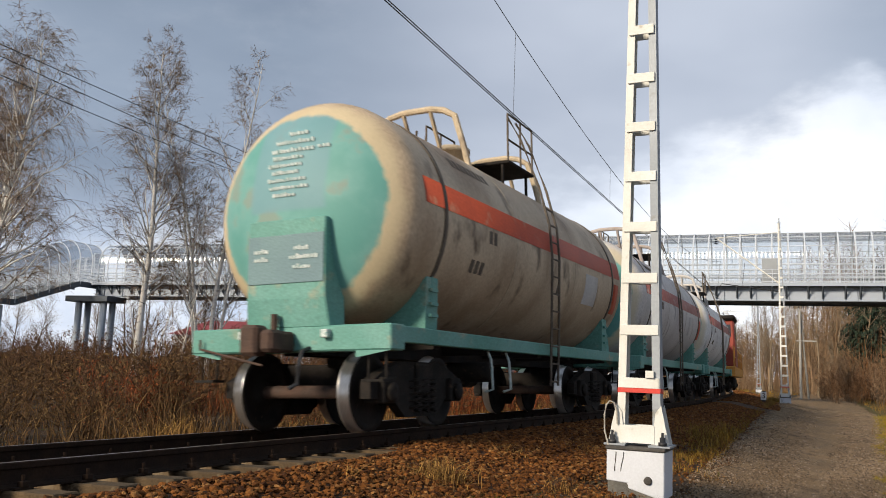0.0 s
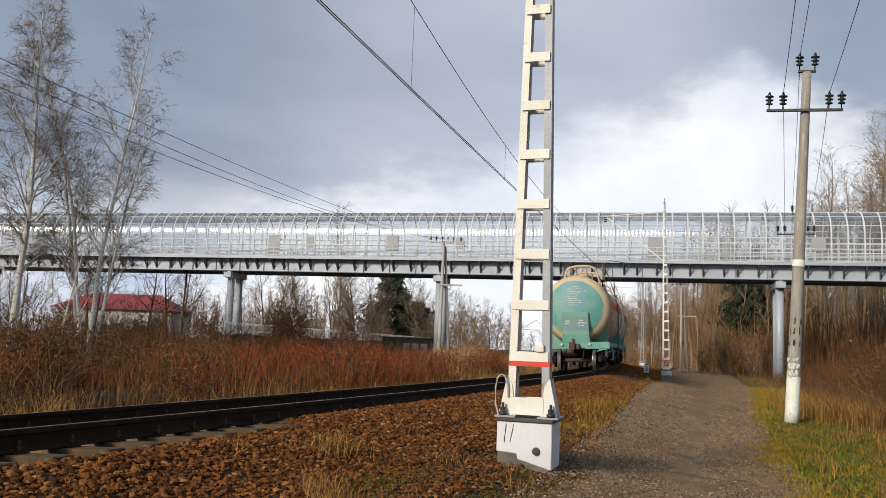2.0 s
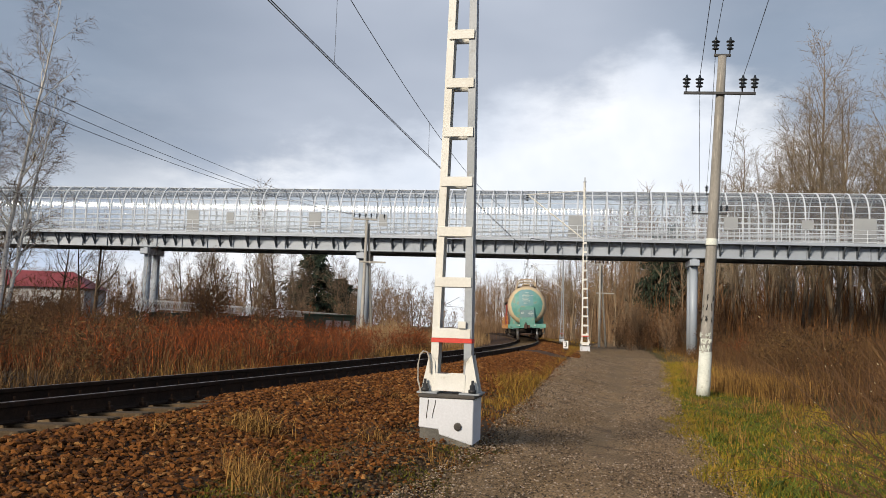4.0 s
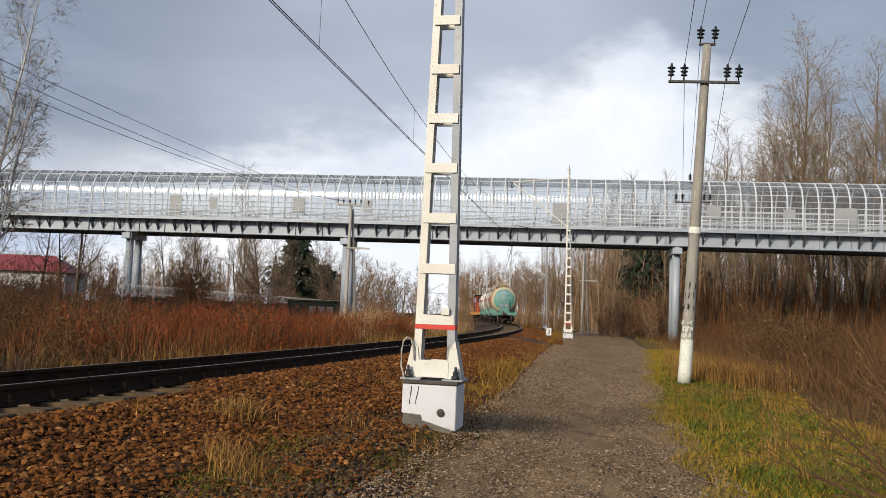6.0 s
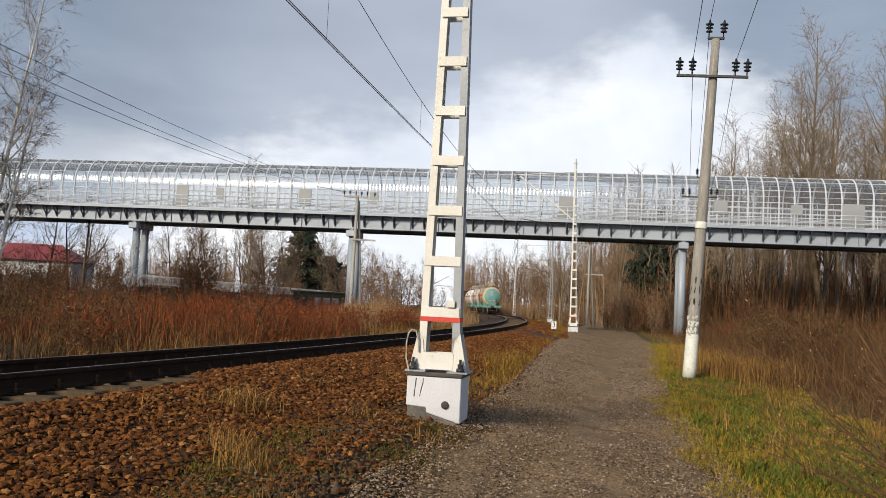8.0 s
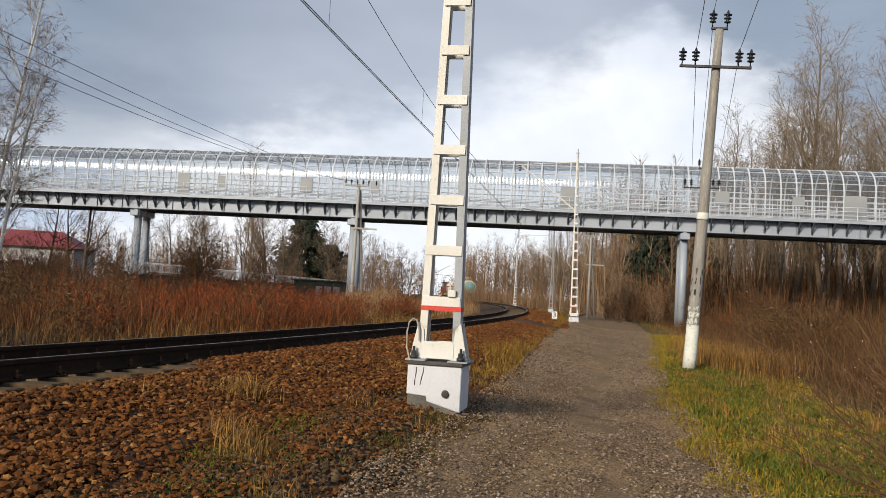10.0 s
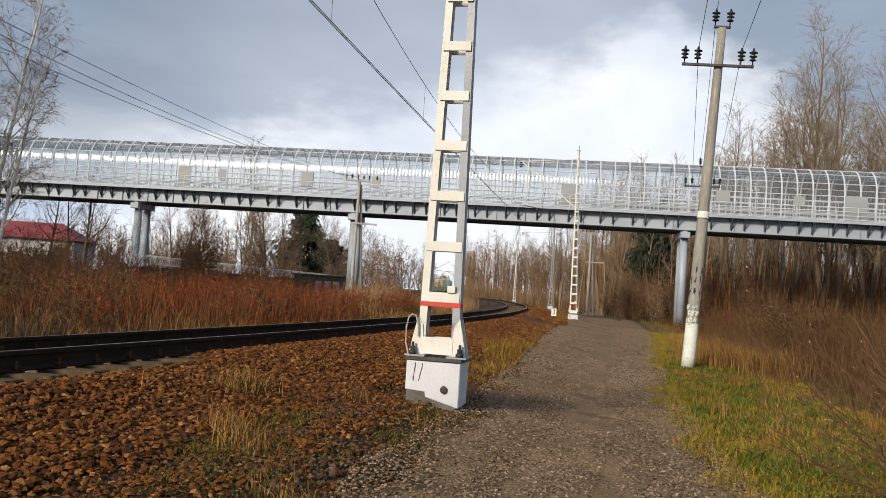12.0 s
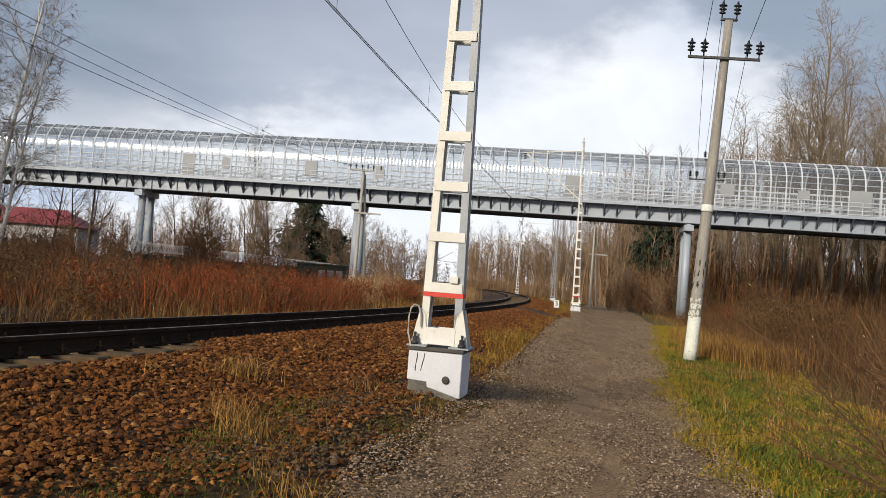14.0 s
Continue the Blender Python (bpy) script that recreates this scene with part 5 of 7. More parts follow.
def catenary_mast(label, m, top, arm=0.0, loop=False, rungs_from=0.66, dark=False):
    """top: height over the foot. Legs stand 0.445 m apart at eye height and lean together."""
    w = thing("catenary_mast", label, "mast", "masts along the track", m)
    mast_base(w)
    base = 0.70

    def half(z):
        return max(0.075, 0.225 - 0.0185 * (z - 1.32))
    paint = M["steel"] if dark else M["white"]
    # right leg always grey: shade away from the sun is put in its colour
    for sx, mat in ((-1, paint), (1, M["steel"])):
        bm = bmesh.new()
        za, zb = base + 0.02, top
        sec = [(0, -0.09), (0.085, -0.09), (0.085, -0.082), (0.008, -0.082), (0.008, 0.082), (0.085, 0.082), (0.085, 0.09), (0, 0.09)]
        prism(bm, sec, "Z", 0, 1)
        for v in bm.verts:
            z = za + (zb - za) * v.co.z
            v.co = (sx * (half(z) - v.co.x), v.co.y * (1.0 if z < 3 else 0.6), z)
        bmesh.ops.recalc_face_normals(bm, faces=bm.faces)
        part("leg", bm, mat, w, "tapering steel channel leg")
        bm = bmesh.new()
        x = sx * half(base)
        box(bm, (x - 0.115, -0.20, base + 0.001), (x + 0.115, 0.20, base + 0.022), 0.003)
        part("base_plate", bm, M["steel"], w)
        for y in (-0.135, 0.135):
            bm = bmesh.new()
            prism(bm, [(x + sx * 0.09, base + 0.023), (x - sx * 0.10, base + 0.023), (x - sx * 0.085, base + 0.10), (x - sx * 0.055, base + 0.36), (x + sx * 0.005, base + 0.44), (x + sx * 0.012, base + 0.40)],
                  "Y", y * 0.75 - 0.006, y * 0.75 + 0.006)
            part("gusset", bm, paint, w)
            bm = bmesh.new()
            lathe(bm, [(0.045, base + 0.024), (0.045, base + 0.060), (0.030, base + 0.062), (0.030, base + 0.11), (0.015, base + 0.112), (0.015, base + 0.16)], 8)
            bmesh.ops.translate(bm, verts=bm.verts, vec=(x + sx * 0.03, y * 1.2, 0))
            part("anchor_bolt", bm, M["iron"], w)
    bm = bmesh.new()
    box(bm, (-half(0.8) + 0.06, -0.115, base + 0.03), (half(0.8) - 0.06, -0.10, base + 0.22), 0.003)
    box(bm, (-half(0.8) + 0.06, 0.10, base + 0.03), (half(0.8) - 0.06, 0.115, base + 0.22), 0.003)
    part("tie_plate", bm, paint, w)
    z = 1.37
    k = 0
    while z < top - 0.15:
        h = half(z)
        for y in (-0.094, 0.094):
            bm = bmesh.new()
            box(bm, (-h + 0.01, y - 0.006, z - 0.055), (h - 0.01, y + 0.006, z + 0.055), 0.003)
            part("rung", bm, paint, w)
        if k == 0:
            bm = bmesh.new()
            box(bm, (h - 0.15, -0.13, z + 0.056), (h - 0.06, -0.10, z + 0.135), 0.004)
            part("tag_plate", bm, paint, w)
        z += 0.572
        k += 1
    bm = bmesh.new()
    h = half(1.29)
    box(bm, (-h - 0.004, -0.096, 1.265), (h + 0.004, 0.096, 1.315))
    part("red_band", bm, M["red"], w, "red painted band")
    if loop:
        bm = bmesh.new()
        pipe(bm, [(-0.30, -0.2, 0.70), (-0.345, -0.19, 0.85), (-0.35, -0.18, 1.02), (-0.335, -0.17, 1.12), (-0.30, -0.16, 1.165), (-0.255, -0.15, 1.15), (-0.225, -0.14, 1.05), (-0.22, -0.13, 0.92)], 0.010, 6)
        part("earth_cable", bm, M["cable"], w, "pale looped earthing cable")
    if arm:
        # bracket with strut, stay and insulators, out over the track
        bm = bmesh.new()
        rod(bm, (-0.1, 0, top - 3.6), (-arm, 0, top - 0.75), 0.045)
        rod(bm, (-0.1, 0, top - 0.55), (-arm, 0, top - 0.75), 0.028)
        part("bracket_tube", bm, M["white"], w)
        bm = bmesh.new()
        rod(bm, (-0.1, 0, top - 4.1), (-arm + 0.25, 0, top - 3.55), 0.026)
        rod(bm, (-arm + 0.25, 0, top - 3.55), (-arm + 0.1, 0, top - 3.85), 0.018)
        rod(bm, (-arm * 0.55, 0, top - 2.3), (-arm * 0.6, 0, top - 3.7), 0.012)
        part("registration_arm", bm, M["iron"], w)
        bm = bmesh.new()
        for i in range(3):
            rod(bm, (-arm, 0, top - 0.80 - 0.14 * i), (-arm, 0, top - 0.86 - 0.14 * i), 0.12, 0.05, n=10)
        part("insulator", bm, M["glassins"], w)
    bm = bmesh.new()
    box(bm, (-0.11, -0.05, top), (0.11, 0.05, top + 0.04))
    box(bm, (-0.02, -0.08, top + 0.04), (0.05, 0.02, top + 0.30))
    part("cap", bm, M["steel"], w)
    return w


catenary_mast("white ladder-type steel mast with a red band on a whitewashed base", pose(-0.055, 9.78, 0.16, 0, 0, -11), 10.7, 3.6, True)
catenary_mast("white ladder-type steel mast with a bracket beside the footpath", pose(7.90, 54.0, 0.03, 0, -1.2, -8), 10.95, 3.6)
catenary_mast("grey ladder-type steel mast beyond the footbridge", pose(13.1, 110, -0.05, 0, 0, 2), 10.6, 4.0, dark=True)
catenary_mast("white ladder-type steel mast on the outside of the curve", pose(11.6, 150, -0.02, 0, 0, 8), 10.6, 3.6)

# ---- poles ----


def insulator(bm, x, y, z, r=0.11, h=0.34):
    prof = [(0.016, -0.16), (0.016, 0.0)]
    for k in range(3):
        u = r * (0.8 + 0.1 * k)
        prof += [(r * 0.42, k * h / 3.4 - 0.012), (u, k * h / 3.4), (u * 1.03, k * h / 3.4 + 0.022), (r * 0.42, k * h / 3.4 + 0.045)]
    lathe(bm, prof + [(0.02, h)], 10)
    bmesh.ops.translate(bm, verts=bm.verts, vec=(x, y, z))


def line_pole(label, m, height=9.0, r0=0.17, r1=0.11, white=True, marks=True):
    w = thing("utility_pole", label, "utility pole", "poles beside the footpath", m)
    bm = bmesh.new()
    lathe(bm, [(r0, -0.6)] + [(r0 + (r1 - r0) * i / 10, height * i / 10) for i in range(11)], 16)
    part("shaft", bm, M["pole"], w, "weathered grey-brown shaft", True)
    if white:
        bm = bmesh.new()
        lathe(bm, [(r0 + 0.006, -0.02), (r0 + 0.004, 0.3), (r0 - 0.006, 1.18), (r0 - 0.02, 1.20)], 20)
        part("limewash", bm, M["lime"], w, "flaking whitewash")
        bm = bmesh.new()
        lathe(bm, [(r0 - 0.002, 4.02), (r0 - 0.018, 4.06), (r0 - 0.02, 4.20), (r0 - 0.04, 4.22)], 16)
        part("collar_patch", bm, M["lime"], w)
    if marks:
        rg = random.Random(11)
        for z0, size, n in ((1.28, 0.09, 11), (1.46, 0.09, 11), (1.62, 0.07, 8), (2.02, 0.13, 5), (2.35, 0.12, 4), (2.62, 0.10, 3)):
            bm = bmesh.new()
            for k in range(n):
                a = radians(rg.uniform(205, 320))
                pts = []
                for i in range(5):
                    a += rg.uniform(-0.22, 0.22)
                    z = z0 + rg.uniform(-size, size)
                    r = r0 + (r1 - r0) * z / height + 0.004
                    pts.append((r * math.cos(a), r * math.sin(a), z))
                pipe(bm, pts, 0.008 if z0 > 1.9 else 0.011, 4)
            part("paint_scrawl", bm, M["ink"] if z0 > 1.9 else M["lime"], w, "unreadable paint scrawl")
    bm = bmesh.new()
    box(bm, (-0.96, -r1 - 0.09, height - 1.10), (0.90, -r1 - 0.01, height - 1.03), 0.006)
    part("crossarm", bm, M["iron"], w, "steel angle crossarm")
    for x in (-0.90, -0.56, 0.56, 0.86):
        bm = bmesh.new()
        insulator(bm, x, -r1 - 0.05, height - 0.90)
        part("insulator", bm, M["glassins"], w, "dark ribbed insulator")
    bm = bmesh.new()
    box(bm, (-0.22, -0.05, height + 0.002), (0.22, 0.05, height + 0.06), 0.006)
    part("top_bracket", bm, M["iron"], w)
    for x in (-0.19, 0.19):
        bm = bmesh.new()
        insulator(bm, x, 0, height + 0.20)
        part("insulator", bm, M["glassins"], w, "dark ribbed insulator")
    return w


line_pole("leaning weathered utility pole with whitewashed foot and scrawls", pose(6.55, 23.3, 0.0, 0.3, 2.73, -14), 9.22, 0.172, 0.11)
line_pole("distant weathered utility pole at the wood's edge", pose(13.3, 46.5, 0.0, 0, 0.5, -14), 9.2, 0.14, 0.10, False, False)


def a_pole(label, m, height, arm=True, spread=0.9, m1=None):
    w = thing("braced_pole", label, "utility pole", "braced poles", m)
    for dx, dy, r in ((0, 0, 0.14), (spread, 0.8, 0.12)):
        bm = bmesh.new()
        rod(bm, (dx, dy, -0.6), (0.10 if dx else 0, 0.12 if dy else 0, height - (0.4 if dx else 0)), r, r * 0.72, n=12)
        part("leg", bm, M["polefar"] if not dx else M["pole"], w, smooth=False)
    if arm:
        bm = bmesh.new()
        box(bm, (-1.0, -0.16, height - 0.18), (0.75, -0.08, height - 0.08), 0.01)
        part("crossarm", bm, M["polefar"], w)
        for x in (-0.95, -0.55, -0.1, 0.3, 0.7, 1.25):
            bm = bmesh.new()
            insulator(bm, x, -0.12, height + 0.06, 0.085, 0.28)
            part("insulator", bm, M["glassins"], w)
        bm = bmesh.new()
        box(bm, (-0.4, -0.15, height - 3.25), (1.5, -0.09, height - 3.12), 0.01)
        part("lower_arm", bm, M["polefar"], w)
    return w


a_pole("pale braced telegraph pole with insulators beside the footbridge pier", pose(-6.95, 62, -0.1, 0, 0.6, 0), 9.35, spread=0.75)
a_pole("pale braced pole with insulators at the wood's edge", pose(14.9, 92, -0.1, 0, 0, 0), 9.0, spread=0.9)
bm = bmesh.new()
rod(bm, (0, 0, -0.5), (0, 0, 8.2), 0.15, 0.10, n=10)
pole = thing("lamp_post", "slim pale post with a lamp arm beyond the curve", "lamp post", m=pose(7.7, 182, 0.1))
part("shaft", bm, M["polefar"], pole)
bm = bmesh.new()
rod(bm, (0, 0, 7.6), (0.7, 0, 7.7), 0.04)
box(bm, (0.5, -0.12, 7.62), (1.05, 0.12, 7.76), 0.03)
part("lamp_head", bm, M["iron"], pole)
for x, y, h in ((-3.6, 205, 9.5), (-9.5, 215, 9.0)):
    gp = thing("gantry_pole", "dark far catenary pole beside the track", "pole", m=pose(x, y, 0))
    bm = bmesh.new()
    rod(bm, (0, 0, -0.4), (0, 0, h), 0.17, 0.12, n=8)
    part("shaft", bm, M["polefar"], gp)
    bm = bmesh.new()
    rod(bm, (0, 0, h - 2.9), (3.6, 0, h - 0.8), 0.05)
    rod(bm, (0, 0, h - 3.0), (4.2, 0, h - 3.2), 0.05)
    part("bracket_tube", bm, M["iron"], gp)


def wire(name, label, pts, r, mat="wire"):
    cu = bpy.data.curves.new(name, "CURVE")
    cu.dimensions, cu.bevel_depth, cu.bevel_resolution = "3D", r, 1
    sp = cu.splines.new("POLY")
    sp.points.add(len(pts) - 1)
    for q, p in zip(sp.points, pts):
        q.co = (*p, 1)
    cu.materials.append(M[mat])
    return tagged(new(name, cu), label, "wire", "overhead wires")


def hang(a, b, sag, n=24):
    a, b = Vector(a), Vector(b)
    return [tuple(a.lerp(b, i / n) - Vector((0, 0, sag * 4 * (i / n) * (1 - i / n)))) for i in range(n + 1)]


SUPPORT = [-41.0, 5.0, 50.5, 106.0, 146.0, 196.0]
CONTACT_Z = 6.38
for i, (sa, sb) in enumerate(zip(SUPPORT, SUPPORT[1:])):
    a, b = beside(sa, 0.55 if sa < 20 else 0.25, CONTACT_Z), beside(sb, 0.55 if sb < 20 else 0.25, CONTACT_Z)
    for dx in (-0.022, 0.022):
        wire("contact_wire", "double contact wire over the track", hang(a + Vector((dx, 0, 0)), b + Vector((dx, 0, 0)), 0.05), 0.0085)
    ma, mb = a + Vector((0, 0, 2.35)), b + Vector((0, 0, 2.35))
    sag = 1.68
    wire("messenger_wire", "carrying wire hung between the masts", hang(ma, mb, sag), 0.0085)
    n = 5
    for k in range(1, n + 1):
        f = (k - 0.3) / (n + 0.4)
        c = a.lerp(b, f) - Vector((0, 0, 0.2 * f * (1 - f)))
        u = ma.lerp(mb, f) - Vector((0, 0, sag * 4 * f * (1 - f)))
        wire("dropper", "thin dropper between carrying wire and contact wire", [tuple(u), tuple(c)], 0.004)

P0 = pose(6.55, 23.3, 0.0, 0.3, 2.73, -14)
P1 = pose(13.3, 46.5, 0.0, 0, 0.5, -14)
for x, z, x1, z1 in ((-0.56, 8.61, -0.56, 8.60), (-0.19, 9.67, -0.19, 9.66), (0.56, 8.61, 0.56, 8.60)):
    a = P0 @ Vector((x, -0.17, z))
    b = P1 @ Vector((x1, -0.15, z1))
    wire("line_wire", "overhead line wire between the poles", hang(a, b, 0.35), 0.008)
    back = a + Vector((-9.8, -40.7, 0))
    back.z = a.z + 0.2
    wire("line_wire", "overhead line wire between the poles", hang(a, back, 0.5), 0.008)
for dx, ax, az_, sag in ((-0.95, -11.725, 7.73, 0.25), (-0.1, -11.695, 7.34, 0.55), (0.7, -11.67, 7.03, 0.60)):
    a, b = Vector((ax, 22.0, az_)), Vector((-6.95 + dx, 61.9, 9.4))
    wire("line_wire", "overhead line wire across the field", [tuple(a.lerp(b, f) - Vector((0, 0, 4 * sag * f * (1 - f)))) for f in [k / 24 for k in range(-12, 25)]], 0.009)

# ---- distance post with its number, and the small box beside it ----
km = thing("distance_post", "short dark post with white number plate 3 beside the path", "sign", m=pose(6.22, 50.2, 0.05, 0, 0, -6))
bm = bmesh.new()
box(bm, (-0.11, -0.05, -0.2), (0.11, 0.05, 1.02), 0.01)
part("post", bm, M["iron"], km)
bm = bmesh.new()
box(bm, (-0.145, -0.066, 0.55), (0.145, -0.052, 0.98), 0.004)
plate = part("number_plate", bm, M["sign"], km, "white enamel plate")
cu = bpy.data.curves.new("number", "FONT")
cu.body, cu.size, cu.extrude, cu.align_x, cu.align_y = "3", 0.42, 0.004, "CENTER", "CENTER"
tmp = bpy.data.objects.new("number", cu)
scene.collection.objects.link(tmp)
bpy.context.view_layer.update()
me = bpy.data.meshes.new_from_object(tmp.evaluated_get(bpy.context.evaluated_depsgraph_get()))
bpy.data.objects.remove(tmp)
me.materials.append(M["ink"])
num = new("numeral", me)
num.parent = plate
num.matrix_basis = pose(0, -0.0675, 0.765, 90, 0, 0)
bx = thing("cable_box", "low dark trackside cable box on the ground", "box", m=pose(6.75, 48.2, 0.0, 0, 0, 10))
bm = bmesh.new()
box(bm, (-0.32, -0.2, -0.1), (0.32, 0.2, 0.16), 0.03)
part("body", bm, M["iron"], bx)
bm = bmesh.new()
box(bm, (-0.36, -0.23, 0.162), (0.36, 0.23, 0.20), 0.01)
part("lid", bm, M["tar"], bx)

# ---- buildings and fence behind ----
hs = thing("hipped_house", "long pale house with a red hipped sheet roof behind the trees", "house", m=pose(-57.3, 112, -0.3, 0, 0, 6))
bm = bmesh.new()
box(bm, (-8.0, 0, 0), (8.0, 9, 5.3))
wall_ = part("wall", bm, M["wall"], hs, "pale plastered wall")
bm = bmesh.new()
v = [bm.verts.new(p) for p in ((-8.6, -0.6, 5.3), (8.6, -0.6, 5.3), (8.6, 9.6, 5.3), (-8.6, 9.6, 5.3), (-4.6, 4.5, 7.6), (5.0, 4.5, 7.6))]
for f in ((0, 1, 5, 4), (1, 2, 5), (2, 3, 4, 5), (3, 0, 4), (3, 2, 1, 0)):
    bm.faces.new([v[i] for i in f])
bmesh.ops.recalc_face_normals(bm, faces=bm.faces)
part("roof", bm, M["roof"], hs, "red sheet-metal hipped roof")
for k in range(6):
    bm = bmesh.new()
    box(bm, (-6.9 + 2.5 * k, -0.05, 1.6), (-5.7 + 2.5 * k, -0.004, 3.3), 0.02)
    part("window", bm, M["pane"], hs)

fl = thing("apartment_block", "ochre plastered apartment block behind the wood", "apartment block", m=pose(37, 235, -0.2, 0, 0, -7))
bm = bmesh.new()
box(bm, (-2, 0, 0), (29, 12, 12.0))
part("wall", bm, M["ochre"], fl, "ochre plastered wall")
bm = bmesh.new()
box(bm, (-2.3, -0.3, 12.0), (29.3, 12.3, 12.4))
part("roof", bm, M["tar"], fl)
bm = bmesh.new()
box(bm, (0, -0.06, 0), (1.5, -0.006, 1.6), 0.03)
wm = bpy.data.meshes.new("window")
bm.to_mesh(wm)
bm.free()
wm.materials.append(M["pane"])
for st in range(4):
    for k in range(9):
        piece("window", wm, fl, pose(0.2 + 3.2 * k, 0, 1.2 + 2.8 * st))

fence = thing("security_fence", "dark green panel fence topped with coiled razor wire", "fence", m=pose(-22.7, 59.5, -0.15, 0, 0, 82.6))
bm = bmesh.new()
wave = [(0.061 * k, 0.0 if (k // 2) % 2 else -0.03) for k in range(41)]
prism(bm, wave + [(2.44, 0.05), (0, 0.05)], "Z", 0.05, 2.1)
pm = bpy.data.meshes.new("fence_panel")
bm.to_mesh(pm)
bm.free()
pm.materials.append(M["shed"])
bm = bmesh.new()
box(bm, (-0.04, -0.04, -0.3), (0.04, 0.06, 2.2), 0.005)
rod(bm, (0, 0, 2.2), (0.0, -0.35, 2.75), 0.03)
fm = bpy.data.meshes.new("fence_post")
bm.to_mesh(fm)
bm.free()
fm.materials.append(M["iron"])
for k in range(26):
    piece("fence_post", fm, fence, pose(2.5 * k, 0, 0))
    if k < 25:
        piece("fence_panel", pm, fence, pose(2.5 * k + 0.03, 0, 0))
bm = bmesh.new()
pts = [(0.0893 * i * 0.5, -0.1 + 0.34 * math.cos(i * 0.7), 2.62 + 0.34 * math.sin(i * 0.7)) for i in range(1400)]
pipe(bm, pts, 0.020, 3)
part("razor_coil", bm, M["coil"], fence, "coiled razor wire")
shed = thing("green_shed", "small green sheet-metal shed with pale doors by the fence", "shed", m=pose(-14.0, 92.5, -0.15, 0, 0, -5))
bm = bmesh.new()
box(bm, (-2.6, 0, 0), (2.6, 3, 2.5), 0.02)
part("wall", bm, M["shed"], shed)
bm = bmesh.new()
box(bm, (-2.8, -0.2, 2.502), (2.8, 3.2, 2.65), 0.02)
part("roof", bm, M["shed"], shed)
for x in (-0.2, 0.75, 1.7):
    bm = bmesh.new()
    box(bm, (x, -0.05, 0.1), (x + 0.7, -0.004, 2.0), 0.01)
    part("door", bm, M["panel"], shed, "pale grey door leaf")

# ---- trees ----


def tubes(segs, n):
    """A mesh of tapered bars; each row is p0, p1, r0, r1."""
    a = np.array([(*s[0], *s[1], s[2], s[3]) for s in segs], float)
    p0, p1, r0, r1 = a[:, :3], a[:, 3:6], a[:, 6], a[:, 7]
    d = p1 - p0
    d /= np.linalg.norm(d, axis=1, keepdims=True) + 1e-9
    ref = np.where(np.abs(d[:, 2:3]) < 0.9, [[0, 0, 1.0]], [[1.0, 0, 0]])
    u = np.cross(d, ref)
    u /= np.linalg.norm(u, axis=1, keepdims=True) + 1e-9
    v = np.cross(d, u)
    ang = 2 * math.pi * np.arange(n) / n
    ring = np.cos(ang)[None, :, None] * u[:, None] + np.sin(ang)[None, :, None] * v[:, None]
    V = np.concatenate([p0[:, None] + ring * r0[:, None, None], p1[:, None] + ring * r1[:, None, None]], 1)
    k = np.arange(n)
    f = np.stack([k, (k + 1) % n, (k + 1) % n + n, k + n], -1)
    Fc = (f[None] + (np.arange(len(a)) * 2 * n)[:, None, None]).reshape(-1, 4)
    return V.reshape(-1, 3), Fc


def polyline(rng, p, d, length, n, wander, lift):
    """Points of a branch that wanders, and bends up (lift > 0) or droops."""
    pts = [np.array(p, float)]
    d = np.array(d, float)
    for i in range(n):
        d = d + rng.normal(0, wander, 3) + np.array([0, 0, lift])
        d /= np.linalg.norm(d)
        pts.append(pts[-1] + d * length / n)
    return pts


def side_dir(rng, d, angle):
    d = d / np.linalg.norm(d)
    r = rng.normal(0, 1, 3)
    r -= d * r.dot(d)
    r /= np.linalg.norm(r) + 1e-9
    return d * math.cos(angle) + r * math.sin(angle)


def ribbons(segs, rng):
    """Thin twigs as flat strips, each turned its own way."""
    a = np.array([(*s[0], *s[1], s[2], s[3]) for s in segs], float)
    p0, p1, r0, r1 = a[:, :3], a[:, 3:6], a[:, 6:7], a[:, 7:8]
    d = p1 - p0
    u = np.cross(d, rng.normal(0, 1, d.shape))
    u /= np.linalg.norm(u, axis=1, keepdims=True) + 1e-9
    V = np.stack([p0 - u * r0, p0 + u * r0, p1 + u * r1, p1 - u * r1], 1)
    return V.reshape(-1, 3), np.arange(len(a) * 4).reshape(-1, 4)


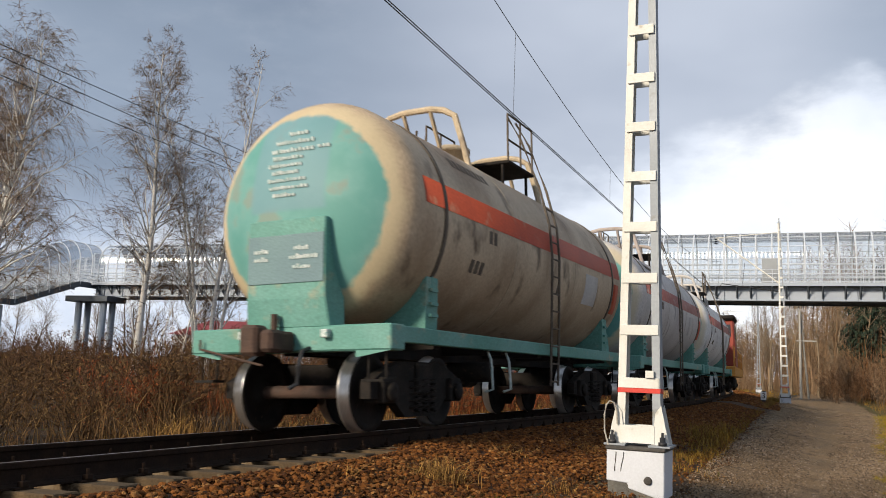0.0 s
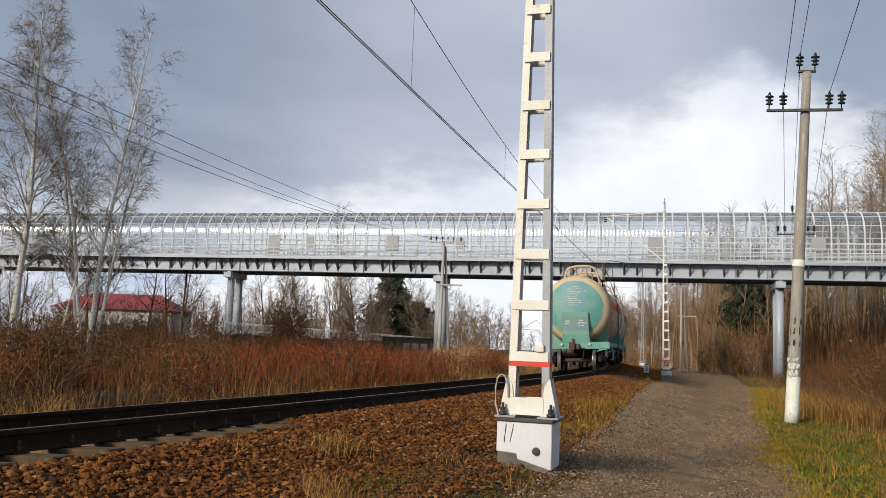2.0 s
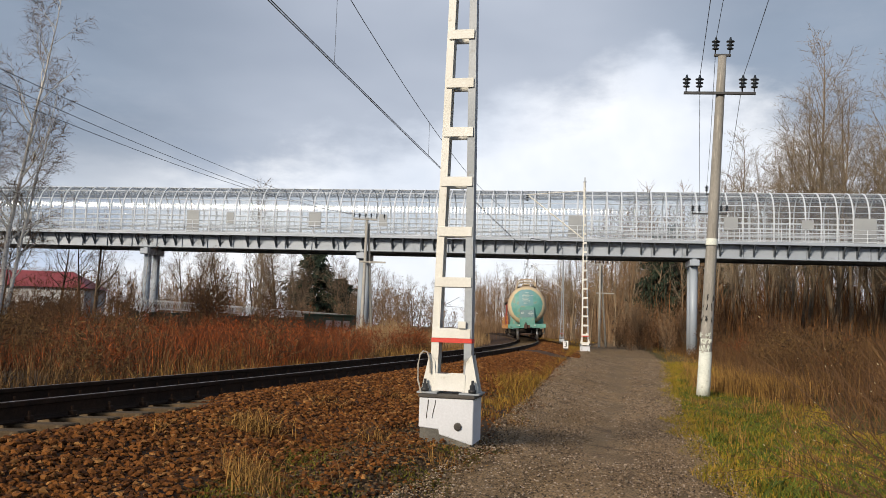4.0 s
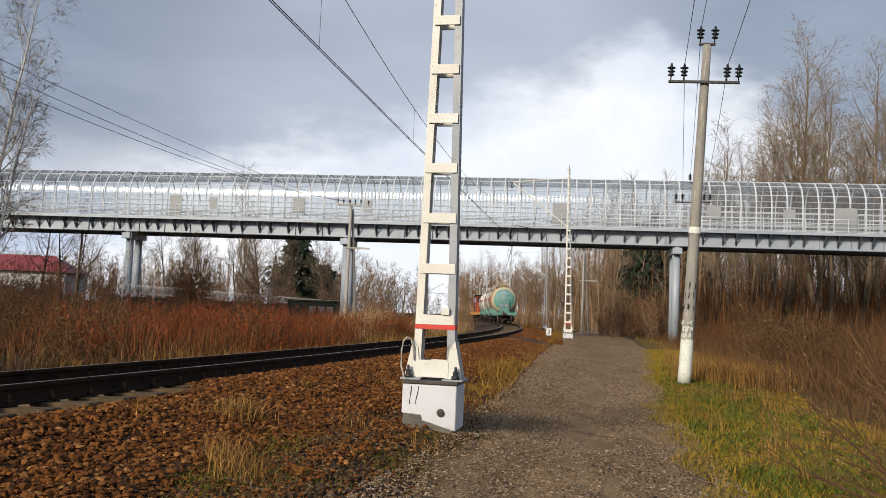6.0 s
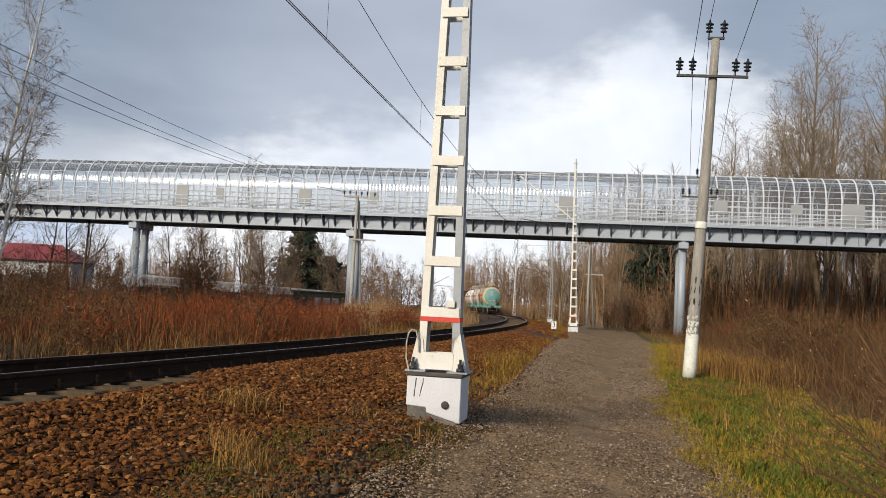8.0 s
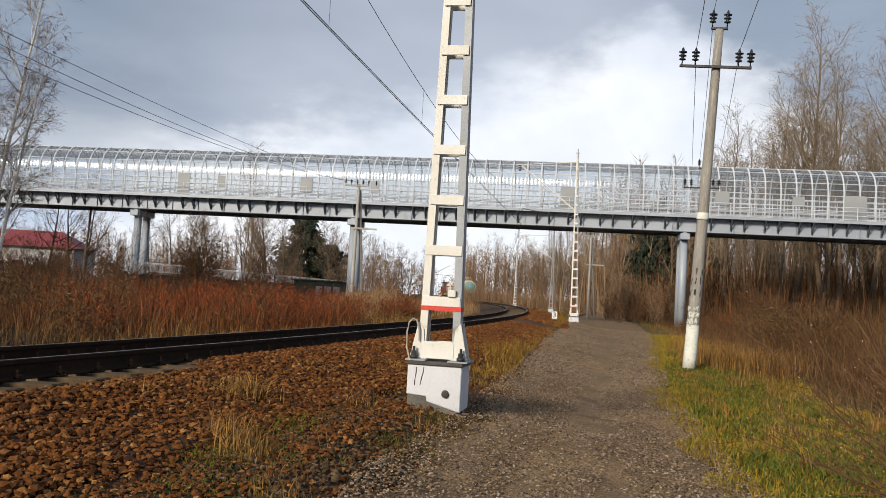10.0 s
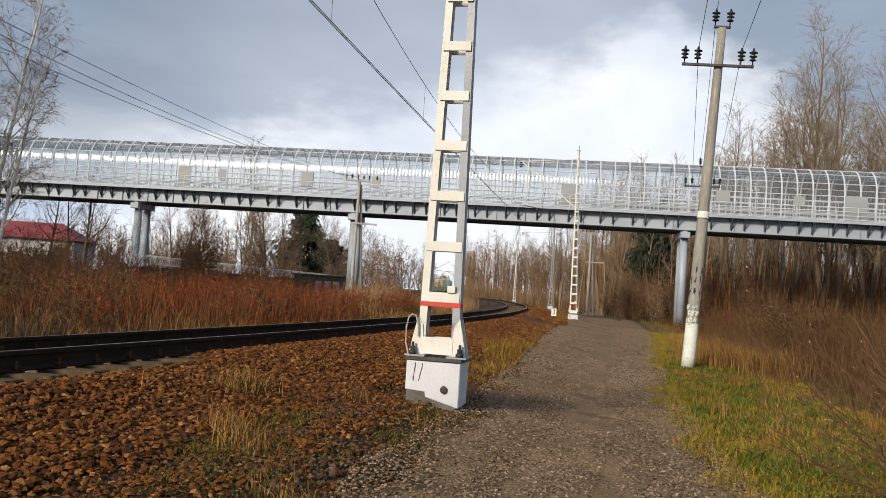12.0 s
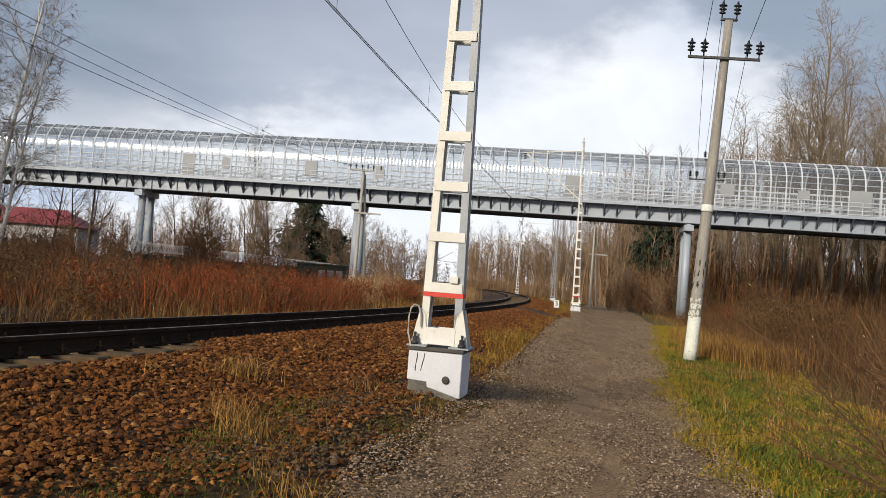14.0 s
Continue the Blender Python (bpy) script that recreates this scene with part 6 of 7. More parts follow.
def tree_parts(seed, height, stems=1, base_r=0.16, first=0.22, limbs=26, sub=8, tw=5, reach=0.26, up=0.9, droop=0.0, wander=0.10, twig_r=0.008, lean=0.0, fork=0.0):
    rng = np.random.default_rng(seed)
    wood, twig = [], []
    for st in range(stems):
        a = rng.uniform(0, 6.28)
        spread = (0.16 if stems > 1 else 0.03) + lean
        H = height * (1 if st == 0 else rng.uniform(0.72, 0.97))
        tr = polyline(rng, (0.25 * math.cos(a) * (stems > 1), 0.25 * math.sin(a) * (stems > 1), -0.3), (math.cos(a) * spread, math.sin(a) * spread, 1), H, 12, 0.045, 0.02)
        rr = [base_r * (1 if st == 0 else 0.8) * (1 - 0.93 * (i / 12) ** 0.9) for i in range(13)]
        wood += [(tr[i], tr[i + 1], rr[i], rr[i + 1]) for i in range(12)]
        for k in range(limbs):
            f = first + (0.98 - first) * (k + rng.uniform(0, 1)) / limbs
            i = min(11, int(f * 12))
            p = tr[i] + (tr[i + 1] - tr[i]) * (f * 12 - i)
            az_ = rng.uniform(0, 6.28)
            steep = up * (0.45 + 0.75 * f)
            L = H * reach * (1.15 - 0.85 * f) * rng.uniform(0.7, 1.2) + 0.5
            if f < first + 0.1:
                L *= 0.8
            d = np.array([math.cos(az_), math.sin(az_), steep])
            lim = polyline(rng, p, d / np.linalg.norm(d), L, 6, wander, 0.07 * up)
            r0 = min(rr[i] * 0.5, 0.018 + L * 0.011)
            lr = [r0 * (1 - 0.85 * j / 6) for j in range(7)]
            wood += [(lim[j], lim[j + 1], lr[j], lr[j + 1]) for j in range(6)]
            for q in range(sub):
                g = rng.uniform(0.2, 1.0)
                j = min(5, int(g * 6))
                pp = lim[j] + (lim[j + 1] - lim[j]) * (g * 6 - j)
                dd = side_dir(rng, lim[j + 1] - lim[j], rng.uniform(0.4, 1.0))
                l2 = L * rng.uniform(0.25, 0.5) * (1.2 - 0.6 * g)
                sb = polyline(rng, pp, dd, l2, 3, wander * 1.3, 0.05 - droop)
                tr_ = max(twig_r, lr[j] * 0.45)
                twig += [(sb[m], sb[m + 1], tr_ * (1 - 0.2 * m), tr_ * (1 - 0.2 * (m + 1))) for m in range(3)]
                for z in range(tw):
                    m = rng.integers(1, 4)
                    d3 = side_dir(rng, sb[m] - sb[m - 1], rng.uniform(0.3, 1.0))
                    t3 = polyline(rng, sb[m], d3, l2 * rng.uniform(0.4, 0.9), 2, 0.16, -droop * 2.6)
                    twig += [(t3[n_], t3[n_ + 1], twig_r * (0.85 - 0.25 * n_), twig_r * (0.6 - 0.25 * n_)) for n_ in range(2)]
    return wood, twig


def make_tree(name, label, category, group, m, bark, twigs, **kw):
    t = thing(name, label, category, group, m)
    wood, twig = tree_parts(**kw)
    if kw["height"] < 6:          # small growth: round main stems, flat side shoots
        twig, wood = twig + [w for w in wood if w[2] < kw["base_r"] * 0.42], [w for w in wood if w[2] >= kw["base_r"] * 0.42]
    V, Fc = tubes(wood, 6 if kw["height"] > 6 else 3)
    o = new("trunk", mesh_from("trunk", V.tolist(), Fc.tolist(), bark, smooth=True))
    o.parent = t
    if kw.get("stems", 1) > 1:
        tagged(o, kind="stuff")
    V, Fc = ribbons(twig, np.random.default_rng(kw["seed"]))
    o = new("crown", mesh_from("crown", V.tolist(), Fc.tolist(), twigs))
    o.parent = t
    tagged(o, "bare fine twigs")
    return t


BIRCH = dict(limbs=46, sub=14, tw=11, reach=0.21, up=1.2, droop=0.08, twig_r=0.010, wander=0.13)
gB, gW, gS = "birches in the field", "bare trees of the wood", "bare shrubs"
b1 = make_tree("birch", "tall bare birch with drooping twigs in the field", "birch tree", gB, pose(-29.1, 45.5, -0.1), M["bark_birch"], M["twig"], seed=36, height=20.6, base_r=0.24, **BIRCH)
b2 = make_tree("birch", "many-stemmed bare birch with white trunks in the field", "birch tree", gB, pose(-26.3, 48.5, -0.1, 0, 0, 40), M["bark_birch"], M["twig"], seed=5, height=20.2, base_r=0.19, stems=4,
               **{**BIRCH, "limbs": 26, "reach": 0.21, "sub": 11, "tw": 9})
b3 = make_tree("birch", "old bare birch with long hanging twigs", "birch tree", gB, pose(-33.2, 38.5, -0.1), M["bark_birch"], M["twig"], seed=9, height=19.0, base_r=0.26,
               **{**BIRCH, "droop": 0.24, "reach": 0.30})
for x, y, r in ((-40, 46, 80), (-46, 52, 150)):
    copy_thing(b1, pose(x, y, -0.1, 0, 0, r))
sb1 = make_tree("birch", "slim young bare birch among the weeds", "birch tree", "young birches", pose(-24.0, 42, -0.1), M["bark_birch"], M["twig_dark"], seed=14, height=7.0, base_r=0.09, lean=0.15, limbs=16, sub=6, tw=4, reach=0.3, up=0.9)
for x, y, r in ((-31, 50, 60), (-21.5, 57, 120), (-35, 55, 200), (-18, 66, 250), (-40, 44, 20)):
    copy_thing(sb1, pose(x, y, -0.1, 0, 0, r))

# wood kinds
W = [make_tree("bare_tree", "tall bare tree at the edge of the wood", "tree", gW, pose(32, 82, -0.1), M["bark_pale"], M["twig_pale"], seed=21, height=24, base_r=0.26, limbs=32, sub=8, tw=5, reach=0.29, up=1.45, first=0.30, twig_r=0.014),
     make_tree("bare_tree", "tall slim bare tree of the wood", "tree", gW, pose(40, 88, -0.1), M["bark_pale"], M["twig_pale"], seed=22, height=22, base_r=0.20, limbs=30, sub=7, tw=5, reach=0.25, up=1.5, first=0.32, twig_r=0.014),
     make_tree("bare_tree", "bare pale-stemmed birch of the wood", "tree", gW, pose(22, 112, -0.1), M["bark_pale"], M["twig_pale"], seed=23, height=16, base_r=0.15, limbs=26, sub=6, tw=3, reach=0.17, up=1.4, first=0.35, twig_r=0.014),
     make_tree("bare_tree", "bushy bare tree behind the fence", "tree", gW, pose(-22, 104, -0.1), M["bark_grey"], M["twig"], seed=24, height=11.5, base_r=0.15, limbs=26, sub=9, tw=5, reach=0.30, up=1.1, first=0.15, twig_r=0.013),
     make_tree("bare_tree", "dark crooked bare tree", "tree", gW, pose(-34, 80, -0.1), M["bark_grey"], M["twig_dark"], seed=25, height=11, base_r=0.2, limbs=16, sub=7, tw=5, reach=0.36, up=0.8, first=0.2, wander=0.2, twig_r=0.012)]
rng = np.random.default_rng(77)


def strew(src, pts):
    for x, y, s in pts:
        o = copy_thing(src, pose(x, y, -0.15, 0, 0, rng.uniform(0, 360)))
        o.scale = (s * rng.uniform(0.9, 1.1), s * rng.uniform(0.9, 1.1), s)


# tall trees on the right, behind the bridge
for k in range(54):
    wx_ = 26 + 38 * rng.uniform(0, 1)
    strew(W[k % 2], [(wx_, 77 + rng.uniform(0, 22), float(np.interp(wx_, [25, 30, 36, 40, 46], [0.72, 0.95, 1.20, 1.0, 1.12])) * rng.uniform(0.8, 1.03))])
strew(W[0], [(36.2, 83, 1.25), (44, 84, 1.05), (50, 80, 1.0), (55, 90, 1.05), (47, 96, 1.0), (38, 100, 1.0), (62, 86, 1.0), (60, 100, 1.1)])
strew(W[1], [(33, 92, 0.85), (42, 79, 1.0), (53, 86, 1.02), (58, 81, 1.0), (66, 92, 1.0), (35, 110, 1.0), (48, 110, 1.0), (30, 103, 0.9), (26, 120, 0.9), (40, 120, 0.95)])
for k in range(26):
    u = rng.uniform(0, 1)
    strew(W[1 + k % 2], [(24 + 44 * u, 98 + rng.uniform(0, 40), rng.uniform(0.9, 1.05) * min(1.0, 0.62 + 0.8 * u))])
# far wood round the curve
for k in range(46):
    x = rng.uniform(4, 62)
    strew(W[(2, 2, 1, 3)[k % 4]], [(x, 178 + rng.uniform(0, 55) + 0.3 * abs(x - 25), rng.uniform(0.85, 1.15) * (0.72 if k % 4 == 2 else 1))])
for k in range(16):
    strew(W[2], [(17.5 + rng.uniform(0, 9), 106 + rng.uniform(0, 60), rng.uniform(0.8, 1.1))])
# behind the fence on the left
strew(W[3], [(-27, 97, 1.0), (-31, 106, 1.1), (-24, 112, 1.0), (-19, 100, 0.9), (-13, 118, 0.95), (-36, 112, 1.0), (-17, 124, 1.0), (-28, 122, 1.1), (-12.5, 97, 0.75), (-33, 95, 0.8)])
strew(W[2], [(-22.5, 99, 0.7), (-26, 118, 0.8), (-30, 126, 0.9), (-20, 130, 0.85)])
strew(W[0], [(-30, 128, 0.92)])
strew(W[4], [(-37, 84, 1.0), (-42, 90, 1.05), (-46, 86, 0.9), (-52, 96, 1.0), (-39.5, 93, 0.9), (-58, 92, 1.0), (-64, 98, 1.0), (-50, 78, 0.8)])
strew(W[3], [(-8, 150, 0.85), (-4, 170, 0.9), (-13, 145, 0.9), (-16, 160, 1.0), (-9, 134, 0.8), (-22, 150, 1.0), (-6.5, 142, 0.7), (-40, 140, 1.0), (-70, 130, 1.1), (-56, 135, 1.0), (-84, 120, 1.1), (-66, 84, 0.7), (-74, 90, 0.8)])

# far bushes: many upright stems
sh = make_tree("shrub", "dense bare brown shrub", "shrub", gS, pose(-10, 120, -0.1), M["bark_grey"], M["twig_warm"], seed=31, height=5.2, base_r=0.05, stems=8, limbs=8, sub=4, tw=3, reach=0.26, up=1.5, first=0.1, twig_r=0.018)
sd = make_tree("shrub", "dense dark bare shrub", "shrub", gS, pose(-30, 60, -0.1), M["bark_grey"], M["twig_dark"], seed=32, height=3.4, base_r=0.03, stems=7, limbs=8, sub=4, tw=3, reach=0.28, up=1.3, first=0.1, twig_r=0.014)
strew(sh, [(-12, 124, 1.3), (-8.5, 127, 1.5), (-10.5, 132, 1.7), (-7.5, 138, 1.5), (-5, 145, 1.4), (-9, 146, 1.6), (-3.5, 152, 1.2), (-13.5, 119, 1.2), (-1.5, 165, 1.1), (-5, 160, 1.5), (-15, 112, 1.0)])
strew(sh, [(-5 - 8 * rng.uniform(0, 1), 96 + 22 * rng.uniform(0, 1), rng.uniform(0.45, 0.75)) for k in range(12)])
strew(sh, [(-17 - 22 * rng.uniform(0, 1), 98 + 22 * rng.uniform(0, 1), rng.uniform(0.7, 1.1)) for k in range(16)])
strew(W[3], [(-19 - 16 * rng.uniform(0, 1), 104 + 26 * rng.uniform(0, 1), rng.uniform(0.75, 1.05)) for k in range(9)])
strew(sd, [(-17 - 24 * rng.uniform(0, 1), 26 + 17 * rng.uniform(0, 1), rng.uniform(0.45, 0.8)) for k in range(64)])
for k in range(44):
    strew(sd, [(-17 - 32 * rng.uniform(0, 1), 43 + rng.uniform(0, 14), rng.uniform(0.6, 0.95))])
for k in range(70):
    strew(sd, [(-13 - 52 * rng.uniform(0, 1), 52 + rng.uniform(0, 34), rng.uniform(0.7, 1.45))])
for k in range(46):
    strew(sd, [(15 + 40 * rng.uniform(0, 1), 58 + rng.uniform(0, 50), rng.uniform(0.7, 1.2))])
for k in range(60):
    strew(sh, [(18 + 42 * rng.uniform(0, 1), 77 + 30 * rng.uniform(0, 1), rng.uniform(0.6, 1.1))])
for k in range(24):
    strew(sh, [(4 + 18 * rng.uniform(0, 1), 168 + 40 * rng.uniform(0, 1), rng.uniform(0.6, 1.2))])
for k in range(14):
    strew(sh, [(16 + 8 * rng.uniform(0, 1) + 0.2 * k, 74 + 9 * k * 0.8, rng.uniform(0.45, 0.8))])


def spruce(m, height=10.5, seed=4):
    t = thing("spruce", "dark green ragged spruce behind the fence", "spruce tree", "spruces", m)
    rg = np.random.default_rng(seed)
    bm = bmesh.new()
    rod(bm, (0, 0, -0.3), (0.1, 0, height), 0.17, 0.02, n=8)
    part("trunk", bm, M["bark_grey"], t)
    V, Fc, wood = [], [], []
    z = height * 0.30
    while z < height - 0.1:
        f = z / height
        for k in range(rg.integers(4, 7)):
            a = rg.uniform(0, 6.28)
            L = float(np.interp(f, [0.3, 0.42, 0.6, 0.8, 1.0], [3.4, 5.4, 4.2, 2.8, 0.5])) * rg.uniform(0.35, 1.1)
            pts = polyline(rg, (0, 0, z), (math.cos(a), math.sin(a), 0.15 - 0.35 * (1 - f)), L, 6, 0.07, 0.02)
            wood += [(pts[i], pts[i + 1], 0.03, 0.02) for i in range(6)]
            for i in range(1, 7):
                for q in range(7):
                    c = pts[i] + rg.normal(0, 0.22, 3)
                    d = side_dir(rg, pts[i] - pts[i - 1], rg.uniform(0.3, 1.1))
                    d[2] -= 0.45
                    d *= rg.uniform(0.3, 0.7)
                    s_ = np.cross(d, rg.normal(0, 1, 3))
                    s_ *= 0.12 / (np.linalg.norm(s_) + 1e-9)
                    n0 = len(V)
                    V += [tuple(c - s_), tuple(c + s_), tuple(c + d * 0.6 + s_ * 0.8), tuple(c + d), tuple(c + d * 0.6 - s_ * 0.8)]
                    Fc.append((n0, n0 + 1, n0 + 2, n0 + 3, n0 + 4))
        z += 0.33
    o = new("crown", mesh_from("crown", V, Fc, M["needle"]))
    o.parent = t
    Vw, Fw = tubes(wood, 4)
    o = new("branch", mesh_from("branch", Vw.tolist(), Fw.tolist(), M["bark_grey"]))
    o.parent = t
    tagged(o, kind="stuff")
    return t


sp = spruce(pose(-21.9, 129, -0.15), 12.6)
o = copy_thing(sp, pose(-18.2, 133, -0.15, 0, 0, 130))
o.scale = (0.8, 0.8, 0.66)
for x, y, s, r in ((25.5, 112, 1.14, 40), (29, 118, 1.3, 90), (27.5, 124, 1.2, 10), (36, 122, 1.2, 300)):
    o = copy_thing(sp, pose(x, y, -0.2, 0, 0, r))
    o.scale = (s * 0.5, s * 0.5, s)
    tagged(o, "dark green spruce in the wood")

# ---- grass, weeds, litter ----


def blades(name, label, cat, x, y, z, h, w, lean, mat, rg, bend=0.5):
    """Thin tapering bent stalks, each three triangles."""
    n = len(x)
    # patches of lower and higher growth
    h = h * (0.75 + 0.42 * np.sin(x * 0.9 + 1.3 * np.sin(y * 0.5)) * np.sin(y * 0.7 + 0.8 * np.sin(x * 0.6)) + 0.15 * np.sin(x * 3.1 + y * 2.3))
    a = rg.uniform(0, 2 * math.pi, n)
    la = rg.uniform(0, 2 * math.pi, n)
    ln = np.abs(rg.normal(0, lean, n)) * h
    wx, wy = np.cos(a) * w / 2, np.sin(a) * w / 2
    lx, ly = np.cos(la) * ln, np.sin(la) * ln
    P = np.empty((n, 5, 3))
    P[:, 0] = np.stack([x - wx, y - wy, z], -1)
    P[:, 1] = np.stack([x + wx, y + wy, z], -1)
    mz = z + h * 0.55
    P[:, 2] = np.stack([x + lx * bend * 0.5 + wx * 0.8, y + ly * bend * 0.5 + wy * 0.8, mz], -1)
    P[:, 3] = np.stack([x + lx * bend * 0.5 - wx * 0.8, y + ly * bend * 0.5 - wy * 0.8, mz], -1)
    P[:, 4] = np.stack([x + lx, y + ly, z + h], -1)
    i = np.arange(n)[:, None] * 5
    q = (i + np.array([[0, 1, 2, 3]])).tolist()
    t = (i + np.array([[3, 2, 4]])).tolist()
    return tagged(new(name, mesh_from(name, P.reshape(-1, 3).tolist(), q + t, mat)), label, cat, kind="stuff")


def clumped(rg, n, s0, s1, d0, d1, power=1.0, per=14, r=0.35):
    """Points in tufts along the track: s along it, d beside it."""
    m = max(1, n // per)
    s = s0 + (s1 - s0) * rg.uniform(0, 1, m) ** power
    d = rg.uniform(d0, d1, m)
    s, d = np.repeat(s, per), np.repeat(d, per)
    x, y = place_on_track(s, d)
    return x + rg.normal(0, r, len(x)), y + rg.normal(0, r, len(x))


rg = np.random.default_rng(12)
G = ground_z
# field left of the track: yellow fringe, then brown weeds, then the red-brown thicket
x, y = clumped(rg, 9000, -14, 60, -6.4, -3.7, 1.0, 45, 0.26)
blades("dry_grass", "yellowed dry grass along the ballast", "grass", x, y, G(x, y) - 0.05, rg.uniform(0.15, 0.7, len(x)), 0.016, 0.75, M["straw"], rg, 0.3)
x, y = rg.normal(-7.4, 0.5, 700), rg.normal(28.5, 0.9, 700)
blades("dry_grass", "pale straw clump in the field", "grass", x, y, G(x, y) - 0.05, rg.uniform(0.3, 0.9, len(x)), 0.02, 0.7, M["straw"], rg, 0.3)
x, y = clumped(rg, 27000, -16, 70, -16, -4.6, 1.0, 45, 0.36)
blades("weeds", "tall brown dead weeds in the field", "weeds", x, y, G(x, y) - 0.05, rg.uniform(0.25, 1.35, len(x)), 0.017, 0.7, M["weeds"], rg)
x, y = clumped(rg, 30000, -20, 110, -60, -12, 1.0, 12, 0.7)
blades("weeds", "tall brown dead weeds in the field", "weeds", x, y, G(x, y) - 0.05, rg.uniform(0.6, 1.9, len(x)), 0.028, 0.45, M["twig_dark"], rg)
x, y = clumped(rg, 34000, 8, 62, -16, -4.9, 1.0, 50, 0.36)
k = (x > -16.5) & (y > 23) & (y < 58) & (x < -0.108 * y)
x, y = x[k], y[k]
blades("red_thicket", "red-brown thicket of thin stems", "shrubs", x, y, G(x, y) - 0.05, rg.uniform(0.4, 1.7, len(x)), 0.016, 0.6, M["redstem"], rg)
x, y = clumped(rg, 7000, 52, 90, -9, -4.0, 1.0, 14, 0.35)
blades("dry_grass", "tall pale dry reed grass", "grass", x, y, G(x, y) - 0.05, rg.uniform(0.7, 1.6, len(x)), 0.026, 0.3, M["reed"], rg)
x, y = -2.6 - 4.0 * rg.uniform(0, 1, 6500), 45 + 20 * rg.uniform(0, 1, 6500)
blades("dry_grass", "stand of tall pale reeds beside the bend", "grass", x, y, G(x, y) - 0.05, rg.uniform(0.8, 1.9, len(x)), 0.026, 0.35, M["reed"], rg)
x, y = clumped(rg, 9000, 90, 230, -30, -3.6, 1.0, 12, 0.8)
blades("weeds", "far brown weeds", "weeds", x, y, G(x, y) - 0.05, rg.uniform(0.5, 1.5, len(x)), 0.05, 0.2, M["weeds"], rg)
x, y = clumped(rg, 12000, 60, 230, 3.6, 30, 1.0, 12, 0.8)
l, r = path_edges(y)
k = (x < l - 0.4) | (x > r + 0.4)
x, y = x[k], y[k]
blades("dry_grass", "far dry grass by the track", "grass", x, y, G(x, y) - 0.05, rg.uniform(0.12, 0.5, len(x)), 0.035, 0.6, M["olive"], rg)
# shoulder between the ballast and the path
x, y = clumped(rg, 1300, -6, 9, 2.7, 4.6, 1.0, 60, 0.10)
blades("dry_grass", "straw-coloured grass tufts on the shoulder", "grass", x, y, G(x, y) - 0.04, rg.uniform(0.08, 0.30, len(x)), 0.006, 0.9, M["straw"], rg)
x, y = clumped(rg, 34000, 6.5, 62, 2.8, 6.4, 0.9, 40, 0.22)
l, r = path_edges(y)
k = (x < l - 0.05) & ((y > 12.0) | (rg.uniform(0, 1, len(x)) < 0.2))
x, y = x[k], y[k]
blades("dry_grass", "olive and straw grass on the shoulder", "grass", x, y, G(x, y) - 0.04, rg.uniform(0.08, 0.36, len(x)) * np.clip((y - 7) / 8, 0.35, 1), 0.014, 0.9, M["olive"], rg)
# flat moss cushions
x, y = (np.concatenate([rg.normal(c, w, n) for c, w, n in v]) for v in (((-2.05, 0.32, 4200), (-1.75, 0.26, 3000), (-1.5, 0.2, 1500)), ((6.9, 0.35, 4200), (7.8, 0.3, 3000), (9.2, 0.3, 1500))))
blades("moss", "yellow-green moss cushions on the shoulder", "moss", x, y, G(x, y) - 0.045, rg.uniform(0.02, 0.045, len(x)), 0.014, 1.3, M["moss"], rg)
# straw tufts
x, y = (np.concatenate([rg.normal(c, w, n) for c, w, n in v]) for v in (((-2.02, 0.16, 620), (-1.75, 0.16, 480), (-1.1, 0.18, 420), (-2.6, 0.14, 160)), ((8.4, 0.14, 620), (10.9, 0.22, 480), (12.6, 0.25, 420), (7.6, 0.14, 160))))
blades("dry_grass", "arching straw tufts at the foot of the ballast", "grass", x, y, G(x, y) - 0.04, rg.uniform(0.10, 0.34, len(x)), 0.009, 1.15, M["straw"], rg, 0.3)
x, y = clumped(rg, 2600, -8, 12, 2.7, 4.9, 1.0, 26, 0.14)
blades("weeds", "thin brown dead stalks on the shoulder", "weeds", x, y, G(x, y) - 0.04, rg.uniform(0.05, 0.24, len(x)), 0.0045, 1.1, M["weeds"], rg)
# moss and low green on the shoulder
x, y = clumped(rg, 14000, -7, 10, 2.9, 4.9, 1.0, 420, 0.24)
blades("moss", "low green moss and grass on the shoulder", "grass", x, y, G(x, y) - 0.045, rg.uniform(0.03, 0.055, len(x)), 0.010, 1.2, M["moss"], rg)
# green verge right of the path
n = 70000
y = 4 + 46 * rg.uniform(0, 1, n) ** 1.7
l, r = path_edges(y)
x = r - 0.25 + 3.6 * rg.uniform(0, 1, n) ** 1.1 + 0.18 * np.sin(y * 3)
blades("green_grass", "short mossy green grass beside the path", "grass", x, y, G(x, y) - 0.04, rg.uniform(0.04, 0.14, n), 0.012, 1.1, M["green"], rg)
m_ = 420
yc_ = 5 + 26 * rg.uniform(0, 1, m_) ** 1.3
xc_ = path_edges(yc_)[1] + 0.25 + 2.4 * rg.uniform(0, 1, m_)
x, y = np.repeat(xc_, 26) + rg.normal(0, 0.13, m_ * 26), np.repeat(yc_, 26) + rg.normal(0, 0.16, m_ * 26)
blades("herbs", "clumps of low green leaves in the verge", "plants", x, y, G(x, y) - 0.03, rg.uniform(0.05, 0.15, len(x)), 0.026, 1.0, M["herb"], rg)
m_ = 80
yc_ = 5 + 40 * rg.uniform(0, 1, m_) ** 1.3
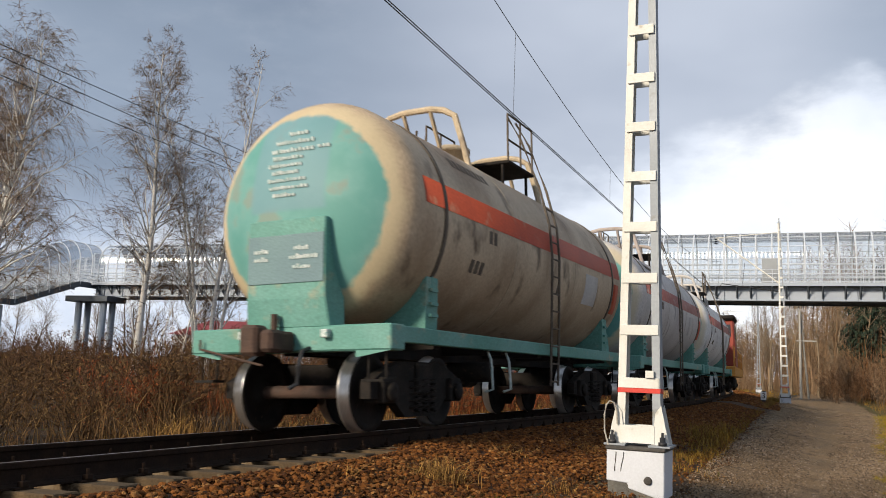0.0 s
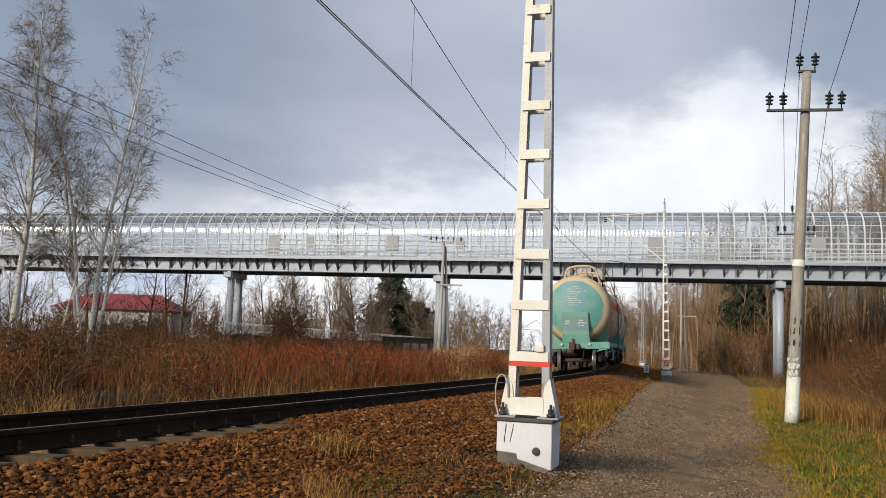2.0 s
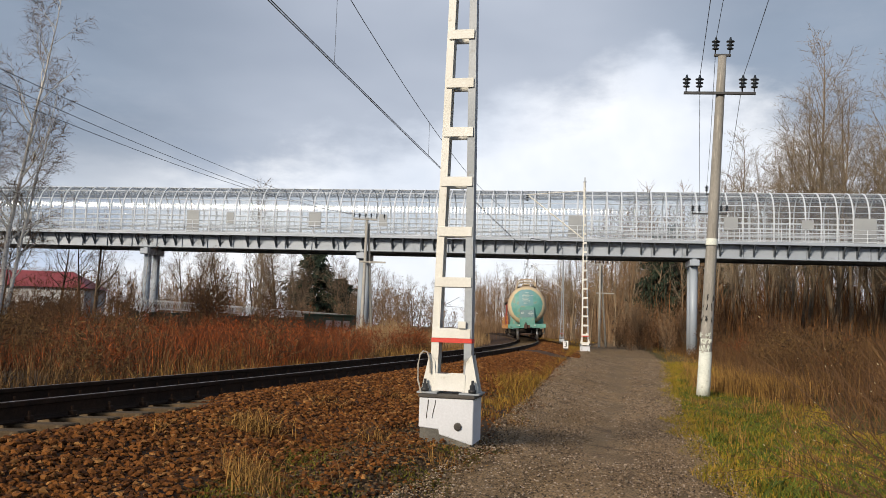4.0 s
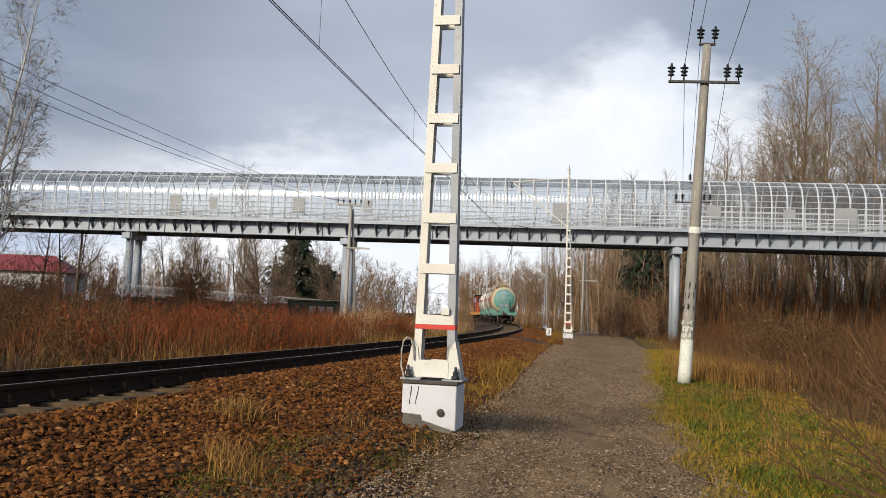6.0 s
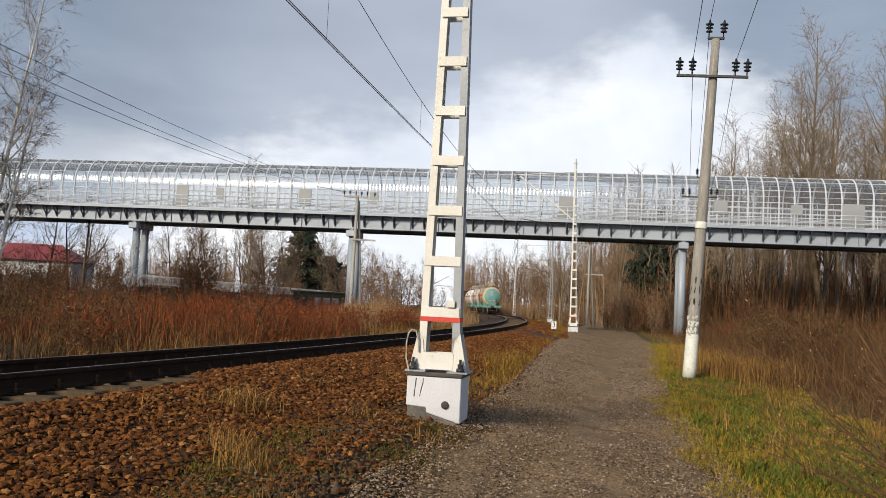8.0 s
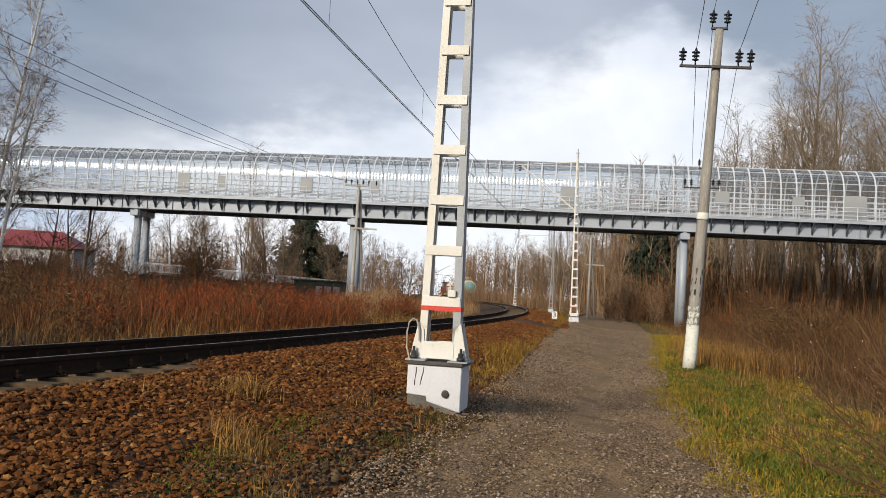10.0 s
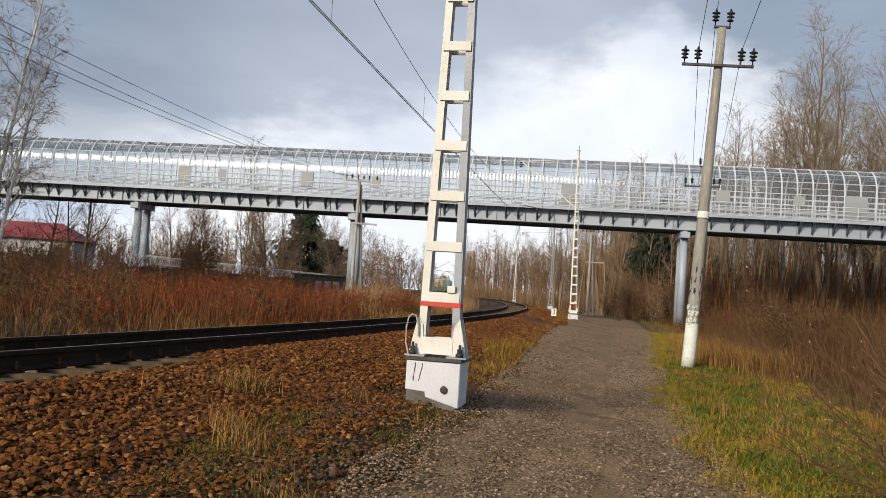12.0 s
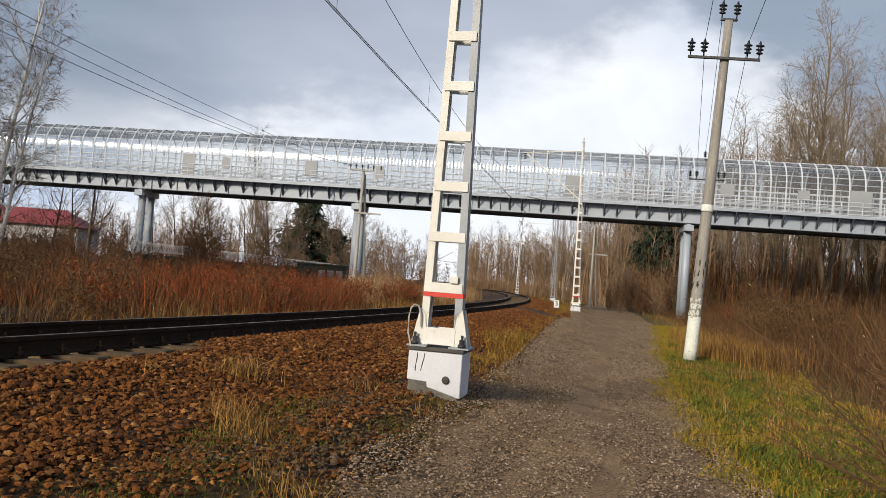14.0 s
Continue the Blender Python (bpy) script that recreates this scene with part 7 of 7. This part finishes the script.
xc_ = path_edges(yc_)[1] + 0.5 + 3.0 * rg.uniform(0, 1, m_) ** 0.8
x, y = np.repeat(xc_, 40) + rg.normal(0, 0.12, m_ * 40), np.repeat(yc_, 40) + rg.normal(0, 0.12, m_ * 40)
blades("dry_grass", "dry arching grass tufts in the verge", "grass", x, y, G(x, y) - 0.03, rg.uniform(0.1, 0.5, len(x)), 0.009, 0.8, M["straw"], rg, 0.25)
n = 6000
y = 5 + 75 * rg.uniform(0, 1, n) ** 1.2
l, r = path_edges(y)
x = r + 0.3 + 3.0 * rg.uniform(0, 1, n) ** np.where(y < 16, 0.45, 1.0)
blades("dry_grass", "dry straw grass at the verge", "grass", x, y, G(x, y) - 0.04, np.clip(0.15 + 0.36 * (x - r), 0.2, 1.1) * np.where(y < 17, 0.6, 1.0) * rg.uniform(0.15, 0.42, n), 0.007, 1.0, M["straw"], rg)
n = 5200
x, y = 8.3 + rg.normal(0, 0.45, n), 25.2 + rg.normal(0, 1.6, n)
blades("dry_grass", "tall pale dry grass behind the pole", "grass", x, y, G(x, y) - 0.04, rg.uniform(0.4, 1.15, n), 0.012, 0.42, M["straw"], rg, 0.35)
n = 42000
y = 6 + 84 * rg.uniform(0, 1, n) ** 1.1
l, r = path_edges(y)
off = np.where(y < 20, 3.4, 2.3) + 22 * rg.uniform(0, 1, n) ** 1.3
x = r + off + 0.4 * np.sin(y)
blades("weeds", "brown thicket of weeds beside the path", "weeds", x, y, G(x, y) - 0.04, np.minimum(0.35 + 0.25 * off, 1.9) * rg.uniform(0.5, 1.15, n), 0.014, 1.0, M["bramble"], rg)
n = 22000
y = 9 + 70 * rg.uniform(0, 1, n) ** 1.0
l, r = path_edges(y)
off = 4.0 + 20 * rg.uniform(0, 1, n) ** 1.2
x = r + off
blades("brown_thicket", "brown bare thicket beside the path", "shrubs", x, y, G(x, y) - 0.04, np.minimum(0.5 + 0.25 * off, 2.4) * rg.uniform(0.5, 1.1, n), 0.014, 0.7, M["bramble"], rg)


# low twiggy bushes in the field and right of the path
ws_ = [make_tree("weed_bush", "low twiggy red-brown bush", "shrub", "low bushes", pose(-9, 33, 0), M["redstem"], M["redstem"], seed=41, height=1.7, base_r=0.012, stems=8, limbs=6, sub=3, tw=2, reach=0.34, up=1.2, first=0.15, twig_r=0.012),
       make_tree("weed_bush", "low twiggy brown bush", "shrub", "low bushes", pose(-12, 36, 0), M["weeds"], M["weeds"], seed=42, height=1.9, base_r=0.012, stems=8, limbs=6, sub=3, tw=2, reach=0.38, up=0.9, first=0.15, twig_r=0.012)]
for k in range(210):
    xx, yy = place_on_track(np.array([-6 + 66 * rng.uniform(0, 1)]), np.array([-5.6 - 18 * rng.uniform(0, 1) ** 1.4]))
    redzone = yy[0] > 28 and xx[0] > -15
    strew(ws_[0 if redzone or k % 9 == 0 else 1], [(xx[0], yy[0], rng.uniform(0.6, 1.15))])
for k in range(64):
    yy = 13 + 60 * rng.uniform(0, 1)
    xx = float(path_edges(yy)[1]) + 3.6 + 15 * rng.uniform(0, 1)
    strew(ws_[0 if k % 6 == 0 else 1], [(xx, yy, rng.uniform(0.75, 1.35))])


for k in range(30):
    yy = 7.5 + 9 * rng.uniform(0, 1)
    xx = float(path_edges(yy)[1]) + 3.0 + 5 * rng.uniform(0, 1)
    strew(ws_[1], [(xx, yy, rng.uniform(0.4, 0.85))])


def far_wood():
    """The closed wood behind: thin stems with sprays of twigs, too many to count."""
    rf = np.random.default_rng(91)
    segs = []
    spots = [(20 + 95 * rf.uniform(), 112 + 55 * rf.uniform(), 17 + 5 * rf.uniform()) for _ in range(430)]
    spots += [(2 + 44 * rf.uniform(), 190 + 60 * rf.uniform(), 11 + 5 * rf.uniform()) for _ in range(260)]
    spots += [(-95 + 82 * rf.uniform(), 125 + 70 * rf.uniform(), 7 + 4 * rf.uniform()) for _ in range(260)]
    for x, y, h in spots:
        p = np.array([x, y, -0.3])
        tr = polyline(rf, p, (0.04 * rf.normal(), 0.04 * rf.normal(), 1), h, 4, 0.03, 0.02)
        segs += [(tr[i], tr[i + 1], 0.14 * (1 - 0.23 * i), 0.14 * (1 - 0.23 * (i + 1))) for i in range(4)]
        for k in range(62):
            f = 0.25 + 0.75 * rf.uniform()
            i = min(3, int(f * 4))
            q = tr[i] + (tr[i + 1] - tr[i]) * (f * 4 - i)
            d = np.array([rf.normal(), rf.normal(), 1.1])
            b = polyline(rf, q, d / np.linalg.norm(d), (1.25 - f) * h * 0.28 * rf.uniform(0.5, 1.2) + 0.3, 2, 0.2, 0.1)
            segs += [(b[0], b[1], 0.03, 0.022), (b[1], b[2], 0.022, 0.008)]
        for k in range(10):
            d = np.array([rf.normal(), rf.normal(), 1.0])
            q = p + np.array([rf.normal(0, 1.2), rf.normal(0, 1.2), 0])
            b = polyline(rf, q, d / np.linalg.norm(d), rf.uniform(1.5, 3.6), 2, 0.2, 0.1)
            segs += [(b[0], b[1], 0.035, 0.025), (b[1], b[2], 0.025, 0.01)]
    V, Fc = ribbons(segs, rf)
    tagged(new("far_wood", mesh_from("far_wood", V.tolist(), Fc.tolist(), M["twig_warm"])), "distant bare brown wood", "wood", kind="stuff")


far_wood()
n = 20000
x, y = 23 + 60 * rg.uniform(0, 1, n), 76 + 40 * rg.uniform(0, 1, n) ** 1.3
blades("undergrowth", "dense dark undergrowth of the wood", "shrubs", x, y, G(x, y) - 0.1, rg.uniform(1.5, 8.5, n), 0.06, 0.3, M["understory"], rg)


def wood_spots(rg, n):
    px, py = 34 + 70 * rg.uniform(0, 1, n), 92 + 45 * rg.uniform(0, 1, n)
    return px, py, G(px, py) - 0.1


n = 12000
x, y = -13 - 55 * rg.uniform(0, 1, n), 56 + 26 * rg.uniform(0, 1, n)
blades("undergrowth", "tall brown growth deep in the wood", "shrubs", *wood_spots(rg, 13000), rg.uniform(4.0, 13.0, 13000), 0.09, 0.2, M["understory"], rg)
blades("undergrowth", "dark tangled growth before the fence", "shrubs", x, y, G(x, y) - 0.1, rg.uniform(0.9, 3.0, n), 0.03, 0.45, M["twig_dark"], rg)
n = 9000
x, y = 3 + 22 * rg.uniform(0, 1, n), 160 + 30 * rg.uniform(0, 1, n)
blades("undergrowth", "brown undergrowth round the curve", "shrubs", x, y, G(x, y) - 0.1, rg.uniform(1.2, 4.0, n), 0.06, 0.35, M["twig_warm"], rg)


def leaves(name, label, x, y, size, rg):
    n = len(x)
    z = G(x, y) + 0.008
    a = rg.uniform(0, 6.28, n)
    s = size * rg.uniform(0.6, 1.4, n)
    P = np.empty((n, 4, 3))
    for k, (u, v, dz) in enumerate(((-1, 0, 0.1), (0, -0.55, 0.5), (1, 0, 0.2), (0, 0.55, 0.6))):
        P[:, k] = np.stack([x + s * (u * np.cos(a) - v * np.sin(a)), y + s * (u * np.sin(a) + v * np.cos(a)), z + dz * s * rg.uniform(0, 1, n)], -1)
    f = (np.arange(n)[:, None] * 4 + np.arange(4)[None]).tolist()
    tagged(new(name, mesh_from(name, P.reshape(-1, 3).tolist(), f, M["leaf"])), label, "leaves", kind="stuff")


n = 5000
y = 4.5 + 22 * rg.uniform(0, 1, n) ** 1.5
l, r = path_edges(y)
x = l - 3.2 + (r - l + 5.5) * rg.uniform(0, 1, n)
k = (x < l + 0.4) | (x > r - 0.3)
leaves("fallen_leaves", "fallen brown and yellow leaves", x[k], y[k], 0.018, rg)

# bare willow in the foreground with pale buds
rw = np.random.default_rng(6)
for bx_, by_, dirx, cnt, lab in ((4.35, 7.2, -1.25, 13, "bare willow bush with red-brown rods and pale buds"), (5.9, 9.6, -0.7, 11, "bare willow bush with thin upright rods"), (7.9, 13.2, -0.5, 16, "bare willow bush with thin upright rods")):
    bush = thing("willow_bush", lab, "shrub", "willow bushes", pose(bx_, by_, -0.02))
    segs, tw_, buds = [], [], []
    for k in range(cnt):
        a = rw.uniform(0, 6.28)
        d = np.array([dirx + 0.4 * math.cos(a), 0.4 * math.sin(a), rw.uniform(0.3, 1.0)])
        L = rw.uniform(1.2, 2.6)
        pts = polyline(rw, (0.15 * math.cos(a), 0.15 * math.sin(a), 0), d / np.linalg.norm(d), L, 8, 0.06, 0.03)
        segs += [(pts[i], pts[i + 1], 0.010 * (1 - i / 9), 0.010 * (1 - (i + 1) / 9)) for i in range(8)]
        for i in range(2, 8):
            for q in range(2):
                dd = side_dir(rw, pts[i] - pts[i - 1], rw.uniform(0.3, 0.7))
                t3 = polyline(rw, pts[i], dd, rw.uniform(0.2, 0.6), 3, 0.08, 0.04)
                tw_ += [(t3[j], t3[j + 1], 0.0035, 0.0028) for j in range(3)]
                if rw.uniform() < 0.22:
                    buds.append((t3[-1], t3[-1] + (t3[-1] - t3[-2]) / np.linalg.norm(t3[-1] - t3[-2]) * 0.018, 0.0045, 0.002))
    for nm, sg, n_, mt in (("rod", segs, 5, M["rod"]), ("twig", tw_, 3, M["rod"]), ("bud", buds, 4, M["bud"])):
        V, Fc = tubes(sg, n_)
        o = new(nm, mesh_from(nm, V.tolist(), Fc.tolist(), mt))
        o.parent = bush
        tagged(o, kind="stuff")

build_stones()

motions()
